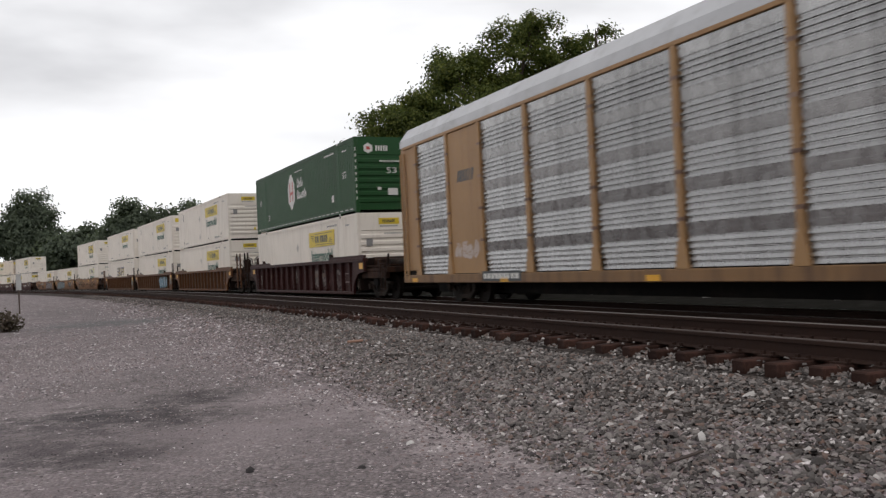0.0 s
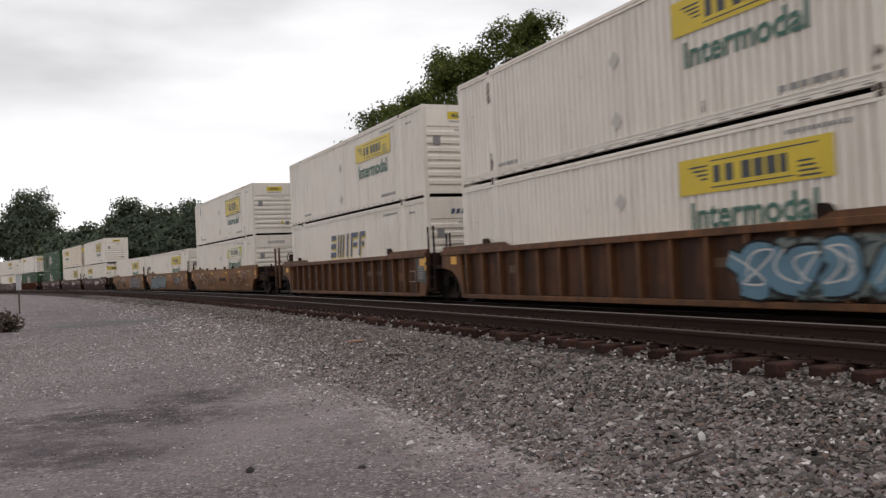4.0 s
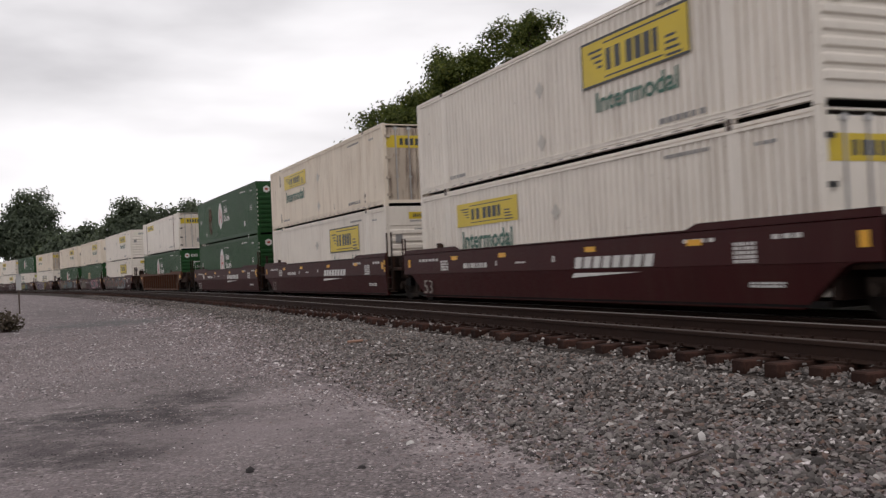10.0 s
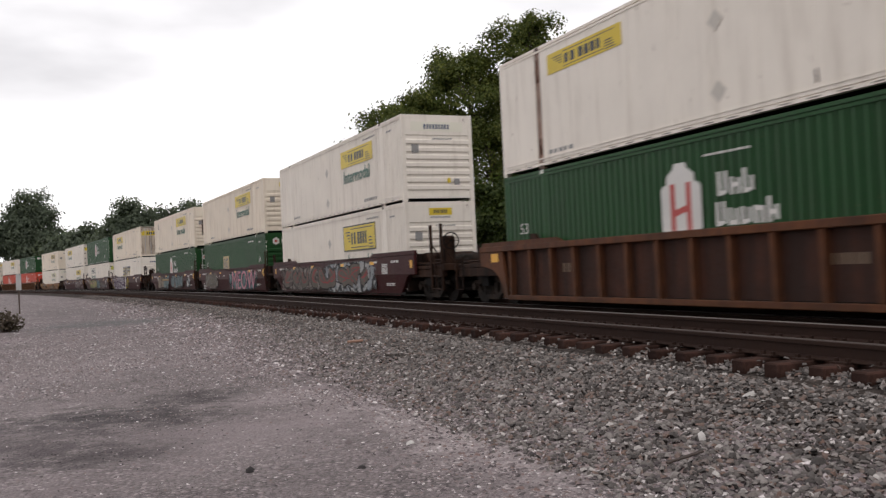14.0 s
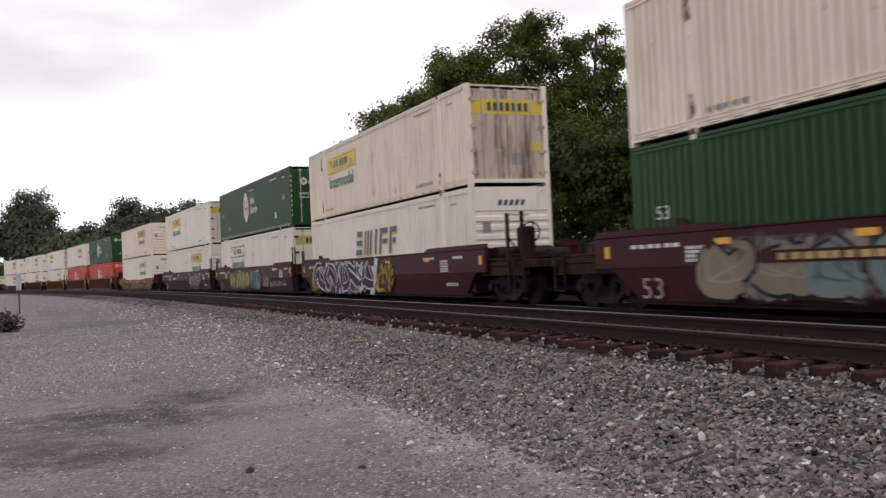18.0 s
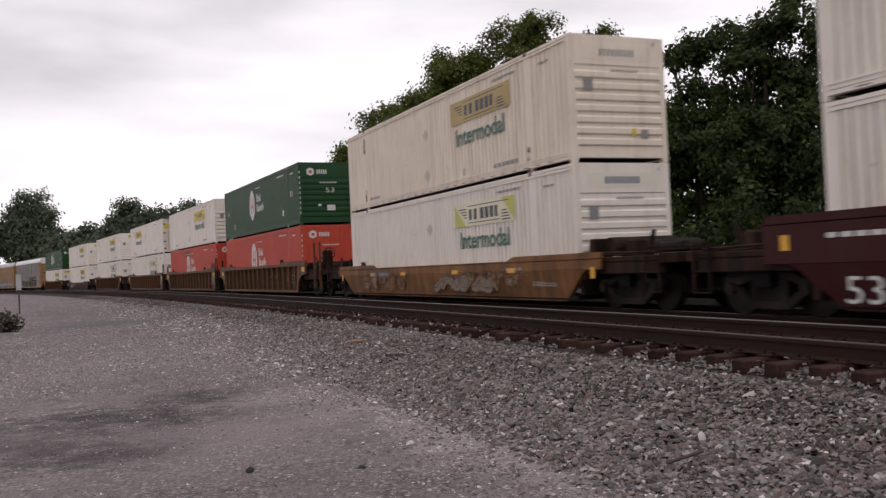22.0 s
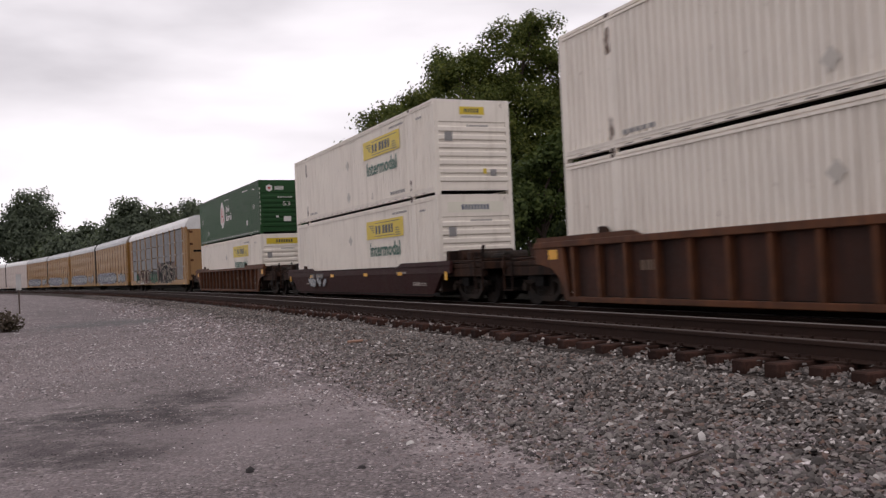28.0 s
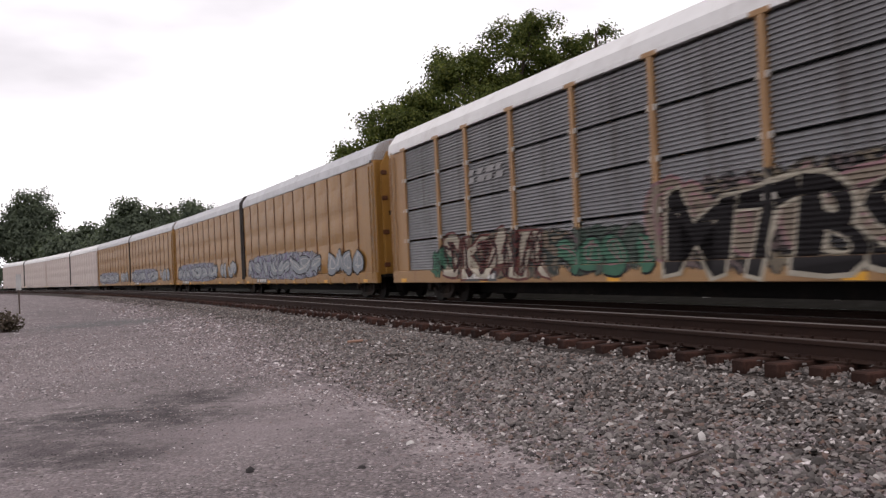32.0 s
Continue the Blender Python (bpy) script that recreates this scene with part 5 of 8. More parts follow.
def brake_end(car, sx, mat):
    """Tall ladder posts and the hand brake at one end of a set."""
    for px in (10.35, 11.12):
        part("ladder_post", shared(("ladder_post", px, sx), lambda: Shape().box(*sorted((sx * (px - 0.045), sx * (px + 0.045))), -1.42, -1.34, 0.36, 2.35, 0.01)), mat if mat is GOLD else SOOTY, car)
        part("post_brace", shared(("post_brace", px, sx), lambda: Shape().tube((sx * px, -1.36, 1.75), (sx * px, -0.95, 1.15), 0.022, 6)), SOOTY, car)
    for z in (0.42, 0.80, 1.18):
        part("rung", shared(("post_rung", z, sx), lambda: Shape().tube((sx * 10.35, -1.40, z), (sx * 11.12, -1.40, z), 0.016, 6)), SOOTY, car)
    part("brake_stand", shared(("brake_stand", sx), lambda: Shape().box(*sorted((sx * 9.95, sx * 10.30)), -0.92, -0.52, 1.12, 2.02, 0.05)), SOOTY, car, "sooty hand brake housing")
    cx, cy, cz, n = sx * 10.40, -0.72, 1.86, 20
    ring, tube_n = Shape(), 6
    vs, fs = [], []
    for k in range(n):
        a = 2 * math.pi * k / n
        for j in range(tube_n):
            b = 2 * math.pi * j / tube_n
            rr = 0.25 + 0.02 * math.cos(b)
            vs.append((cx + 0.02 * math.sin(b), cy + rr * math.cos(a), cz + rr * math.sin(a)))
            fs.append((k * tube_n + j, k * tube_n + (j + 1) % tube_n, ((k + 1) % n) * tube_n + (j + 1) % tube_n, ((k + 1) % n) * tube_n + j))
    wheel = part("brake_wheel", shared(("brake_wheel", sx), lambda: ring.add(vs, fs)), UNDER, car)
    for k in range(5):
        a = 2 * math.pi * k / 5
        part("spoke", shared(("spoke", sx, k), lambda: Shape().tube((cx, cy, cz), (cx, cy + 0.245 * math.cos(a), cz + 0.245 * math.sin(a)), 0.013, 5)), UNDER, wheel)
    part("axle", shared(("wheel_axle", sx), lambda: Shape().tube((sx * 10.25, cy, cz), (sx * 10.43, cy, cz), 0.03, 8)), UNDER, wheel)


def well_car(label, kind, mat, lead, trail, seed=0, marks="plain", posts=""):
    """One well unit on the rail top. lead / trail: 'coupler', 'joint' (carries the shared truck) or 'hung' (rests on the next unit's truck)."""
    car = new("well_car")
    tagged(car, label, "railway car", group="well cars of the train")
    rnd = random.Random(seed)
    top = 1.10 if kind == "low" else 1.50
    nose = 9.25 if lead == "coupler" else 8.42     # where the sides end at the leading end
    for o in (-1, 1):
        if kind == "rib":
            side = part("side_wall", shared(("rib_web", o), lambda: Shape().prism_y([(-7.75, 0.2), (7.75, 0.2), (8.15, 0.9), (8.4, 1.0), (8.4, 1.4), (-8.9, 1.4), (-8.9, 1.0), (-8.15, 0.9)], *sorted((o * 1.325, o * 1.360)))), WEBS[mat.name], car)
            part("top_chord", shared(("top_chord", o, nose), lambda: Shape().box(-9.25, nose, *sorted((o * 1.33, o * 1.53)), 1.385, 1.525, 0.012)), mat, car)
            part("bottom_chord", shared(("bottom_chord", o), lambda: Shape().box(-7.75, 7.75, *sorted((o * 1.33, o * 1.50)), 0.17, 0.285, 0.012)), mat, car)
            n = 16
            for i in range(n):
                x = -7.55 + i * 15.1 / (n - 1)
                part("rib", shared(("rib", o), lambda: Shape().prism_x([(o * 1.358, 0.0), (o * 1.495, 0.0), (o * 1.505, 1.1), (o * 1.358, 1.1)] if o > 0 else [(-1.495, 0.0), (-1.358, 0.0), (-1.358, 1.1), (-1.505, 1.1)], -0.048, 0.048)), mat, side, m=Matrix.Translation((round(x, 3), 0, 0.285)))
            for sx in (-1, 1):
                out = nose if sx > 0 else 9.25
                rim = [(7.75, 0.2), (7.95, 0.2), (8.0, 0.47), (8.2, 0.72), (8.52, 0.92), (8.95, 1.0), (out, 1.02), (out, 1.40), (8.0, 1.40)] if out > 9 else [(7.75, 0.2), (8.2, 0.2), (out, 0.6), (out, 1.40), (8.0, 1.40)]
                part("end_gusset", shared(("gusset", o, sx, out), lambda: Shape().prism_y([(sx * a, z) for a, z in (rim if sx > 0 else rim[::-1])], *sorted((o * 1.41, o * 1.495)))), mat, car)
        else:
            part("side_wall", shared(("smooth_up", o, top, nose), lambda: Shape().box(-9.25, nose, *sorted((o * 1.40, o * 1.50)), 0.86, top, 0.02)), mat, car)
            part("lower_side", shared(("smooth_low", o, top, nose), lambda: leaning_side(o, nose)), mat, car)
            part("top_flange", shared(("flange", o, top, nose), lambda: Shape().box(-9.25, nose, *sorted((o * 1.36, o * 1.52)), top, top + 0.025)), mat, car)
        # raised container guides near each end and the lock posts
        for sx in (-1, 1):
            part("container_guide", shared(("guide", o, sx, top, nose), lambda: Shape().prism_y([(sx * a, z) for a, z in ([(5.0, top + 0.02), (nose - 0.02, top + 0.02), (nose - 0.02, top + 0.13), (5.35, top + 0.13)] if sx > 0 else [(5.35, top + 0.13), (9.2, top + 0.13), (9.2, top + 0.02), (5.0, top + 0.02)])][::1], *sorted((o * 1.39, o * 1.47)))) , mat, car)
        for px in (-6.35, 5.15) if kind == "rib" else (-6.35,):
            part("lock_post", shared(("lock_post", o, top, px), lambda: Shape().prism_y([(px - 0.17, top), (px + 0.17, top), (px + 0.17, top + 0.12), (px + 0.10, top + 0.22), (px, top + 0.26), (px - 0.17, top + 0.26)], *sorted((o * 1.38, o * 1.46)))), SOOTY, car)
        for px in (-3.9, -1.3, 1.4, 3.6) if seed == 7 else ():
            part("lock_knob", shared(("lock_knob", o), lambda: Shape().prism_y([(-0.12, 0), (0.12, 0), (0.09, 0.10), (0.02, 0.13), (-0.06, 0.11)], *sorted((o * 1.40, o * 1.50)))), SOOTY, car, m=Matrix.Translation((px, 0, top + 0.02)))
    # floor of the well and end platforms
    box_part("well_floor", (-8.2, 8.2, -1.4, 1.4, 0.20, 0.30), UNDER, car)
    for sx, kind_end in ((1, lead), (-1, trail)):
        far = 11.25 if kind_end == "coupler" else 9.55
        box_part("end_platform", (*sorted((sx * 8.25, sx * far)), -1.35, 1.35, 1.0, 1.12), SOOTY, car, bev=0.02)
        box_part("bulkhead", (*sorted((sx * 8.22, sx * 8.36)), -1.36, 1.36, 0.32, top), SOOTY, car)
        box_part("draft_sill", (*sorted((sx * 8.3, sx * (far - 0.1))), -0.38, 0.38, 0.70, 1.0), UNDER, car)
        if kind_end == "coupler":
            truck(car, sx * 9.65)
            coupler(car, sx * 11.72, sx)
            for o in (-1, 1):
                box_part("platform_sill", (*sorted((sx * 8.5, sx * 11.1)), *sorted((o * 1.20, o * 1.34)), 0.76, 1.0), SOOTY, car, bev=0.02)
            end_gear(car, sx)
            box_part("end_beam", (*sorted((sx * 11.1, sx * 11.28)), -1.4, 1.4, 0.95, 1.16), SOOTY, car, bev=0.02)
            for o in (-1, 1):
                step(car, sx * 10.9, o * 1.40)
            if marks == "logo":
                hoop = [(9.75, 1.12), (9.80, 1.75), (9.95, 2.10), (10.2, 2.24), (10.45, 2.10), (10.55, 1.85)]
                bent = Shape()
                for (x0, z0), (x1, z1) in zip(hoop, hoop[1:]):
                    bent.tube((sx * x0, -1.30, z0), (sx * x1, -1.30, z1), 0.018, 6)
                part("grab_hoop", bent, LOCKROD, car, "bent galvanised grab iron")
            if (sx > 0) == (posts == "lead") and posts:
                brake_end(car, sx, mat)
            hose = Shape()
            for k in range(6):
                hose.tube((sx * (11.3 + 0.05 * k), 0.3, 0.8 - 0.09 * math.sin(k * 0.55)), (sx * (11.35 + 0.05 * k), 0.3, 0.8 - 0.09 * math.sin((k + 1) * 0.55)), 0.022, 6)
            part("air_hose", hose, GASKET, car)
        else:
            if kind_end == "joint":
                truck(car, sx * 9.70)
            if sx > 0:
                for px in (8.52, 8.94):
                    box_part("ladder_post", (round(px - 0.025, 3), round(px + 0.025, 3), -1.465, -1.415, 0.32, 2.30), SOOTY, car, bev=0.008)
                for z in (0.40, 0.78, 1.16):
                    part("rung", shared(("unit_rung", z), lambda: Shape().tube((8.52, -1.45, z), (8.94, -1.45, z), 0.014, 6)), SOOTY, car)
                ladder(car, 9.50, -1.22, 0.9, 2.05, 0.24, MAROON_DARK if mat is MAROON else SOOTY, 1, "hand_rail")
                for hz in (0.98, 1.22):
                    box_part("reflector", (8.30, 8.405, -1.508, -1.500, hz, hz + 0.16), REFLECT, car)
                knee = Shape().box(8.45, 8.62, -1.30, 1.30, 0.35, 1.5, 0.03).box(8.62, 9.5, -1.05, 1.05, 0.72, 1.30, 0.05).box(8.95, 9.2, -1.2, 0.9, 1.12, 1.50, 0.04)
                knee.tube((8.55, -1.38, 0.30), (9.15, -1.38, 0.30), 0.025, 6).tube((9.4, -1.2, 1.0), (9.7, -1.2, 0.75), 0.04, 6)
                tagged(part("coupling_gear", knee, SOOTY, car, "sooty coupling and brake gear"), kind="stuff")
    # marks
    y = -1.502 if kind != "rib" else -1.497
    if kind != "rib":
        for x in (-8.75, -5.2, -2.2, 1.9, 5.3, nose - 0.28):
            dims = (x - 0.20, x + 0.20, y - 0.006, y, top - 0.26, top - 0.15) if abs(x) < 8 else (round(x - 0.09, 3), round(x + 0.09, 3), y - 0.006, y, top - 0.42, top - 0.18)
            box_part("reflector", dims, REFLECT, car)
        faded = STENCIL if mat is MAROON and not seed % 4 else STENCIL_WORN
        if kind != "low":
            part("lettering", text_mesh("53", 0.66, 0.40), INK if mat is ORANGE else faded, car, "stencilled number 53", Matrix.Translation((-7.6, -1.486, 0.28)))
        else:
            for px, pw in ((-5.3, 0.55), (-4.5, 1.05)):
                pl = box_part("number_panel", (px, px + pw, y - 0.005, y - 0.001, top - 0.30, top - 0.10), INK, car, "black number panel")
                strokes(pl, "number_print", STENCIL_WORN, y - 0.005, px + 0.06, top - 0.27, pw - 0.12, 0.14, 1, 5, 3)
        # stencilled data: car number, test dates, load limits
        for x0, z0, w0, h0, rows, bars in ((-4.6, top - 0.52, 1.5, 0.17, 1, 9), (6.3, top - 0.60, 0.55, 0.36, 5, 6), (-7.9, top - 0.27, 1.6, 0.10, 1, 6), (-6.2, top - 0.55, 0.55, 0.30, 4, 5),
                                           (5.0, top - 0.22, 0.9, 0.09, 1, 4), (7.2, top - 0.24, 0.7, 0.10, 1, 3), (-1.5, top - 0.44, 0.5, 0.06, 1, 7), (0.3, top - 0.46, 0.14, 0.18, 1, 1), (6.6, 0.50, 0.8, 0.10, 2, 8), (-2.6, top - 0.48, 0.12, 0.16, 1, 1)):
            strokes(car, "stencil", STENCIL if mat is MAROON else STENCIL_WORN, y + 0.002 if z0 > 0.87 else -1.452, x0, z0, w0, h0, rows, bars, seed + int(x0 * 7))
        if marks == "logo":
            # company mark: slanted bars over a long wedge
            s = Shape()
            for i in range(8):
                a = 1.25 + i * 0.36
                s.prism_y([(a, 0.90), (a + 0.27, 0.90), (a + 0.35, 1.14), (a + 0.08, 1.14)], y - 0.006, y - 0.002)
            s.prism_y([(1.1, 0.70), (3.7, 0.80), (1.2, 0.80)], y + 0.016, y + 0.022)
            part("company_mark", s, STENCIL, car, "slanted white company mark as plain bars")
    else:
        for x in (-8.4, nose - 0.32):
            box_part("reflector", (x - 0.2, x + 0.2, y - 0.008, y - 0.002, 1.12, 1.34), REFLECT, car)
        if mat is GOLD:
            # black panels with stencilled loads at both ends, red plates below
            for px, pw in ((7.20, 0.42), (-8.05, 0.46)):
                pl = box_part("number_panel", (px, round(px + pw, 3), -1.368, -1.360, 0.30, 1.36), INK, car, "black stencil panel")
                strokes(pl, "number_print", STENCIL_WORN, -1.368, px + 0.06, 0.62, pw - 0.14, 0.46, 5, 3, seed)
            if nose < 9:
                pl = box_part("number_panel", (7.66, 8.36, -1.504, -1.496, 0.62, 1.36), INK, car, "black stencil panel")
                strokes(pl, "number_print", STENCIL_WORN, -1.504, 7.76, 0.70, 0.46, 0.42, 5, 4, seed + 5)
            part("lettering", text_mesh("53", 0.46, 0.34), INK, car, "black stencilled number 53", Matrix.Translation((6.10, -1.362, 0.74)))
            for px in (6.20, 7.24):
                box_part("label_plate", (px, round(px + 0.34, 3), -1.367, -1.361, 0.36, 0.44), LOGO_RED, car, "small red plate")
        plate = box_part("data_plate", (6.68, 7.18, -1.366, -1.360, 0.62, 0.98), STENCIL_WORN, car, "worn pale data frame")
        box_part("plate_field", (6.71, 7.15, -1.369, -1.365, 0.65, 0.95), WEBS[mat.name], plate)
        box_part("label_plate", (7.36, 7.54, -1.366, -1.360, 0.58, 0.90), STENCIL_WORN, car)
        box_part("label_plate", (5.75, 6.30, -1.366, -1.360, 0.66, 0.92), mat, car)
        strokes(car, "stencil", STENCIL_FAINT, -1.362, 2.55, 0.82, 0.75, 0.22, 1, 5, seed)
        strokes(car, "stencil", STENCIL_FAINT, -1.362, 3.55, 0.82, 0.75, 0.22, 1, 5, seed + 1)
        strokes(car, "stencil", STENCIL_FAINT, -1.362, -5.2, 0.80, 0.75, 0.26, 1, 4, seed + 2)
        if mat is MAROON_DARK:
            part("lettering", text_mesh("53", 0.66, 0.48), STENCIL_WORN, car, "stencilled number 53", Matrix.Translation((-7.40, -1.362, 0.52)))
    return car


def leaning_side(o, nose):
    """The lower half of a smooth side, leaning in under the fold."""
    pts = [(-7.7, 0.17)] + ([(7.7, 0.17), (8.55, 0.80), (8.75, 0.87)] if nose > 9 else [(8.3, 0.17), (8.41, 0.87)]) + [(-8.75, 0.87), (-8.55, 0.80)]
    s = Shape().prism_y(pts, *sorted((o * 1.30, o * 1.49)))
    s.v = [(x, y - o * 0.10 * (0.87 - z) / 0.7 if abs(y) > 1.4 else y, z) for x, y, z in s.v]
    return s


def ribbon(shape, ctrl, width, y):
    """A sprayed stroke: a curved band of even width, thickest in the middle."""
    n = 9
    pts = []
    for i in range(n):
        t = i / (n - 1)
        a, b, c = (1 - t) ** 2, 2 * t * (1 - t), t * t
        pts.append((a * ctrl[0][0] + b * ctrl[1][0] + c * ctrl[2][0], a * ctrl[0][1] + b * ctrl[1][1] + c * ctrl[2][1]))
    vs, fs = [], []
    for i in range(n):
        p, q = pts[max(0, i - 1)], pts[min(n - 1, i + 1)]
        dx, dz = q[0] - p[0], q[1] - p[1]
        ln = math.hypot(dx, dz) or 1.0
        w = width * (0.8 + 0.35 * math.sin(math.pi * i / (n - 1)))
        ox, oz = -dz / ln * w / 2, dx / ln * w / 2
        vs += [(pts[i][0] - ox, y, pts[i][1] - oz), (pts[i][0] + ox, y, pts[i][1] + oz)]
    for i in range(n - 1):
        fs.append((2 * i, 2 * i + 2, 2 * i + 3, 2 * i + 1))
    shape.add(vs, fs)


def graffiti(car, x0, x1, z0, z1, y, count, outline, fill, accent=None, seed=1, name="graffiti", thin=1.0):
    """Sprayed wild-style strokes side by side, outlined and filled, unreadable."""
    rnd = random.Random(seed)
    back, front, lines = Shape(), Shape(), Shape()
    w = (x1 - x0) / count
    h = z1 - z0
    band = min(w * 0.50, h * 0.40) * thin
    for i in range(count):
        a, b = x0 + i * w, x0 + (i + 1) * w
        m = band * 0.62
        def P(u, v):
            return (a + m * 0.4 + u * (b - a - m * 0.8), z0 + m + v * (h - 2 * m))
        sets = []
        u, v = rnd.uniform(0.1, 0.9), rnd.choice((0.05, 0.95))
        for k in range(3):
            u2, v2 = rnd.uniform(-0.15, 1.15), 1.0 - v + rnd.uniform(-0.2, 0.2)
            v2 = min(1.0, max(0.0, v2))
            sets.append((P(u, v), P(rnd.uniform(-0.7, 1.7), rnd.uniform(-0.3, 1.3)), P(u2, v2)))
            u, v = u2, v2
        for k, st in enumerate(sets):
            d = 0.00025 * (k + 3 * (i % 2))
            ribbon(back, st, band * 1.07, y - 0.002 - d)
            ribbon(front, st, band * 0.84, y - 0.0045 - d)
            hi = [(p[0] + band * 0.10, p[1] + band * 0.12) for p in st]
            ribbon(lines, hi, band * 0.085, y - 0.0070 - d)
    g = tagged(part(name, back, outline, car, "sprayed graffiti strokes"), kind="stuff")
    tagged(part("stroke_fill", front, fill, g), kind="stuff")
    tagged(part("stroke_light", lines, accent or outline, g), kind="stuff")
    return g


def letters(car, text, x0, x1, z0, z1, y, fill, outline):
    """A sprayed word of fat letters, leaning, with a pale outline."""
    w, h = round(x1 - x0, 2), round(z1 - z0, 2)
    g = part("graffiti", text_mesh(text, w, h, 0.16, 0.055), outline, car, "graffiti word " + text + " with pale outline", Matrix.Translation((x0, y, z0)))
    part("letter_fill", text_mesh(text, round(w * 0.965, 2), round(h * 0.90, 2), 0.16, 0.025), fill, g, "", Matrix.Translation((w * 0.018, -0.004, h * 0.05)))
    return g


def piece(car, x0, x1, z0, z1, y, material, label="sprayed graffiti piece"):
    """A sprayed piece: a film of paint on the side."""
    return part("graffiti", Shape().box(x0, x1, y - 0.0020, y - 0.0005, z0, z1), material, car, label)


def drape(car, xs):
    """Lay the sprayed paint of a slatted carrier into its slats and over its posts."""
    h, bands = 0.9125 / 11, 4
    knots = [0.5, 0.975, 0.985]
    for r in range(3):
        for i in range(11):
            a = 1.0 + 3.85 * r / bands + i * h
            knots += [a + 0.04 * h, a + 0.70 * h, a + 0.80 * h]
        knots += [1.0 + 3.85 * r / bands + 0.9125, 1.0 + 3.85 * (r + 1) / bands - 0.005]
    edges = sorted(x + d for x in xs for d in (-0.10, -0.085, 0.085, 0.10))

    def depth(x, z):
        if z < 0.98:
            return -1.5125
        if any(abs(x - p) < 0.09 for p in xs):
            return -1.507
        u = (z - 1.0) % (3.85 / bands)
        if u > 0.9125:
            return -1.40
        return -1.457 + float(np.interp((u / h) % 1.0, (0.0, 0.04, 0.70, 0.80, 0.99), (0.0, 0.0, 0.024, 0.040, 0.038)))

    for ob in [o for o in car.children_recursive if o.name.split(".")[0] in ("graffiti", "stroke_fill", "stroke_light", "letter_fill")]:
        off = ob.matrix_basis.translation + (ob.parent.matrix_basis.translation if ob.parent is not car else Vector((0, 0, 0)))
        bm = bmesh.new()
        bm.from_mesh(ob.data)
        bm.transform(Matrix.Translation(off))
        lo, hi = min(v.co.z for v in bm.verts), max(v.co.z for v in bm.verts)
        x0, x1 = min(v.co.x for v in bm.verts), max(v.co.x for v in bm.verts)
        for axis, cuts, a, b in ((2, knots, lo, hi), (0, edges, x0, x1)):
            for q in cuts:
                if a < q < b:
                    co, no = Vector((0, 0, 0)), Vector((0, 0, 0))
                    co[axis], no[axis] = q, 1.0
                    bmesh.ops.bisect_plane(bm, geom=bm.verts[:] + bm.edges[:] + bm.faces[:], plane_co=co, plane_no=no, dist=1e-5)
        for v in bm.verts:
            v.co.y = depth(v.co.x, v.co.z) + (v.co.y + 1.511) * 0.8
        bm.transform(Matrix.Translation(-off))
        me = bpy.data.meshes.new("sprayed_paint")
        bm.to_mesh(me)
        bm.free()
        mat = ob.material_slots[0].material
        ob.data = me
        me.materials.append(None)
        ob.material_slots[0].link = "OBJECT"
        ob.material_slots[0].material = mat


# ---- enclosed auto carriers ----
def slat_panel(x0, x1, z0, z1, y, out, n, band=0):
    """A panel pressed into horizontal waves; every band-th wave is left as a wide flat."""
    pts = []
    h = (z1 - z0) / n
    for i in range(n):
        a = z0 + i * h
        if band and i % band >= band - 2:
            pts += [(y - out * 0.018, a + 0.01 * h), (y - out * 0.005, a + 0.97 * h)]
            continue
        pts += [(y, a + 0.04 * h), (y, a + 0.12 * h), (y - out * 0.024, a + 0.70 * h), (y - out * 0.040, a + 0.78 * h), (y - out * 0.040, a + 0.95 * h)]
    pts += [(y, z1), (y - out * 0.08, z1), (y - out * 0.08, z0)]
    return Shape().prism_x(pts if out > 0 else pts[::-1], x0, x1)


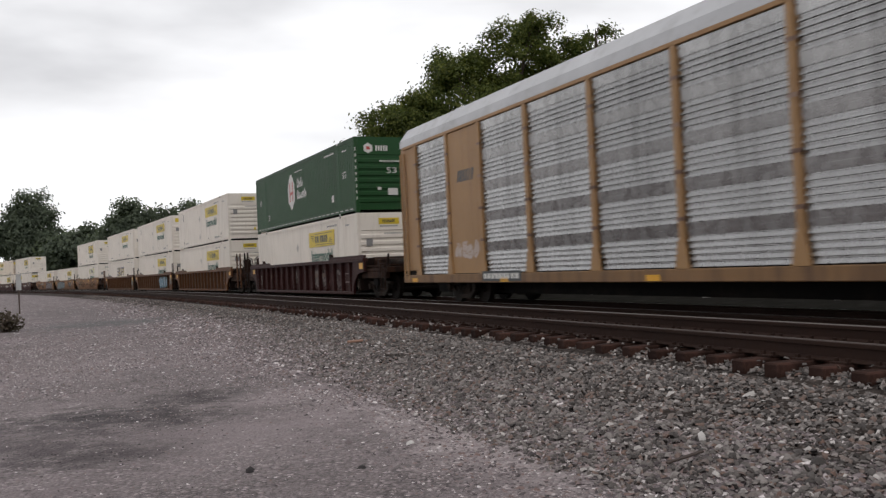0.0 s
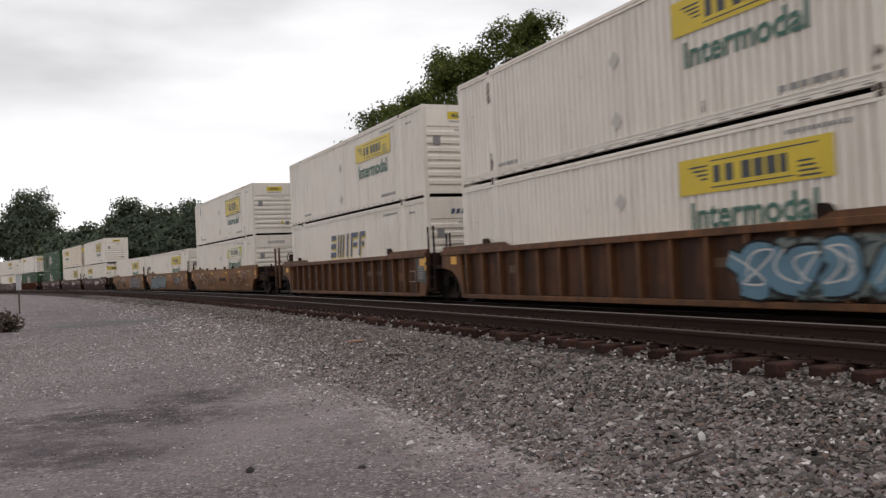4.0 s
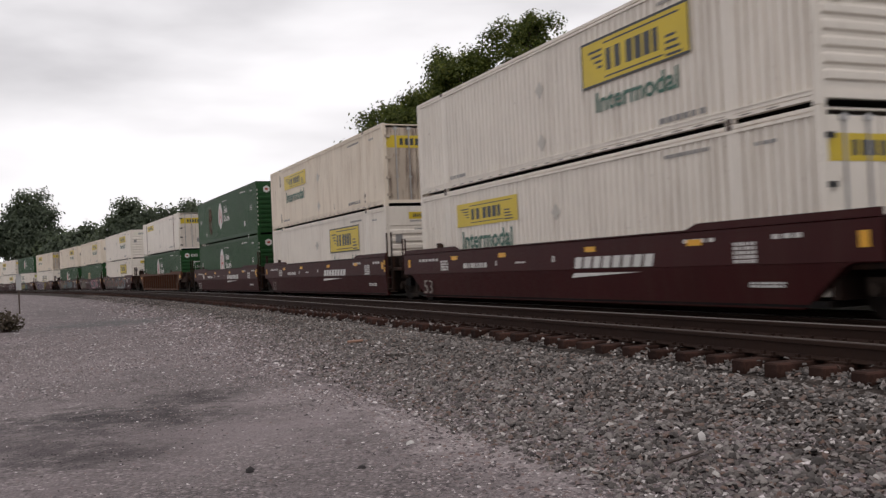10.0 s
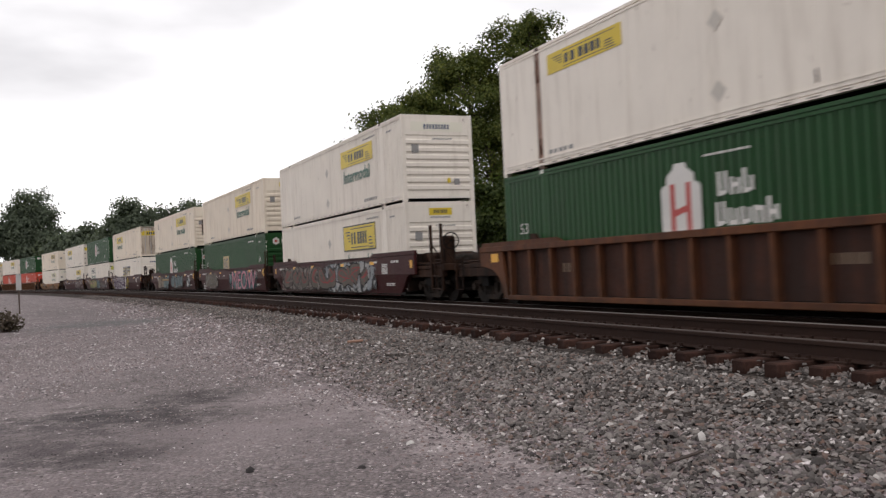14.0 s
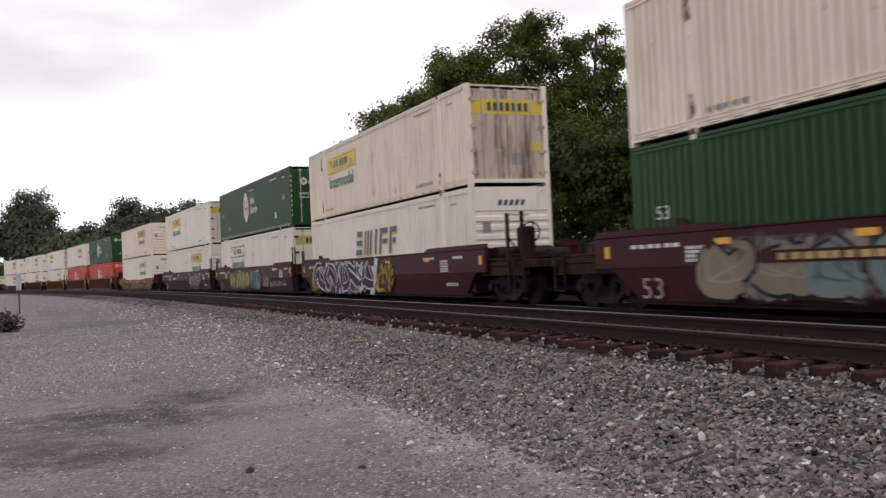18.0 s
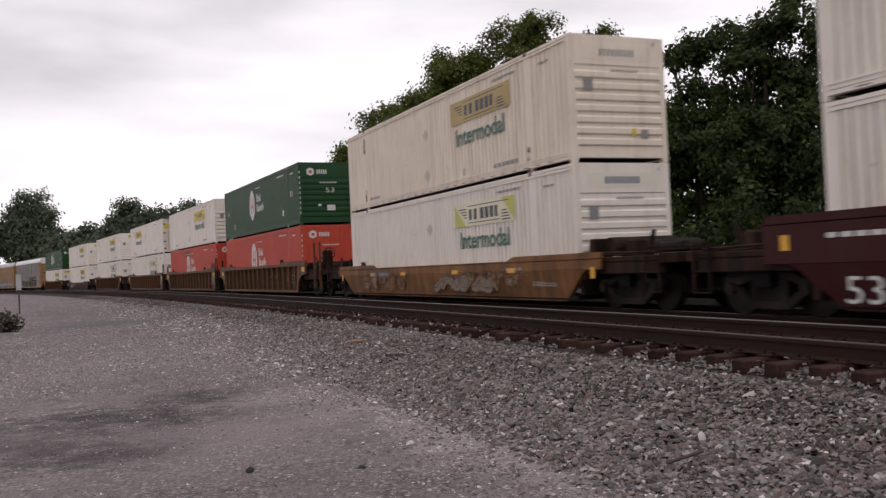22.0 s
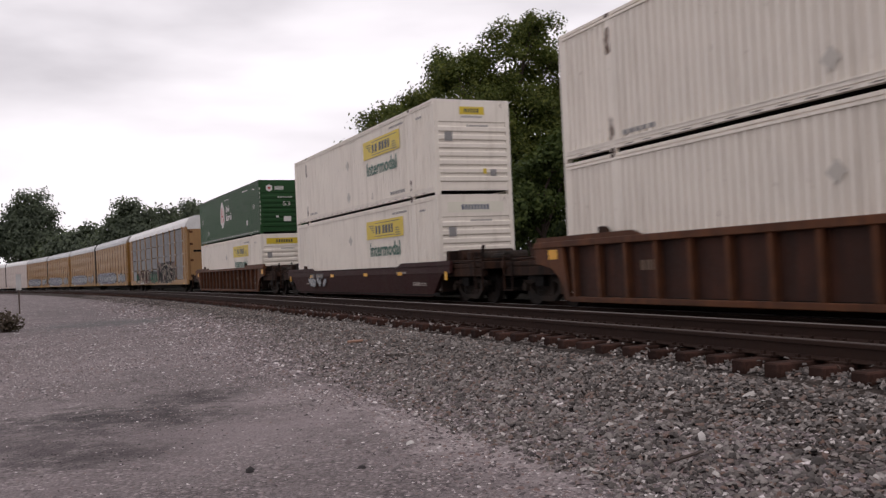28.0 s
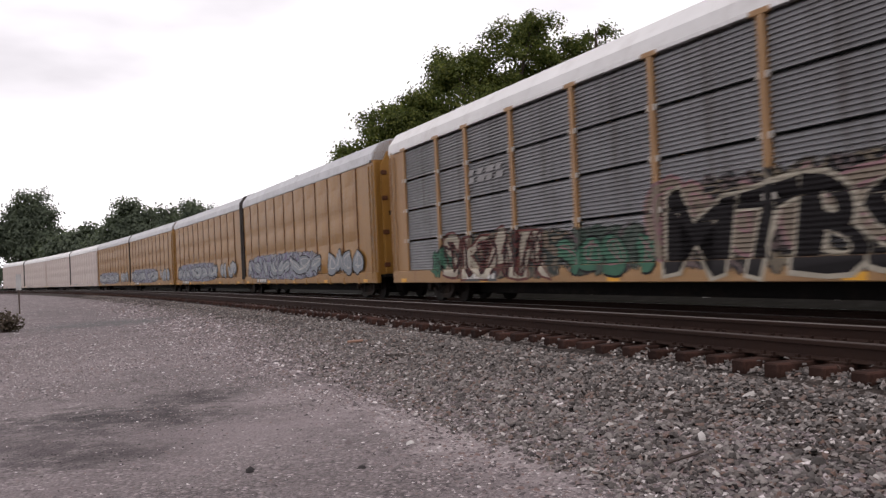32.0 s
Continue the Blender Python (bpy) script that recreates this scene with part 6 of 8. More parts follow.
def auto_carrier(label, half, posts, rows, panel, post_mat, roof_mat, style, truck_x, lead="door", trail="door", low=0.60):
    car = new("auto_carrier")
    tagged(car, label, "railway car", group="auto carriers of the train")
    eave, W = 4.95, 1.50
    zb = 0.86 if style == "tan" else 1.0      # foot of the panels
    xs = list(posts)
    for o in (-1, 1):
        part("side_sill", shared(("ac_sill", o, half, zb), lambda: Shape().box(-half, half, *sorted((o * 1.36, o * (W + 0.01))), low, zb - 0.02, 0.015)), RACK_SILL if style == "tan" else post_mat, car)
        part("eave_rail", shared(("ac_eave", o, half), lambda: Shape().box(-half + 0.3, half - 0.3, *sorted((o * 1.38, o * (W + 0.005))), eave - 0.09, eave, 0.01)), post_mat if style == "tan" else roof_mat, car)
        for i in range(len(xs) - 1):
            g = 0.10 if style != "emboss" else 0.02
            a, b = round(xs[i] + g, 3), round(xs[i + 1] - g, 3)
            w = round(b - a, 3)
            pm = panel
            if style == "tan" and i in (1, len(xs) - 3):
                part("door_panel", shared(("flat_panel", w, o), lambda: Shape().box(0, w, *sorted((o * 1.40, o * 1.46)), zb, eave - 0.1)), post_mat, car, "tan flat panel with a worn company mark", Matrix.Translation((a, 0, 0)))
                continue
            for r in range(rows):
                z0 = zb + (eave - 0.1 - zb) * r / rows
                z1 = zb + (eave - 0.1 - zb) * (r + 1) / rows - (0.05 if rows > 1 else 0)
                if style == "emboss":
                    me = shared(("emboss", w, o, r, rows), lambda: emboss_panel(w, z0, z1, o, r))
                else:
                    me = shared(("slat", w, o, r, rows, zb), lambda: slat_panel(0, w, z0, z1, o * 1.455, o, 11 if rows > 1 else 35, 0 if rows > 1 else 7))
                part("side_panel", me, pm, car, m=Matrix.Translation((a, 0, 0)))
        for x in xs:
            p = part("side_post", shared(("ac_post", o, style), lambda: Shape().box(*((-0.08, 0.08) if style != "emboss" else (-0.022, 0.022)), *sorted((o * 1.36, o * (W + 0.005 if style != "emboss" else 1.485))), 0.97, eave - 0.02, 0.012)), post_mat if style != "emboss" else RUSTBROWN if panel is RACK_YELLOW else panel, car, m=Matrix.Translation((x, 0, 0)))
            if style == "tan":
                part("post_foot", shared(("post_foot", o), lambda: Shape().prism_y([(-0.20, 0.84), (0.20, 0.84), (0.09, 1.35), (-0.09, 1.35)], *sorted((o * 1.47, o * (W + 0.012))))), post_mat, p)
                for z0 in (1.7, 2.55, 3.4, 4.25):
                    part("bolt_plate", shared(("rust_plate", o, z0), lambda: Shape().box(-0.10, 0.10, *sorted((o * 1.47, o * (W + 0.009))), z0, z0 + 0.07)), RUSTY, p)
            if style == "grey":
                for r in range(1, rows):
                    z0 = 1.0 + (eave - 1.1) * r / rows
                    part("bolt_plate", shared(("bolt_plate", o, r), lambda: Shape().box(-0.135, -0.08, *sorted((o * 1.45, o * (W + 0.008))), z0 - 0.07, z0 + 0.04).box(0.08, 0.135, *sorted((o * 1.45, o * (W + 0.008))), z0 - 0.07, z0 + 0.04)), INK_PALE, p)
                part("bracket", shared(("ac_bracket", o), lambda: Shape().box(-0.24, 0.24, *sorted((o * 1.45, o * (W + 0.012))), eave - 0.12, eave - 0.02, 0.01)), post_mat, p)
        # end enclosure beside the doors
        for sx in (-1, 1):
            a0, b0 = (xs[-1], half - 0.02) if sx > 0 else (-half + 0.02, xs[0])
            part("end_side", Shape().box(a0, b0, *sorted((o * 1.34, o * 1.45)), 0.98, eave - 0.05, 0.02), post_mat, car)
    prof = [(-W, eave), (-W + 0.03, eave + 0.24), (-1.20, eave + 0.60), (-0.78, eave + 0.74), (0, eave + 0.80), (0.78, eave + 0.74), (1.20, eave + 0.60), (W - 0.03, eave + 0.24), (W, eave)]
    part("roof", Shape().prism_x(prof[::-1], -half + 0.08, half - 0.08), roof_mat, car)
    rs = Shape()
    n = int(half * 2 / 1.25)
    for i in range(1, n):
        x = -half + 0.1 + i * (2 * half - 0.2) / n
        pr = [(y * 1.0, z + 0.008) for y, z in prof]
        rs.prism_x([(y, z - 0.03) for y, z in prof][0:1] + pr[1:8][::1] + [(W, eave - 0.03)], x - 0.02, x + 0.02)
    tagged(part("roof_seam", rs, roof_mat, car), kind="stuff")
    box_part("deck", (-half + 0.1, half - 0.1, -1.36, 1.36, 0.82, 0.98), UNDER, car)
    box_part("centre_sill", (-half + 0.3, half - 0.3, -0.42, 0.42, 0.26, 0.85), UNDER, car)
    for x in np.arange(-half + 3.5, half - 3.0, 2.6):
        box_part("cross_bearer", (-0.10, 0.10, -1.36, 1.36, 0.60, 0.85), UNDER, car).matrix_basis = Matrix.Translation((float(x), 0, 0))
    for sx, kind in ((1, lead), (-1, trail)):
        part("end_wall", Shape().prism_x(([(-W + 0.08, 0.9), (W - 0.08, 0.9)] + [(y * 0.97, z - 0.03) for y, z in prof[::-1]]), *sorted((sx * (half - 0.2), sx * (half - 0.08)))), post_mat if style != "emboss" else panel, car)
        if style == "grey":
            gable = [(-1.34, 4.68), (1.34, 4.68)] + [(y * 0.975, z - 0.012) for y, z in prof[::-1] if z > 4.7]
            part("gable", shared(("gable", sx, half), lambda: Shape().prism_x(gable, *sorted((sx * (half - 0.09), sx * (half + 0.128))))), ROOF_WHITE, car, "white upper end panel")
        if kind == "plain":
            # dark bellows between the two units
            part("bellows", Shape().prism_x([(-W - 0.02, 0.85), (W + 0.02, 0.85)] + [(y * 1.015, z + 0.03) for y, z in prof[::-1]], *sorted((sx * (half - 0.30), sx * (half + 0.03)))), BELLOWS, car, "dark rubber bellows")
        if kind == "door":
            for o in (-1, 1):
                d = part("end_door", shared(("ac_door", o, half, sx), lambda: Shape().prism_x([(o * a, z) for a, z in ([(0.02, 0.95), (1.18, 0.95), (1.24, 4.7), (0.95, 5.25), (0.02, 5.3)] if o * sx > 0 else [(0.02, 5.3), (0.95, 5.25), (1.24, 4.7), (1.18, 0.95), (0.02, 0.95)])], *sorted((sx * half, sx * (half + 0.12))))), post_mat, car, "tan end door")
                part("door_slot", shared(("ac_slot", o, half, sx), lambda: Shape().box(*sorted((sx * (half + 0.117), sx * (half + 0.125))), *sorted((o * 0.28, o * 1.0)), 2.98, 3.13)), UNDER, d)
                for hz in (1.15, 2.3, 3.5, 4.4):
                    part("hinge", shared(("ac_hinge", o, half, sx, hz), lambda: Shape().box(*sorted((sx * (half + 0.05), sx * (half + 0.15))), *sorted((o * 1.02, o * 1.24)), hz, hz + 0.16, 0.02)), RUSTBROWN, d)
            part("lock_bar", Shape().box(*sorted((sx * (half + 0.12), sx * (half + 0.17))), -0.05, 0.05, 1.1, 4.4).box(*sorted((sx * (half + 0.12), sx * (half + 0.2))), -0.1, 0.1, 3.6, 4.2, 0.03).box(*sorted((sx * (half + 0.12), sx * (half + 0.2))), -0.1, 0.1, 1.9, 2.4, 0.03), RUSTBROWN, car)
            ladder(car, sx * (half - 0.28), -1.50, 0.7, eave - 0.2, 0.34, post_mat, 12)
            box_part("end_platform", (*sorted((sx * (half - 0.05), sx * (half + 0.30))), -1.3, 1.3, 0.80, 0.90), UNDER, car)
            coupler(car, sx * (half + 0.72), sx)
    for x in truck_x:
        truck(car, x)
    if style == "emboss":
        for x in xs:
            part("sill_bracket", shared("sill_bracket", lambda: Shape().box(-0.09, 0.09, -1.53, -1.40, 0.56, 0.84, 0.02)), post_mat, car, m=Matrix.Translation((x, 0, 0)))
    y = -W - 0.012
    for x in np.linspace(-half + 1.0, half - 1.2, 5):
        box_part("reflector", (-0.22, 0.22, y - 0.004, y, low + 0.02, low + 0.14), REFLECT, car).matrix_basis = Matrix.Translation((float(x), 0, 0))
    box_part("number_panel", (-7.6, -5.4, y - 0.004, y, low + 0.04, low + 0.30), INK, car, "black number panel")
    strokes(car, "stencil", STENCIL, y - 0.004, -7.5, low + 0.08, 2.0, 0.18, 1, 9, 5)
    return car


def emboss_panel(w, z0, z1, o, r):
    """A thin sheet, slightly pillowed and dented between its posts."""
    nx, nz = 4, 20
    s = Shape()
    vs = []
    for k in range(nz + 1):
        for i in range(nx + 1):
            u, v = i / nx, k / nz
            d = 0.040 * math.sin(math.pi * u) * abs(math.sin(v * 11.0)) + 0.03 * noise.noise(Vector((u * 2.1 + w * 3, v * 5.0, r * 7.0))) * math.sin(math.pi * u)
            vs.append((u * w, o * (1.455 + d), z0 + v * (z1 - z0)))
    fs = []
    for k in range(nz):
        for i in range(nx):
            q = (k * (nx + 1) + i, k * (nx + 1) + i + 1, (k + 1) * (nx + 1) + i + 1, (k + 1) * (nx + 1) + i)
            fs.append(q if o < 0 else q[::-1])
    n = len(vs)
    vs += [(0, o * 1.40, z0), (w, o * 1.40, z0), (w, o * 1.40, z1), (0, o * 1.40, z1)]
    fs.append((n, n + 3, n + 2, n + 1) if o < 0 else (n, n + 1, n + 2, n + 3))
    return s.add(vs, fs)


# ================= trees =================
def leaf_mesh(name, lobes, count, size, seed, squash=1.0, shell=0.55):
    """Leaves in small sprays round limb ends, inside uneven lobes (x, y, z, r)."""
    r = np.random.RandomState(seed)
    lob = np.array(lobes, float)
    vol = lob[:, 3] ** 2
    which = r.choice(len(lob), count, p=vol / vol.sum())
    # sprays: leaves gather round twig ends
    per = 14
    ns = max(1, count // per)
    # clumps of sprays on the lobes' outside, with gaps between them
    nc = max(14, ns // (16 if size < 0.2 else 11 if size < 0.4 else 4))
    cw = r.choice(len(lob), nc, p=vol / vol.sum())
    d = r.normal(size=(nc, 3))
    d /= np.linalg.norm(d, axis=1)[:, None]
    bumps = 1 + 0.22 * np.sin(d[:, 0] * 5.1 + cw) * np.cos(d[:, 2] * 6.3 + cw * 2.0) + 0.16 * np.sin(d[:, 1] * 11.0 + d[:, 2] * 9.0 + cw)
    rad = lob[cw, 3] * bumps * (shell + (1 - shell) * r.rand(nc) ** 0.6)
    ccen = lob[cw, :3] + d * rad[:, None] * np.array([1, 1, squash])
    crad = lob[cw, 3] * (0.22 if size < 0.2 else 0.27 if size < 0.4 else 0.36) + size * 0.8
    pick = r.randint(0, nc, ns)
    e = r.normal(size=(ns, 3))
    e /= np.linalg.norm(e, axis=1)[:, None]
    e[:, 2] = np.abs(e[:, 2]) * 0.9 - 0.25
    cen = ccen[pick] + e * crad[pick][:, None] * (0.45 + 0.75 * r.rand(ns))[:, None]
    c = np.repeat(cen, per, 0) + r.normal(size=(ns * per, 3)) * (size * 1.2 if size < 0.2 else size * 0.9)
    n = len(c)
    # leaves lie like shingles on their clump, tilted at random
    nrm = np.repeat(e * 0.9 + d[pick] * 0.5 + np.array([0, 0, 0.45]), per, 0) + r.normal(size=(n, 3)) * 0.50
    nrm /= np.linalg.norm(nrm, axis=1)[:, None]
    a = np.cross(nrm, r.normal(size=(n, 3)))
    a /= np.linalg.norm(a, axis=1)[:, None]
    b = np.cross(nrm, a)
    sz = size * r.uniform(0.6, 1.2, n)[:, None]
    q = np.stack([c - a * sz * 0.6, c + b * sz * 0.36, c + a * sz * 0.6, c - b * sz * 0.36], 1)
    me = bpy.data.meshes.new(name)
    me.vertices.add(n * 4)
    me.vertices.foreach_set("co", q.reshape(-1))
    me.loops.add(n * 4)
    me.polygons.add(n)
    me.loops.foreach_set("vertex_index", np.arange(n * 4, dtype=np.int32))
    me.polygons.foreach_set("loop_start", np.arange(0, n * 4, 4, dtype=np.int32))
    me.update(calc_edges=True)
    return me


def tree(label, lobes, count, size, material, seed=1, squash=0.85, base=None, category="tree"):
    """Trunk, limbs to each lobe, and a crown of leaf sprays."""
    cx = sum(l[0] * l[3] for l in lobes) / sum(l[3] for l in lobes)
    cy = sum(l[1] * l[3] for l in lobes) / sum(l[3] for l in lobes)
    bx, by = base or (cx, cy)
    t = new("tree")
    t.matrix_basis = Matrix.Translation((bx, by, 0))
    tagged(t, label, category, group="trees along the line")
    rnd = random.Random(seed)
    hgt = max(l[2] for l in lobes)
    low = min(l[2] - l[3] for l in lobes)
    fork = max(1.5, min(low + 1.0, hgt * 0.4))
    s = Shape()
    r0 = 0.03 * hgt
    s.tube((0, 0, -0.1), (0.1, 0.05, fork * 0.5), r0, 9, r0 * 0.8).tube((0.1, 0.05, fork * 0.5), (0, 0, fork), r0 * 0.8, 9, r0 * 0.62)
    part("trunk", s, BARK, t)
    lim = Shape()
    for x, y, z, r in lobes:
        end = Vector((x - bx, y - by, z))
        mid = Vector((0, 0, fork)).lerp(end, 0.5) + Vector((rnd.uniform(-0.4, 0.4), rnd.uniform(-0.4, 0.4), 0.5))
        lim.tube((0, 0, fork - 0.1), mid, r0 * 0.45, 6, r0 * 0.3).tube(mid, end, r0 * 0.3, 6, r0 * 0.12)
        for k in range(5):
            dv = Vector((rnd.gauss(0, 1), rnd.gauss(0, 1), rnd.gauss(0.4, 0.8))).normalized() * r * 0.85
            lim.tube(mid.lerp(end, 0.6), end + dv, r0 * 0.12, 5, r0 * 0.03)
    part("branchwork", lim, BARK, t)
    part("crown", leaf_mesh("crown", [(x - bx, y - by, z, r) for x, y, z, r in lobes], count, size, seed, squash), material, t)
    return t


def conifer(label, x, y, h, r, count, seed):
    t = new("conifer")
    t.matrix_basis = Matrix.Translation((x, y, 0))
    tagged(t, label, "tree", group="trees along the line")
    part("trunk", Shape().tube((0, 0, -0.1), (0, 0, h * 0.95), 0.25, 8, 0.03), BARK, t)
    lobes = [(0, 0, h * (0.12 + 0.86 * k / 9), max(0.25, r * (1 - k / 9.6))) for k in range(10)]
    part("crown", leaf_mesh("crown", lobes, count, 0.45, seed, 0.5, 0.3), NEEDLE, t)
    return t


# ================= the place =================
LEAF2 = leaf_material("light_leaves", (0.045, 0.068, 0.020), (0.070, 0.098, 0.028), (0.115, 0.14, 0.040))
# the hill's woodland colour is greyed and blued to stand for haze
HILL = surface("hazy_wooded_hill", (0.100, 0.120, 0.118), 0.95, vary=0.25, grain=0.22, bump=0.0, spec=0.1)
# verge colour is near black: shade beside and under the train is put in
VERGE = surface("shaded_weedy_verge", (0.011, 0.010, 0.008), 0.95, vary=0.4, grain=5, bump=0.4, stain=(0.030, 0.028, 0.025), stain_amount=0.8, spec=0.04)
BRUSH = leaf_material("verge_weeds", (0.020, 0.030, 0.009), (0.035, 0.048, 0.014), (0.07, 0.07, 0.03))

near_track = track("near_track", NEAR_C, RAIL_NEAR, True)
far_track = track("far_track", 0.0, RAIL_FAR, False)
ballast_stones()
WOOD = surface("splintered_wood", (0.30, 0.17, 0.12), 0.8, vary=0.25, bump=0.3)
DRY_WOOD = surface("dry_stick", (0.055, 0.038, 0.032), 0.9, vary=0.3, bump=0.4)
stick("wood_chip", -1.65, 16.3, 0.21, 0.30, 0.075, 25, WOOD, "pale orange splinter of wood on the ballast shoulder")
stick("stick", 1.56, 6.12, 0.14, 0.42, 0.028, 36, DRY_WOOD, "thin dry stick lying on the ballast stones")

# inner edge overlaps the ballast shoulder as a dark strip for the train's shade
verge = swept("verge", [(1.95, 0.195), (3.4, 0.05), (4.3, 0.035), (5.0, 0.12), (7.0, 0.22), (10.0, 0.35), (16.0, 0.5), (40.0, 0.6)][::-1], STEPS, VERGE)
tagged(verge, "weedy dirt verge beyond the railway tracks, coloured dark for the train's shade", "verge", kind="structure")


def verge_weeds():
    r = np.random.RandomState(4)
    n = 1300
    s = r.uniform(-150, 15, n)
    lat = 6.8 + r.rand(n) ** 1.3 * 13
    x, y, _ = at(s, lat)
    lobes = [(float(a), float(b), 0.30, float(c)) for a, b, c in zip(x, y, r.uniform(0.15, 0.5, n))]
    tagged(part("verge_weeds", leaf_mesh("weeds", lobes, 30000, 0.16, 9, 0.9, 0.2), BRUSH, None), "green and straw-coloured weeds along the far verge", "weeds", kind="stuff")


verge_weeds()


def pale_rocks():
    r = random.Random(8)
    for s, lat, d in ((-13.2, 6.2, 0.55), (-14.6, 6.6, 0.30), (-17.5, 6.4, 0.34), (-19.8, 6.9, 0.5), (-22.5, 6.3, 0.3), (-25.5, 6.6, 0.45), (-29, 6.5, 0.35), (-34, 6.8, 0.5)):
        x, y, _ = at(s, lat)
        bm = bmesh.new()
        bmesh.ops.create_icosphere(bm, subdivisions=2, radius=d / 2)
        for v in bm.verts:
            v.co *= 1 + 0.28 * noise.noise(v.co * (3 / d) + Vector((s, lat, 0)))
            v.co.z *= 0.62
        me = bpy.data.meshes.new("boulder")
        bm.to_mesh(me)
        bm.free()
        ob = part("boulder", me, ROCK, None, m=Matrix.Translation((x, y, 0.12 + 0.22 * d)))
        tagged(ob, "pale grey rough boulder on the weedy verge", "rock", group="rocks on the verge")


ROCK = surface("pale_rock", (0.30, 0.29, 0.27), 0.9, vary=0.25, grain=12, bump=0.5, stain=(0.14, 0.13, 0.11), stain_amount=0.6)
pale_rocks()

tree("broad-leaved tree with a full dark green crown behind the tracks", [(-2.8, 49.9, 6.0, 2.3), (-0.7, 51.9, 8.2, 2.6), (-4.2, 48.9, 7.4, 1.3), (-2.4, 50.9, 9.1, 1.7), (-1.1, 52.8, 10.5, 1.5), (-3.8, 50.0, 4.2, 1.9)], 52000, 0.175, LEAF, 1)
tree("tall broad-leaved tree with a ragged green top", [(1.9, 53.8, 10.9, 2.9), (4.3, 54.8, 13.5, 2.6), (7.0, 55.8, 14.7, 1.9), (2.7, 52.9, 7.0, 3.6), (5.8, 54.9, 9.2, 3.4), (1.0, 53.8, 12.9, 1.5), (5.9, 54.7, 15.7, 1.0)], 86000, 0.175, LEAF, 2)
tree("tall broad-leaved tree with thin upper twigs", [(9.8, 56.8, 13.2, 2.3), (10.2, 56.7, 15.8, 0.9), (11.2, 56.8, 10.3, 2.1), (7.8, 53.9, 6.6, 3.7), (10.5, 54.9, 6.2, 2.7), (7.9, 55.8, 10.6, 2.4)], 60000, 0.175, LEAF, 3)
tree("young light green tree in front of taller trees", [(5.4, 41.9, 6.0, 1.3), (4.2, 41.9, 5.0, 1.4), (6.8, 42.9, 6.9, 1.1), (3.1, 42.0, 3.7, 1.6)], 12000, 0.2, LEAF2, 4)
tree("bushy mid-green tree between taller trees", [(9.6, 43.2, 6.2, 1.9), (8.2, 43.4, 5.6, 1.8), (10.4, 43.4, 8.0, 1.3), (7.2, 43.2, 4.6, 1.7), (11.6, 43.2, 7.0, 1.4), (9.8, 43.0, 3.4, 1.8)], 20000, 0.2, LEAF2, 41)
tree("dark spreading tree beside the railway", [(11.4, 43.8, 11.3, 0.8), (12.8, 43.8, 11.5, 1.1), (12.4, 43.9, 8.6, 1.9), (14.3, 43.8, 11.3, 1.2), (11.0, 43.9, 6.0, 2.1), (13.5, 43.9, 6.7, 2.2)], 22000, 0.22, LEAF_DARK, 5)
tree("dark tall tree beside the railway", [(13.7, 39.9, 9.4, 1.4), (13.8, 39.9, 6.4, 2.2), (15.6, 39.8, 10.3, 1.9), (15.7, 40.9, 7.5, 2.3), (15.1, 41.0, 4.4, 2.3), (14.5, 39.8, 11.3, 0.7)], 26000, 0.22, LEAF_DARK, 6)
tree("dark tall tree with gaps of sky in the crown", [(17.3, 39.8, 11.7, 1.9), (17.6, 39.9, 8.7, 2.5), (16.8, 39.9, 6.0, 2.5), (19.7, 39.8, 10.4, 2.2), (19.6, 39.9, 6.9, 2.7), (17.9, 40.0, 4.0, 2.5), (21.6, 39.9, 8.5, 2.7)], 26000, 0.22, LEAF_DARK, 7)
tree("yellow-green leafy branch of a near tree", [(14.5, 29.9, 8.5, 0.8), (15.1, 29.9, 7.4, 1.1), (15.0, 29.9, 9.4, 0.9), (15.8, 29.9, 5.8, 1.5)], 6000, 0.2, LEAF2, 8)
tree("distant dark tree with a broken crown", [(-106.5, 234.7, 21.9, 3.8), (-109.1, 234.7, 18.4, 3.5), (-103.2, 234.7, 18.9, 3.2), (-107.1, 234.8, 13.9, 5.9), (-111.6, 234.8, 12.6, 5.0), (-102.1, 234.8, 12.2, 4.1), (-118.8, 234.8, 14.4, 6.6)], 30000, 0.7, LEAF_HAZE, 9)
tree("distant low green trees beyond the curve", [(-77.9, 189.9, 8.8, 3.1), (-73.6, 189.8, 11.5, 2.0), (-74.9, 189.9, 8.6, 3.5), (-70.8, 189.9, 7.9, 3.3), (-80.3, 189.9, 6.5, 3.3)], 12000, 0.7, LEAF_HAZE, 10)
tree("distant leafy trees along the curve", [(-48.2, 139.8, 11.8, 1.9), (-49.4, 139.9, 9.5, 2.4), (-45.4, 139.9, 10.2, 2.4), (-47.3, 139.9, 7.3, 3.7), (-42.4, 139.8, 11.0, 1.7), (-43.4, 139.9, 7.5, 3.5), (-50.8, 139.9, 6.6, 3.0)], 26000, 0.45, LEAF_HAZE, 11)
tree("distant leafy trees beyond the curve", [(-36.8, 134.8, 11.5, 1.4), (-38.0, 134.9, 9.2, 2.2), (-35.0, 134.9, 9.5, 2.0), (-36.8, 134.9, 6.7, 3.2), (-33.4, 134.9, 6.9, 2.9), (-31.4, 135.0, 5.1, 2.7), (-39.8, 134.9, 6.0, 3.0), (-30.3, 135.0, 3.0, 2.5)], 26000, 0.45, LEAF_HAZE, 12)
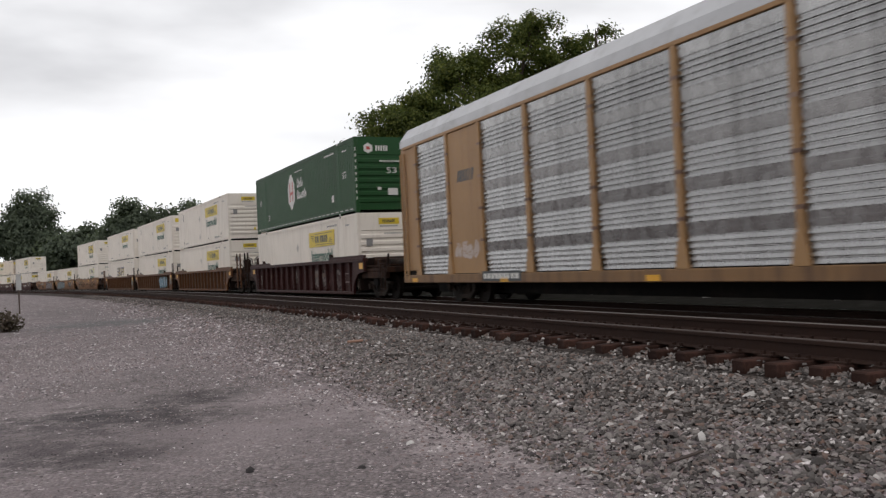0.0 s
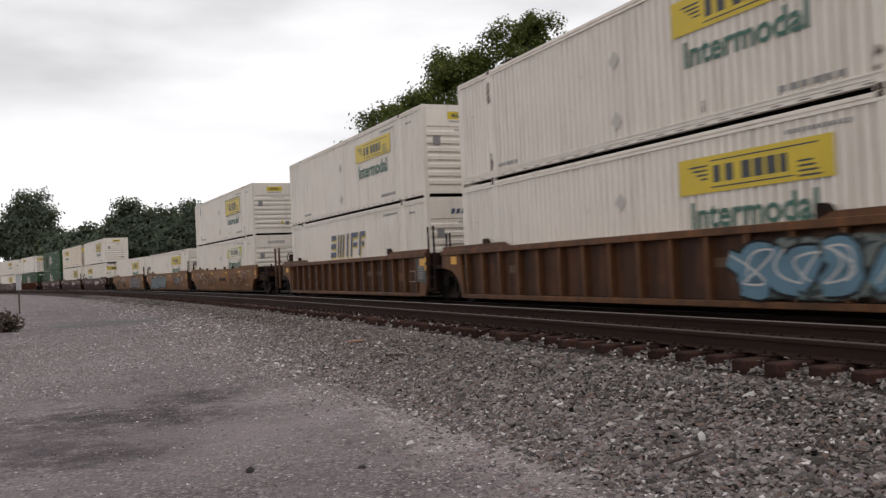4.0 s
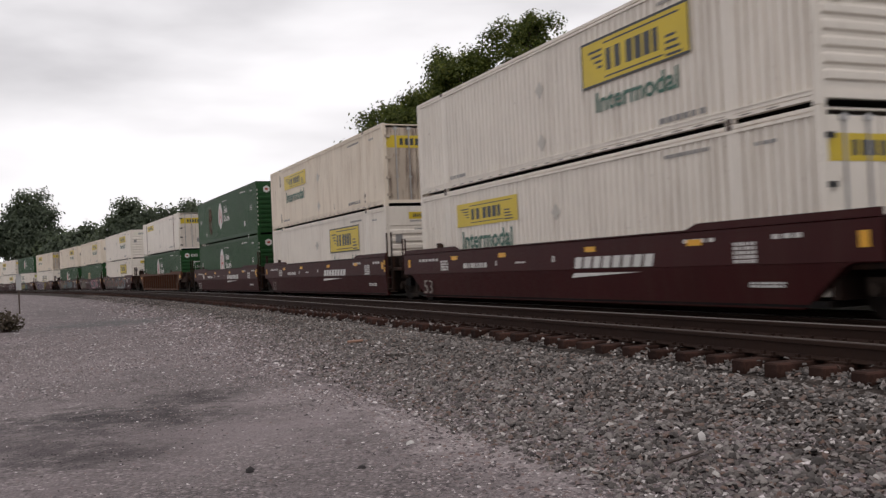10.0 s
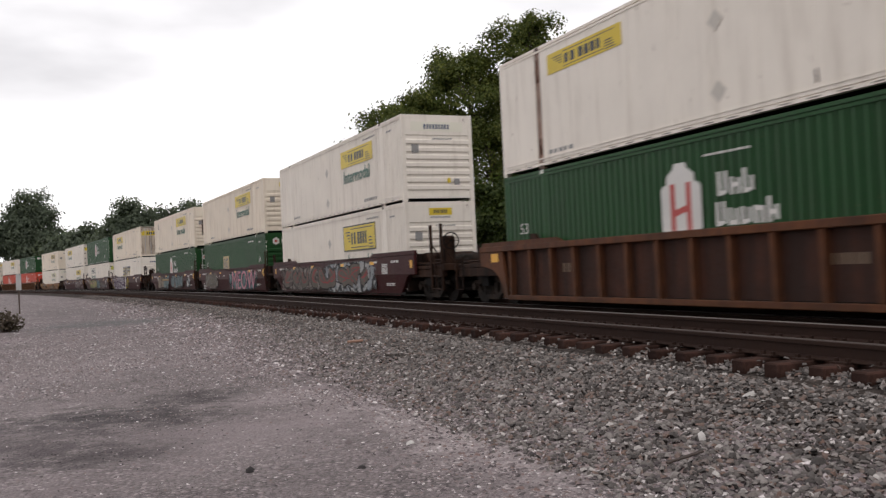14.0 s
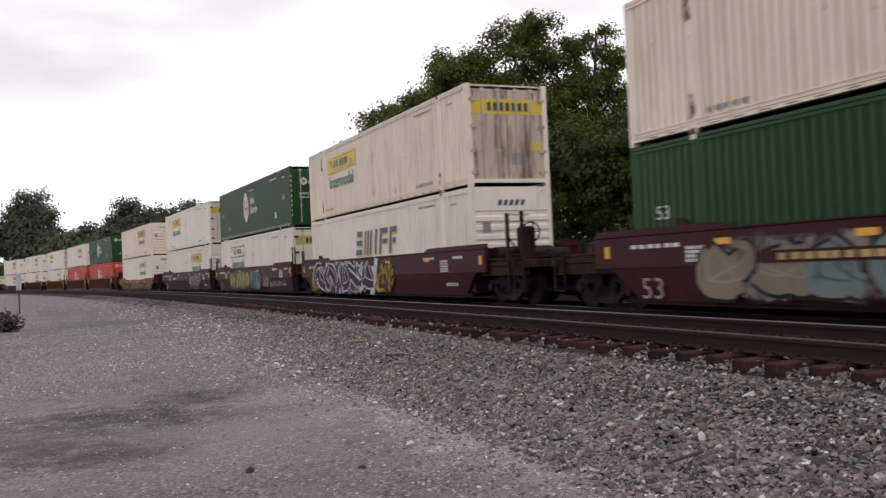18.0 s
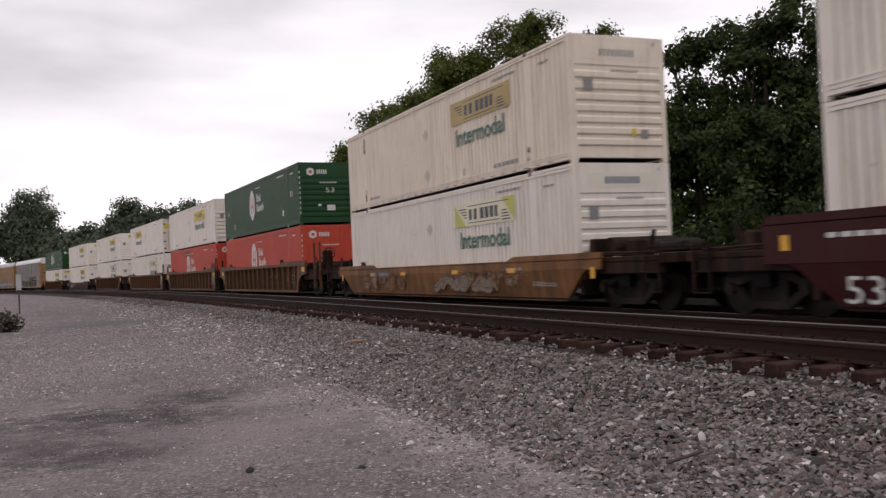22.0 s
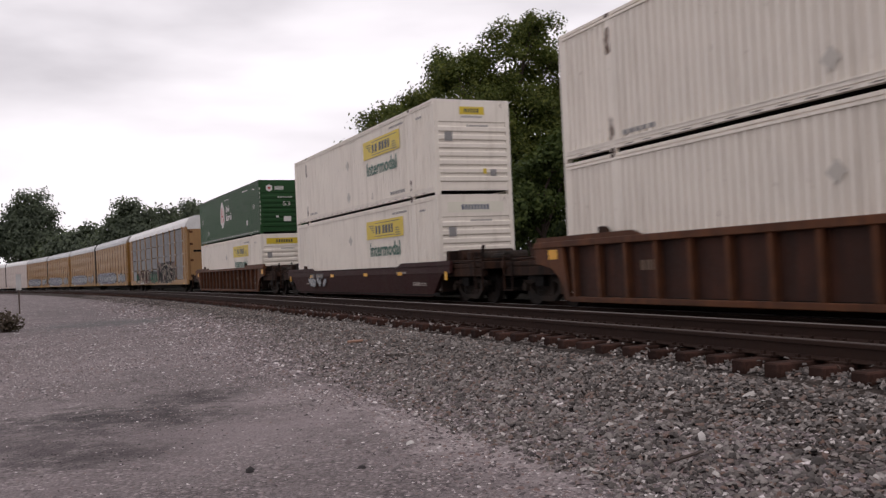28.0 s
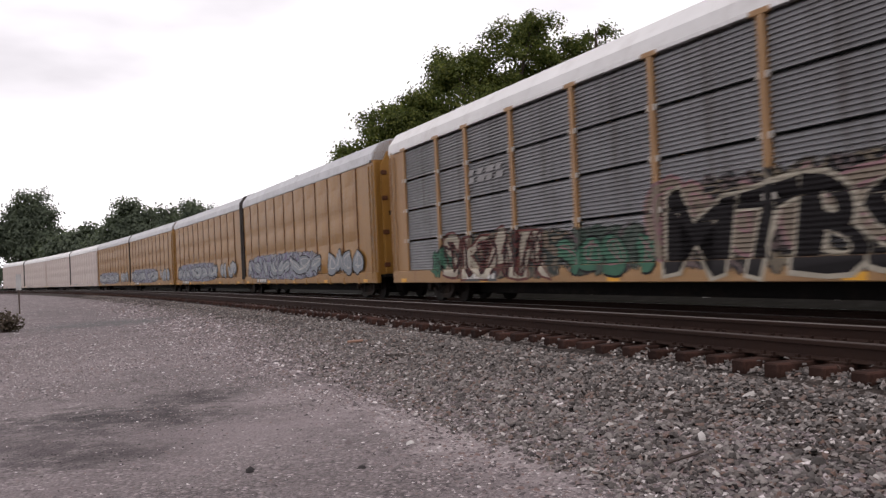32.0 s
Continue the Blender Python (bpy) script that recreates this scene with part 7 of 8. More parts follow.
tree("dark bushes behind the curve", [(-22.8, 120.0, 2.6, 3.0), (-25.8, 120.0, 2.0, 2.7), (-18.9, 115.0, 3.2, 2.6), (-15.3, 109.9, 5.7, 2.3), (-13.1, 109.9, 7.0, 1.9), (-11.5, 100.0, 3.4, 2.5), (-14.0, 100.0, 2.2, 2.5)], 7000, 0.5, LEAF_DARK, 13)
conifer("distant dark conifer with a pointed top", -16.9, 112.0, 13.6, 5.0, 16000, 21)
RIDGE = [(-197.0, 699.0, 45.0), (-175.0, 699.0, 50.0), (-153.0, 699.0, 53.0), (-131.0, 699.0, 56.0), (-120.0, 699.0, 54.0), (-96.0, 699.0, 46.0), (-62.0, 699.0, 38.0), (-10.0, 700.0, 33.0)]
crest = []
for i in range(len(RIDGE) - 1):
    (x0, y0, z0), (x1, y1, z1) = RIDGE[i], RIDGE[i + 1]
    m = max(1, int(abs(x1 - x0) / 2.2))
    for k in range(m):
        f = k / m
        x = x0 + (x1 - x0) * f
        crest.append((x, y0 + (y1 - y0) * f, z0 + (z1 - z0) * f + 1.6 * noise.noise(Vector((x * 0.11, 0, 5))) + 1.1 * noise.noise(Vector((x * 0.45, 0, 9)))))
RIDGE = crest
hill = Shape()
hill.add([(x, y, -5.0) for x, y, z in RIDGE] + RIDGE + [(x * 1.2, y + 300, z * 0.7) for x, y, z in RIDGE],
         [(i, i + 1, i + 1 + len(RIDGE), i + len(RIDGE)) for i in range(len(RIDGE) - 1)] + [(i + len(RIDGE), i + 1 + len(RIDGE), i + 1 + 2 * len(RIDGE), i + 2 * len(RIDGE)) for i in range(len(RIDGE) - 1)])
tagged(part("backdrop_hill", hill, HILL, None), "hazy wooded hill far beyond the line", "hill", kind="structure")


def far_wood(name, x0, y0, x1, y1, h, n, seed, label, leaves=330, size=0.9, material=LEAF_HAZE):
    """A belt of woods too far to tell single trees."""
    r = np.random.RandomState(seed)
    lobes = []
    for i in range(n):
        f = (i + r.rand()) / n
        hh = h * r.uniform(0.65, 1.1)
        for k in range(3):
            lobes.append((x0 + (x1 - x0) * f + r.normal(0, 2), y0 + (y1 - y0) * f + r.normal(0, 3), hh * (0.2 + 0.3 * k), hh * 0.28))
    tagged(part(name, leaf_mesh(name, lobes, n * leaves, size, seed), material, None), label, "woods", kind="stuff")


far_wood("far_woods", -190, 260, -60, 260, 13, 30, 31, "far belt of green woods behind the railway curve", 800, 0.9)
far_wood("roadside_woods", 8, 70, 60, 52, 12, 22, 32, "dense dark woods behind the trackside trees", 3600, 0.32, LEAF_DARK)

def understory():
    """Dense shrubs and saplings under the trackside trees."""
    r = np.random.RandomState(44)
    lobes = []
    for i in range(280):
        s, lat = r.uniform(-66, -4), r.uniform(11.0, 19.0)
        x, y, _ = at(s, lat)
        h = r.uniform(2.6, 6.6) * np.interp(lat, [11, 14], [0.6, 1.0])
        for k in range(2):
            lobes.append((float(x) + r.normal(0, 0.5), float(y) + r.normal(0, 0.5), h * (0.25 + 0.42 * k), h * 0.34))
    tagged(part("understory", leaf_mesh("understory", lobes, 90000, 0.26, 45), LEAF_DARK, None), "dense dark shrubs and saplings under the trackside trees", "shrubs", kind="stuff")


understory()
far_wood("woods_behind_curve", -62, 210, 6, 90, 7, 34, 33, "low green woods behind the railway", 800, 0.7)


def marker_post():
    p = new("marker_post")
    p.matrix_basis = Matrix.Translation((-22.5, 48.0, 0)) @ Matrix.Rotation(radians(-65), 4, "Z")
    tagged(p, "thin grey post with a small white plate beside the track", "post")
    part("post", Shape().box(-0.04, 0.04, -0.04, 0.04, -0.1, 2.0, 0.01), GRIME_CAST, p)
    part("plate", Shape().box(0.055, 0.075, -0.13, 0.13, 1.25, 2.10, 0.008), POST_GREY, p, "weathered pale plate")


marker_post()


def scrub(x, y, r, seed, label):
    t = new("bush")
    t.matrix_basis = Matrix.Translation((x, y, 0))
    tagged(t, label, "bush")
    rnd = random.Random(seed)
    s = Shape()
    for k in range(9):
        d = Vector((rnd.gauss(0, 1), rnd.gauss(0, 1), 1.2)).normalized()
        s.tube((0, 0, -0.05), d * r, 0.02, 5, 0.006)
    part("stems", s, BARK, t)
    part("foliage", leaf_mesh("foliage", [(0, 0, r * 0.5, r * 0.7), (r * 0.6, 0.2, r * 0.4, r * 0.5)], 900, 0.10, seed, 0.8), BRUSH_DRY, t)


BRUSH_DRY = leaf_material("dry_brush", (0.055, 0.042, 0.035), (0.09, 0.066, 0.052), (0.11, 0.095, 0.07))
scrub(-14.4, 29.5, 0.55, 3, "low dry brown bush at the edge of the gravel yard")

# ================= the train =================
MOVERS = []     # (thing, arc length at the start, height above rail, half distance between trucks)
STACK = 0.354   # a container's base in a well, above the rail


def joined(names):
    """How each unit of an articulated set ends: (lead, trail)."""
    n = len(names)
    return [("coupler" if i == 0 else "hung", "coupler" if i == n - 1 else "joint") for i in range(n)]


def put(thing, s0, h, half):
    MOVERS.append((thing, s0, h, half))
    x, y, a = at(s0)
    thing.matrix_basis = Matrix.Translation((x, y, RAIL_FAR + h)) @ Matrix.Rotation(a, 4, "Z")


WHITE_L = {"Y": "white corrugated container, yellow sign", "F": "white corrugated container, black-framed yellow sign",
           "W": "white corrugated container, pale framed sign", "YW": "white corrugated container, faded yellow sign",
           "B": "white corrugated container, brownish sign", "S": "white corrugated container, slanted blue mark", "T": "smooth white refrigerated container, rusty posts"}


def box(s0, level, paint_mat, end, sign, extra="", **kw):
    name = {id(WHITE): "", id(CREAM): "cream", id(GREEN): "dark green", id(RED): "faded red"}[id(paint_mat)]
    if paint_mat in (GREEN, RED):
        lab = name + " corrugated container, white hexagon mark"
    else:
        lab = WHITE_L[sign]
        if name:
            lab = lab.replace("white", name, 1)
    if end == "doors":
        lab += ", doors first"
    lab += extra + (", stacked on top" if level else ", in the well")
    c = container(lab, paint_mat, end, sign, seed=int(-s0), **kw)
    put(c, s0, STACK + level * CH, 8.5)
    return c


def well(s0, label, kind, mat, ends, seed=0, marks="plain", posts=""):
    c = well_car(label, kind, mat, ends[0], ends[1], seed, marks, posts)
    put(c, s0, 0.0, 9.65)
    return c


ALONE = ("coupler", "coupler")
Y_SM, Y_RIB = -1.504, -1.437

# dark red ribbed single well: green over white
w = well(-41.04, "dark maroon ribbed well car with grey sprayed paint", "rib", MAROON_DARK, ALONE, 3, posts="trail")
for a, b in ((-1.15, -0.15), (1.95, 3.35), (3.5, 4.75), (4.9, 6.4)):
    piece(w, a, b, 0.30, 1.25, -1.3605, SPRAY_PALE, "grey sprayed paint")
box(-41.04, 0, WHITE, "ribbed", "Y")
box(-41.04, 1, GREEN, "ribbed", "H", stripe=True)
# gold ribbed three-unit set
e = joined("abc")
well(-64.47, "gold-brown ribbed well car", "rib", GOLD, e[0], 4, posts="lead")
box(-64.47, 0, WHITE, "ribbed", "Y")
box(-64.47, 1, WHITE, "ribbed", "Y", dirty=1)
w = well(-83.7, "gold-brown ribbed well car with blue graffiti", "rib", GOLD, e[1], 5)
piece(w, 2.9, 7.2, 0.24, 1.36, Y_RIB - 0.071, SPRAY_BLUE)
graffiti(w, 3.1, 7.0, 0.26, 1.32, Y_RIB - 0.074, 4, TAG_BLACK, TAG_BLUE, TAG_WHITE, 41)
box(-83.7, 0, WHITE, "ribbed", "Y")
box(-83.7, 1, WHITE, "ribbed", "Y", end_label="YL", dirty=1)
well(-102.6, "gold-brown ribbed well car", "rib", GOLD, e[2], 6, posts="trail")
box(-102.6, 0, WHITE, "ribbed", "S", end_label="S")
box(-102.6, 1, WHITE, "ribbed", "Y")
# rust orange smooth three-unit set
w = well(-126.6, "rust-orange smooth-sided well car", "smooth", ORANGE, e[0], 7)
piece(w, -7.2, 0.4, 0.3, 1.4, Y_SM, SPRAY_WORN, "worn and rusty paint")
piece(w, 1.6, 8.0, 0.3, 1.4, Y_SM, SPRAY_WORN, "worn and rusty paint")
strokes(w, "number_print", TAG_BLACK, Y_SM, 0.0, 0.75, 1.9, 0.26, 1, 8, 9)
box(-126.6, 0, WHITE, "ribbed", "YW", end_label="G")
box(-126.6, 1, WHITE, "ribbed", "F", dirty=1)
w = well(-145.9, "rust-orange smooth-sided well car with grey graffiti", "smooth", ORANGE, e[1], 8)
piece(w, -6.9, 0.3, 0.2, 1.48, Y_SM, SPRAY_GREY)
graffiti(w, -6.8, 0.2, 0.16, 1.50, Y_SM - 0.003, 6, TAG_BLACK, TAG_STEEL, TAG_GREY, 42)
piece(w, 3.0, 6.4, 0.5, 1.3, Y_SM, SPRAY_PALE)
box(-145.9, 0, WHITE, "ribbed", "Y")
w = well(-165.5, "rust-orange smooth-sided well car with white graffiti", "smooth", ORANGE, e[2], 9)
piece(w, -7.6, -3.4, 0.2, 1.45, Y_SM, SPRAY_WORN, "worn and chalk-marked paint")
pl = box_part("number_panel", (-3.6, -1.0, Y_SM - 0.004, Y_SM, 1.02, 1.30), INK, w, "black number panel")
strokes(pl, "number_print", STENCIL_WORN, Y_SM - 0.004, -3.5, 1.05, 2.4, 0.22, 1, 11, 9)
graffiti(w, -2.8, -1.4, 0.35, 0.95, Y_SM - 0.003, 2, TAG_BLACK, TAG_BLACK, TAG_GREYTAN, 60)
piece(w, 0.9, 6.9, 0.2, 1.48, Y_SM, SPRAY_PALE)
graffiti(w, 1.1, 6.6, 0.18, 1.50, Y_SM - 0.003, 5, TAG_BLACK, TAG_LILAC, TAG_BLACK, 43)
box(-165.5, 0, WHITE, "ribbed", "Y")
# maroon smooth three-unit set
for s0, k in ((-189.13, 0), (-208.58, 1), (-227.9, 2)):
    well(s0, "maroon smooth-sided well car with white stencils", "smooth", MAROON, e[k], 10 + k, "logo", "trail" if k == 2 else "")
box(-189.13, 0, WHITE, "doors", "Y")
box(-189.13, 1, WHITE, "ribbed", "F")
box(-208.58, 0, WHITE, "ribbed", "F")
box(-208.58, 1, CREAM, "doors", "Y", dirty=1)
box(-227.9, 0, GREEN, "ribbed", "H")
c = box(-227.9, 1, GREEN, "ribbed", "H")
part("rust_run", Shape().box(-4.9, -3.2, -CW - 0.0065, -CW - 0.0045, 0.3, 2.6), SPRAY_RUST, c, "rusty scraped streaks")
# rust brown ribbed single well: refrigerated box over green
well(-251.47, "rust-brown ribbed well car", "rib", RUSTBROWN, ALONE, 14)
box(-251.47, 0, GREEN, "ribbed", "H")
box(-251.47, 1, WHITE, "doors", "T", dirty=2, plain=True)
# maroon set under heavy paint
w = well(-274.8, "maroon smooth-sided well car under silver graffiti", "smooth", MAROON, e[0], 15, posts="lead")
piece(w, -8.4, 0.2, 0.18, 1.48, Y_SM, SPRAY_PALE)
piece(w, -1.2, 6.2, 0.18, 1.48, Y_SM - 0.001, SPRAY_GREY)
graffiti(w, -6.8, 5.4, 0.30, 1.40, Y_SM - 0.004, 9, TAG_BLACK, TAG_DUST, TAG_RED, 44)
box(-274.8, 0, WHITE, "ribbed", "F")
box(-274.8, 1, WHITE, "ribbed", "Y", end_label="B")
w = well(-294.4, "maroon smooth-sided well car with pink and teal graffiti", "smooth", MAROON, e[1], 16)
piece(w, -0.4, 7.4, 0.19, 1.48, Y_SM, SPRAY_TEAL)
piece(w, -7.4, -2.6, 0.19, 1.46, Y_SM, SPRAY_PALE)
graffiti(w, -6.8, -3.2, 0.3, 1.35, Y_SM - 0.003, 4, TAG_GREYTAN, TAG_DUST, TAG_PALE, 80)
part("lettering", text_mesh("MEOW", 5.6, 1.06, 0.1), TAG_BLACK, w, "graffiti word MEOW, dark shadow", Matrix.Translation((1.06, Y_SM - 0.006, 0.22)))
part("lettering", text_mesh("MEOW", 5.6, 1.06, 0.1), TAG_PINK, w, "graffiti word MEOW in pink and white", Matrix.Translation((0.98, Y_SM - 0.010, 0.28)))
box(-294.4, 0, GREEN, "ribbed", "HP", ", tan panel")
box(-294.4, 1, CREAM, "ribbed", "Y")
w = well(-313.78, "maroon smooth-sided well car with blue-grey graffiti", "smooth", MAROON, e[2], 17)
piece(w, -6.0, -0.6, 0.19, 1.48, Y_SM, SPRAY_PALE)
graffiti(w, -5.7, -3.3, 0.20, 1.48, Y_SM - 0.003, 2, TAG_BLACK, TAG_GREYTAN, TAG_SAND, 46)
graffiti(w, -3.4, -0.6, 0.20, 1.50, Y_SM - 0.005, 2, TAG_BLACK, TAG_SKY, TAG_SLATE, 73)
band = box_part("number_panel", (-4.3, -0.9, Y_SM - 0.016, Y_SM - 0.012, 0.90, 1.10), MAROON, w, "maroon number band over the graffiti")
strokes(band, "number_print", TAG_TAN, Y_SM - 0.016, -3.9, 0.93, 2.9, 0.14, 1, 11, 14)
piece(w, -0.6, 5.4, 0.19, 1.48, Y_SM - 0.001, SPRAY_PALE)
graffiti(w, 0.2, 4.6, 0.24, 1.40, Y_SM - 0.004, 4, TAG_BLACK, TAG_STEEL, TAG_SLATE, 45)
piece(w, 5.6, 7.2, 0.4, 1.2, Y_SM, SPRAY_GREY)
box(-313.78, 0, GREEN, "doors", "HR")
box(-313.78, 1, CREAM, "ribbed", "Y", dirty=1)
# second maroon set
w = well(-337.6, "maroon smooth-sided well car with purple and white graffiti", "smooth", MAROON, e[0], 18, posts="lead")
piece(w, 0.3, 2.6, 0.19, 1.50, Y_SM, SPRAY_YELLOW)
piece(w, -7.7, -6.2, 0.19, 1.3, Y_SM, SPRAY_YELLOW)
part("graffiti", Shape().prism_y([(0.0, 0.2), (0.45, 0.2), (0.95, 1.46), (0.62, 1.5)], Y_SM - 0.004, Y_SM - 0.003), TAG_WHITE, w, "white sprayed stroke")
piece(w, -7.1, 0.4, 0.18, 1.50, Y_SM - 0.001, SPRAY_PURPLE)
graffiti(w, -7.0, 0.6, 0.16, 1.54, Y_SM - 0.005, 5, TAG_WHITE, TAG_PURPLE, TAG_WHITE, 49)
graffiti(w, 0.75, 2.3, 0.25, 1.45, Y_SM - 0.003, 4, SPRAY_YELLOW, SPRAY_YELLOW, TAG_BLACK, 71)
box(-337.6, 0, WHITE, "ribbed", "S", end_label="S")
box(-337.6, 1, CREAM, "doors", "Y", dirty=1)
w = well(-357.0, "maroon smooth-sided well car with yellow and teal graffiti", "smooth", MAROON, e[1], 19)
piece(w, -5.6, 0.4, 0.19, 1.48, Y_SM, SPRAY_LIME)
graffiti(w, -4.9, 0.0, 0.28, 1.36, Y_SM - 0.004, 6, TAG_GREEN, TAG_YELLOW, TAG_PINK, 48)
piece(w, -0.1, 2.9, 0.19, 1.50, Y_SM - 0.002, SPRAY_TEAL)
piece(w, 2.6, 4.6, 0.3, 1.2, Y_SM, SPRAY_PALE)
graffiti(w, 3.6, 7.4, 0.35, 0.8, Y_SM - 0.003, 9, SPRAY_PALE, SPRAY_PALE, TAG_GREY, 50)
box(-357.0, 0, WHITE, "doors", "W")
box(-357.0, 1, GREEN, "doors", "H", stripe=True)
w = well(-376.46, "maroon smooth-sided well car with white sketched graffiti", "smooth", MAROON, e[2], 20)
piece(w, 1.2, 5.8, 0.19, 1.48, Y_SM, SPRAY_PALE)
graffiti(w, 1.5, 5.4, 0.22, 1.42, Y_SM - 0.003, 4, TAG_GREY, MAROON, TAG_WHITE, 51)
box(-376.46, 0, WHITE, "ribbed", "Y")
box(-376.46, 1, WHITE, "doors", "Y", dirty=1)
# low gold single
w = well(-399.76, "low rusty orange well car with worn paint", "low", ORANGE, ALONE, 21)
piece(w, -7.5, -0.5, 0.22, 1.05, Y_SM, SPRAY_WORN, "worn and rusty paint")
piece(w, 0.2, 7.6, 0.22, 1.05, Y_SM, SPRAY_WORN, "worn and rusty paint")
graffiti(w, 0.4, 4.2, 0.3, 0.85, Y_SM - 0.003, 6, RUSTBROWN, TAG_GREYTAN, TAG_RUST, 52)
box(-399.76, 0, WHITE, "ribbed", "YW", end_label="B")
box(-399.76, 1, CREAM, "ribbed", "B", dirty=1, end_label="G")
# gold ribbed set under red boxes
for s0, k in ((-423.18, 0), (-442.46, 1), (-461.97, 2)):
    well(s0, "gold-brown ribbed well car", "rib", GOLD, e[k], 22 + k, posts="" if k else "lead")
box(-423.18, 0, RED, "ribbed", "HR")
box(-423.18, 1, GREEN, "ribbed", "H")
c = box(-442.46, 0, RED, "ribbed", "HR")
pl = box_part("patch", (-2.35, -0.45, -CW - 0.010, -CW - 0.004, 2.32, 2.62), MAROON, c, "dark painted-over patch")
strokes(pl, "patch_print", SIGN_TAN, -CW - 0.010, -2.2, 2.40, 1.6, 0.13, 1, 9, 12)
box_part("patch", (6.5, 7.5, -CW - 0.010, -CW - 0.004, 1.12, 1.62), MAROON, c, "dark painted-over patch")
box(-442.46, 1, WHITE, "ribbed", "Y", end_label="G")
box(-461.97, 0, WHITE, "ribbed", "YW", end_label="G")
box(-461.97, 1, WHITE, "doors", "Y", dirty=1)
# three singles
well(-484.92, "rust-brown ribbed well car", "rib", RUSTBROWN, ALONE, 25)
box(-484.92, 0, WHITE, "ribbed", "W", end_label="G")
box(-484.92, 1, WHITE, "ribbed", "Y", dirty=1)
w = well(-508.5, "low dark maroon well car", "low", MAROON_DARK, ALONE, 26)
graffiti(w, -5.8, -3.0, 0.4, 0.9, Y_SM, 4, MAROON_DARK, TAG_GREY, TAG_WHITE, 53)
box(-508.5, 0, WHITE, "ribbed", "Y", end_label="B")
box(-508.5, 1, WHITE, "ribbed", "Y", dirty=1)
well(-531.8, "rust-brown ribbed well car", "rib", RUSTBROWN, ALONE, 27)
box(-531.8, 0, WHITE, "ribbed", "Y", end_label="YL")
box(-531.8, 1, GREEN, "ribbed", "H", stripe=True)

# auto carriers
c = auto_carrier("auto carrier with silver ribbed panels and tan posts", 13.55, (-12.2, -9.72, -7.55, -4.95, -2.07, 0.79, 3.64, 6.3, 8.5, 11.6), 1, GALV, RACK_TAN, ROOF_GREY, "tan", (-9.9, 9.9))
strokes(c, "stencil", INK, -1.462, -9.1, 3.35, 1.1, 0.42, 1, 6, 6, 0.1)
graffiti(c, -9.4, -7.9, 1.2, 1.8, -1.462, 4, RACK_TAN, PINKWHITE, RACK_TAN, 54)
put(c, -14.3, 0.0, 9.9)
c = auto_carrier("auto carrier with dull grey panels, tan posts and white roof", 13.2, (-11.84, -9.12, -7.06, -4.36, -1.45, 1.41, 4.34, 7.03, 8.95, 11.84), 4, GALV_DARK, RACK_TAN, ROOF_WHITE, "grey", (-10.0, 10.0))
piece(c, -9.8, -1.2, 0.62, 2.0, -1.512, SPRAY_RED)
graffiti(c, -9.9, -8.4, 0.64, 1.7, -1.5135, 2, TAG_BLACK, TAG_GREEN, TAG_BLACK, 91)
letters(c, "SKAR", -9.1, -2.6, 0.66, 1.95, -1.516, TAG_CREAM, TAG_RUST)
graffiti(c, -8.9, -2.8, 0.70, 1.85, -1.5225, 9, TAG_RUST, TAG_BLACK, TAG_RED, 92, thin=0.28)
piece(c, -2.6, 1.4, 0.62, 1.9, -1.5130, SPRAY_GREENISH)
graffiti(c, -2.5, 1.2, 0.64, 1.7, -1.5150, 4, TAG_BLACK, TAG_GREEN, TAG_ROSE, 93)
piece(c, 0.9, 9.4, 0.62, 2.60, -1.5135, SPRAY_RACK)
graffiti(c, 1.0, 9.2, 0.9, 2.6, -1.515, 7, TAG_ROSE, TAG_GREYTAN, TAG_ROSE, 56)
letters(c, "MTBS", 1.5, 7.2, 0.64, 2.20, -1.524, TAG_BLACK, TAG_CREAM)
graffiti(c, 7.0, 9.2, 0.66, 2.3, -1.522, 2, TAG_CREAM, TAG_BLACK, TAG_CREAM, 94)
graffiti(c, 9.3, 11.6, 1.0, 1.5, -1.509, 5, TAG_GREY, TAG_PALE, TAG_WHITE, 58)
drape(c, (-11.84, -9.12, -7.06, -4.36, -1.45, 1.41, 4.34, 7.03, 8.95, 11.84))
strokes(c, "stencil", INK_GREY, -1.462, -7.0, 3.25, 2.2, 0.42, 2, 4, 8, 0.12)
put(c, -557.63, 0.0, 10.0)
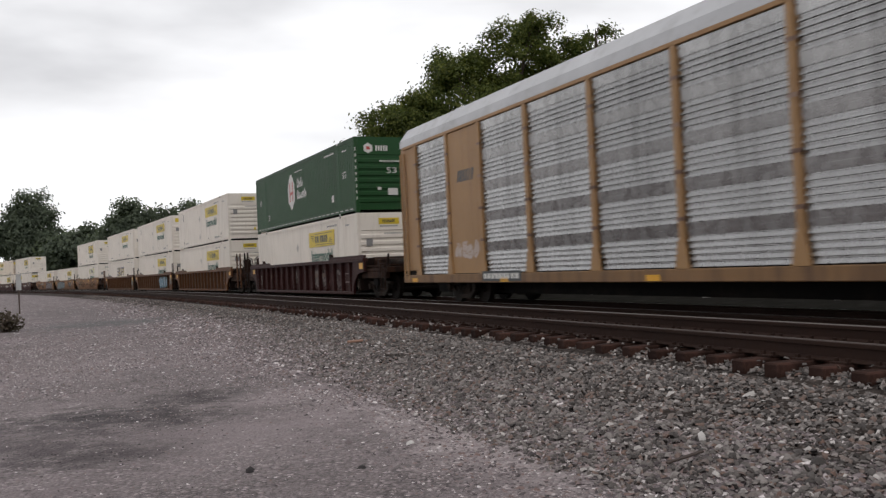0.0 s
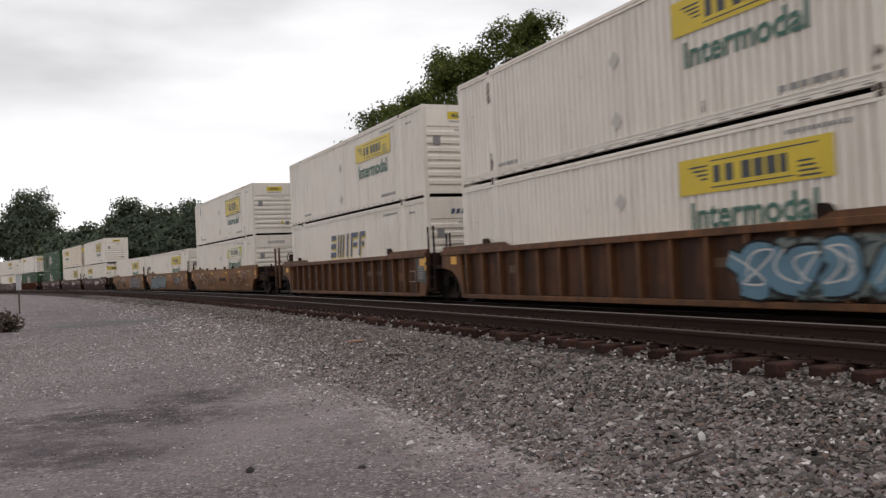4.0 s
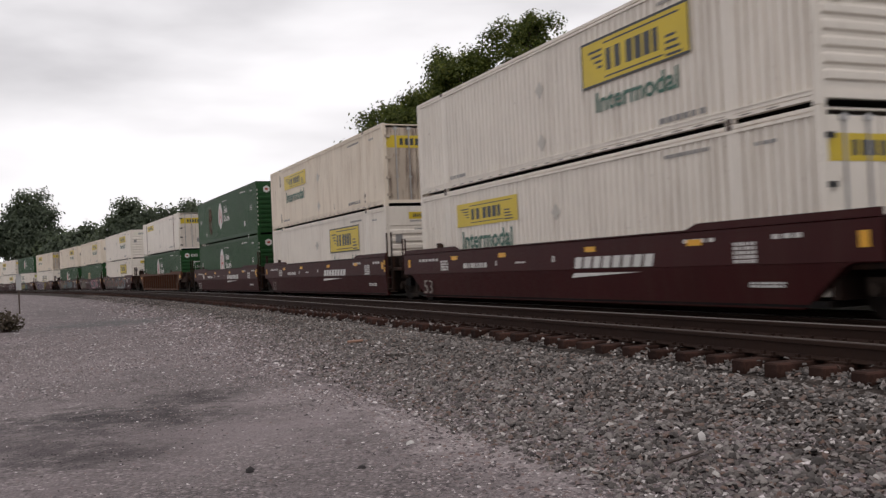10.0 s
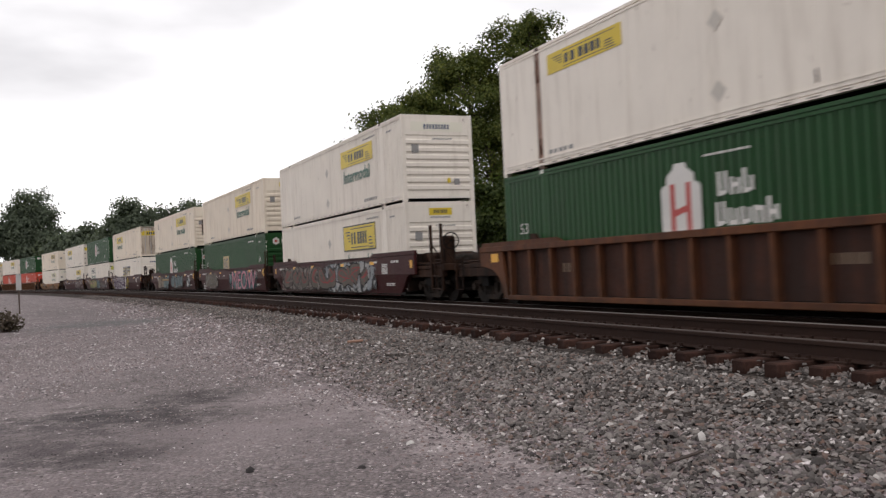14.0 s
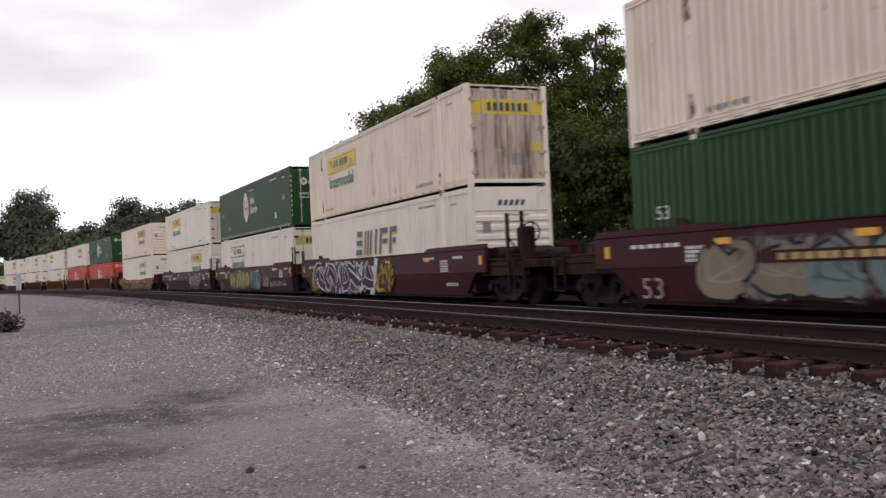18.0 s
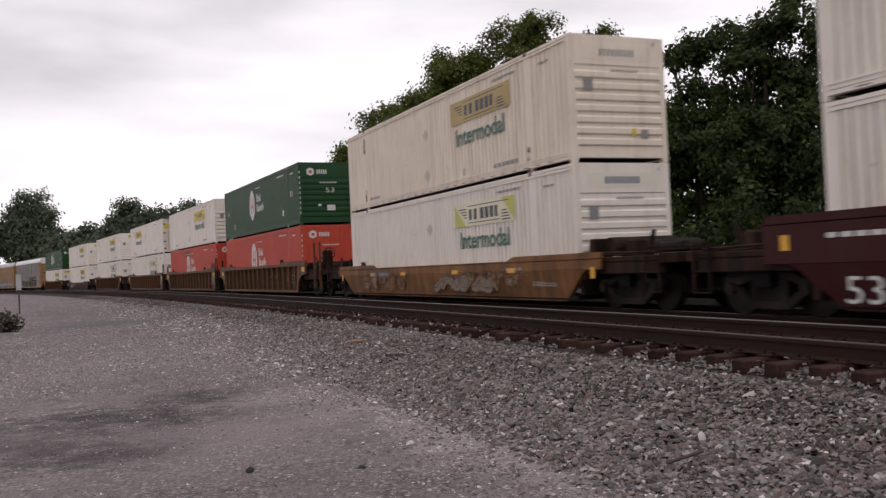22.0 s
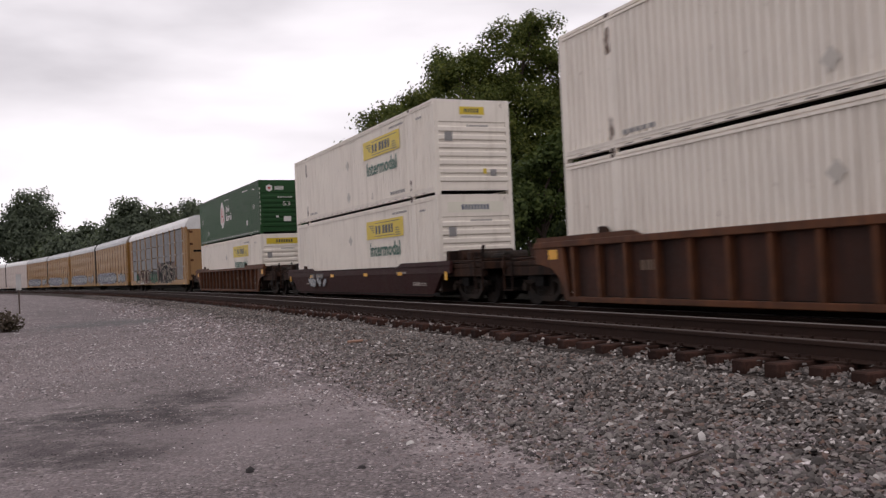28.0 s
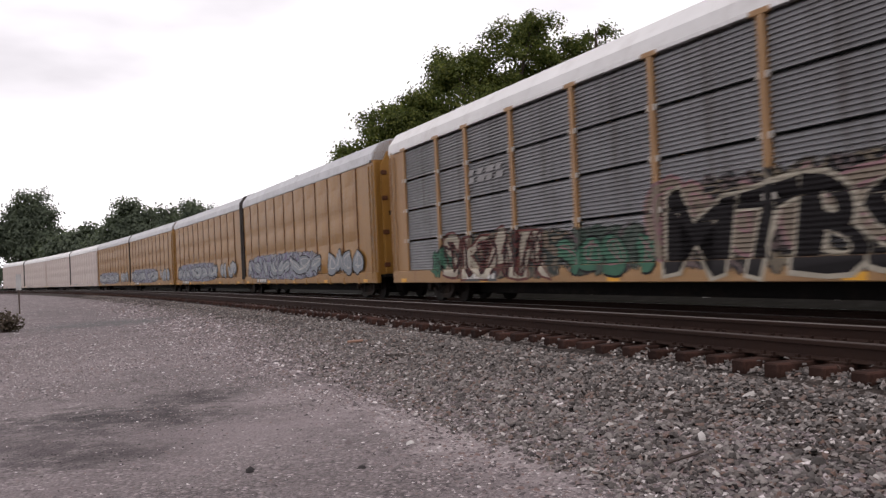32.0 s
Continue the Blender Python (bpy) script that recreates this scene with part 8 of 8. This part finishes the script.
AC = [(-583.2, RACK_YELLOW, True), (-604.9, RACK_YELLOW, False), (-627.2, RACK_YELLOW, True), (-648.3, RACK_YELLOW, False), (-671.0, PINKWHITE, True), (-694.2, PINKWHITE, False), (-717.6, PINKWHITE, True), (-741.0, PINKWHITE, False)]
for i, (s0, mt, first) in enumerate(AC):
    hl = 10.75 if mt is RACK_YELLOW else 11.55
    c = auto_carrier("yellow two-unit auto carrier with pressed panels" if mt is RACK_YELLOW else "faded white auto carrier", hl, tuple(round(-hl + 0.25 + k * (2 * hl - 2.2) / 11, 3) for k in range(12)), 1, mt, mt, ROOF_GREY if mt is RACK_YELLOW else ROOF_WHITE,
                     "emboss", (hl - 2.3,) if first else (hl, -hl + 2.3), "door" if first else "plain", "plain" if first else "door")
    if mt is RACK_YELLOW:
        piece(c, -hl + 0.8, hl - 6.2, 0.75, 2.1, -1.512, SPRAY_MIX)
        graffiti(c, -hl + 1.2, hl - 6.5, 0.9, 1.9, -1.515, 8, TAG_BLACK, TAG_GREY, TAG_WHITE, 57 + i)
        graffiti(c, hl - 5.8, hl - 1.6, 0.85, 2.0, -1.512, 4, TAG_BLACK, TAG_GREY, TAG_WHITE, 67 + i)
    put(c, s0, 0.0, hl - 1.5)


# ================= everything that moves =================
def rigid_rows(s0, h, half):
    rows = []
    for t in np.arange(0, 32.01, 1.0):
        s = s0 + gone(float(t))
        xa, ya, _ = at(s - half)
        xb, yb, _ = at(s + half)
        a = math.atan2(yb - ya, xb - xa)
        rows.append((float(t), Matrix.Translation(((xa + xb) / 2, (ya + yb) / 2, RAIL_FAR + h)) @ Matrix.Rotation(a, 4, "Z")))
    return rows


def motions():
    for thing, s0, h, half in MOVERS:
        walk(thing, rigid_rows(s0, h, half))
    # wheels roll: one turning for all, each about its own axle
    first = WHEELSETS[0]
    walk(first, [(f / 30.0, Matrix.Rotation(gone(f / 30.0) / 0.46, 4, "Y")) for f in range(0, 961)])
    act, slot = first.animation_data.action, first.animation_data.action_slot
    for wset in WHEELSETS[1:]:
        wset.rotation_mode = "QUATERNION"
        wset.animation_data_create()
        wset.animation_data.action = act
        wset.animation_data.action_slot = slot


motions()
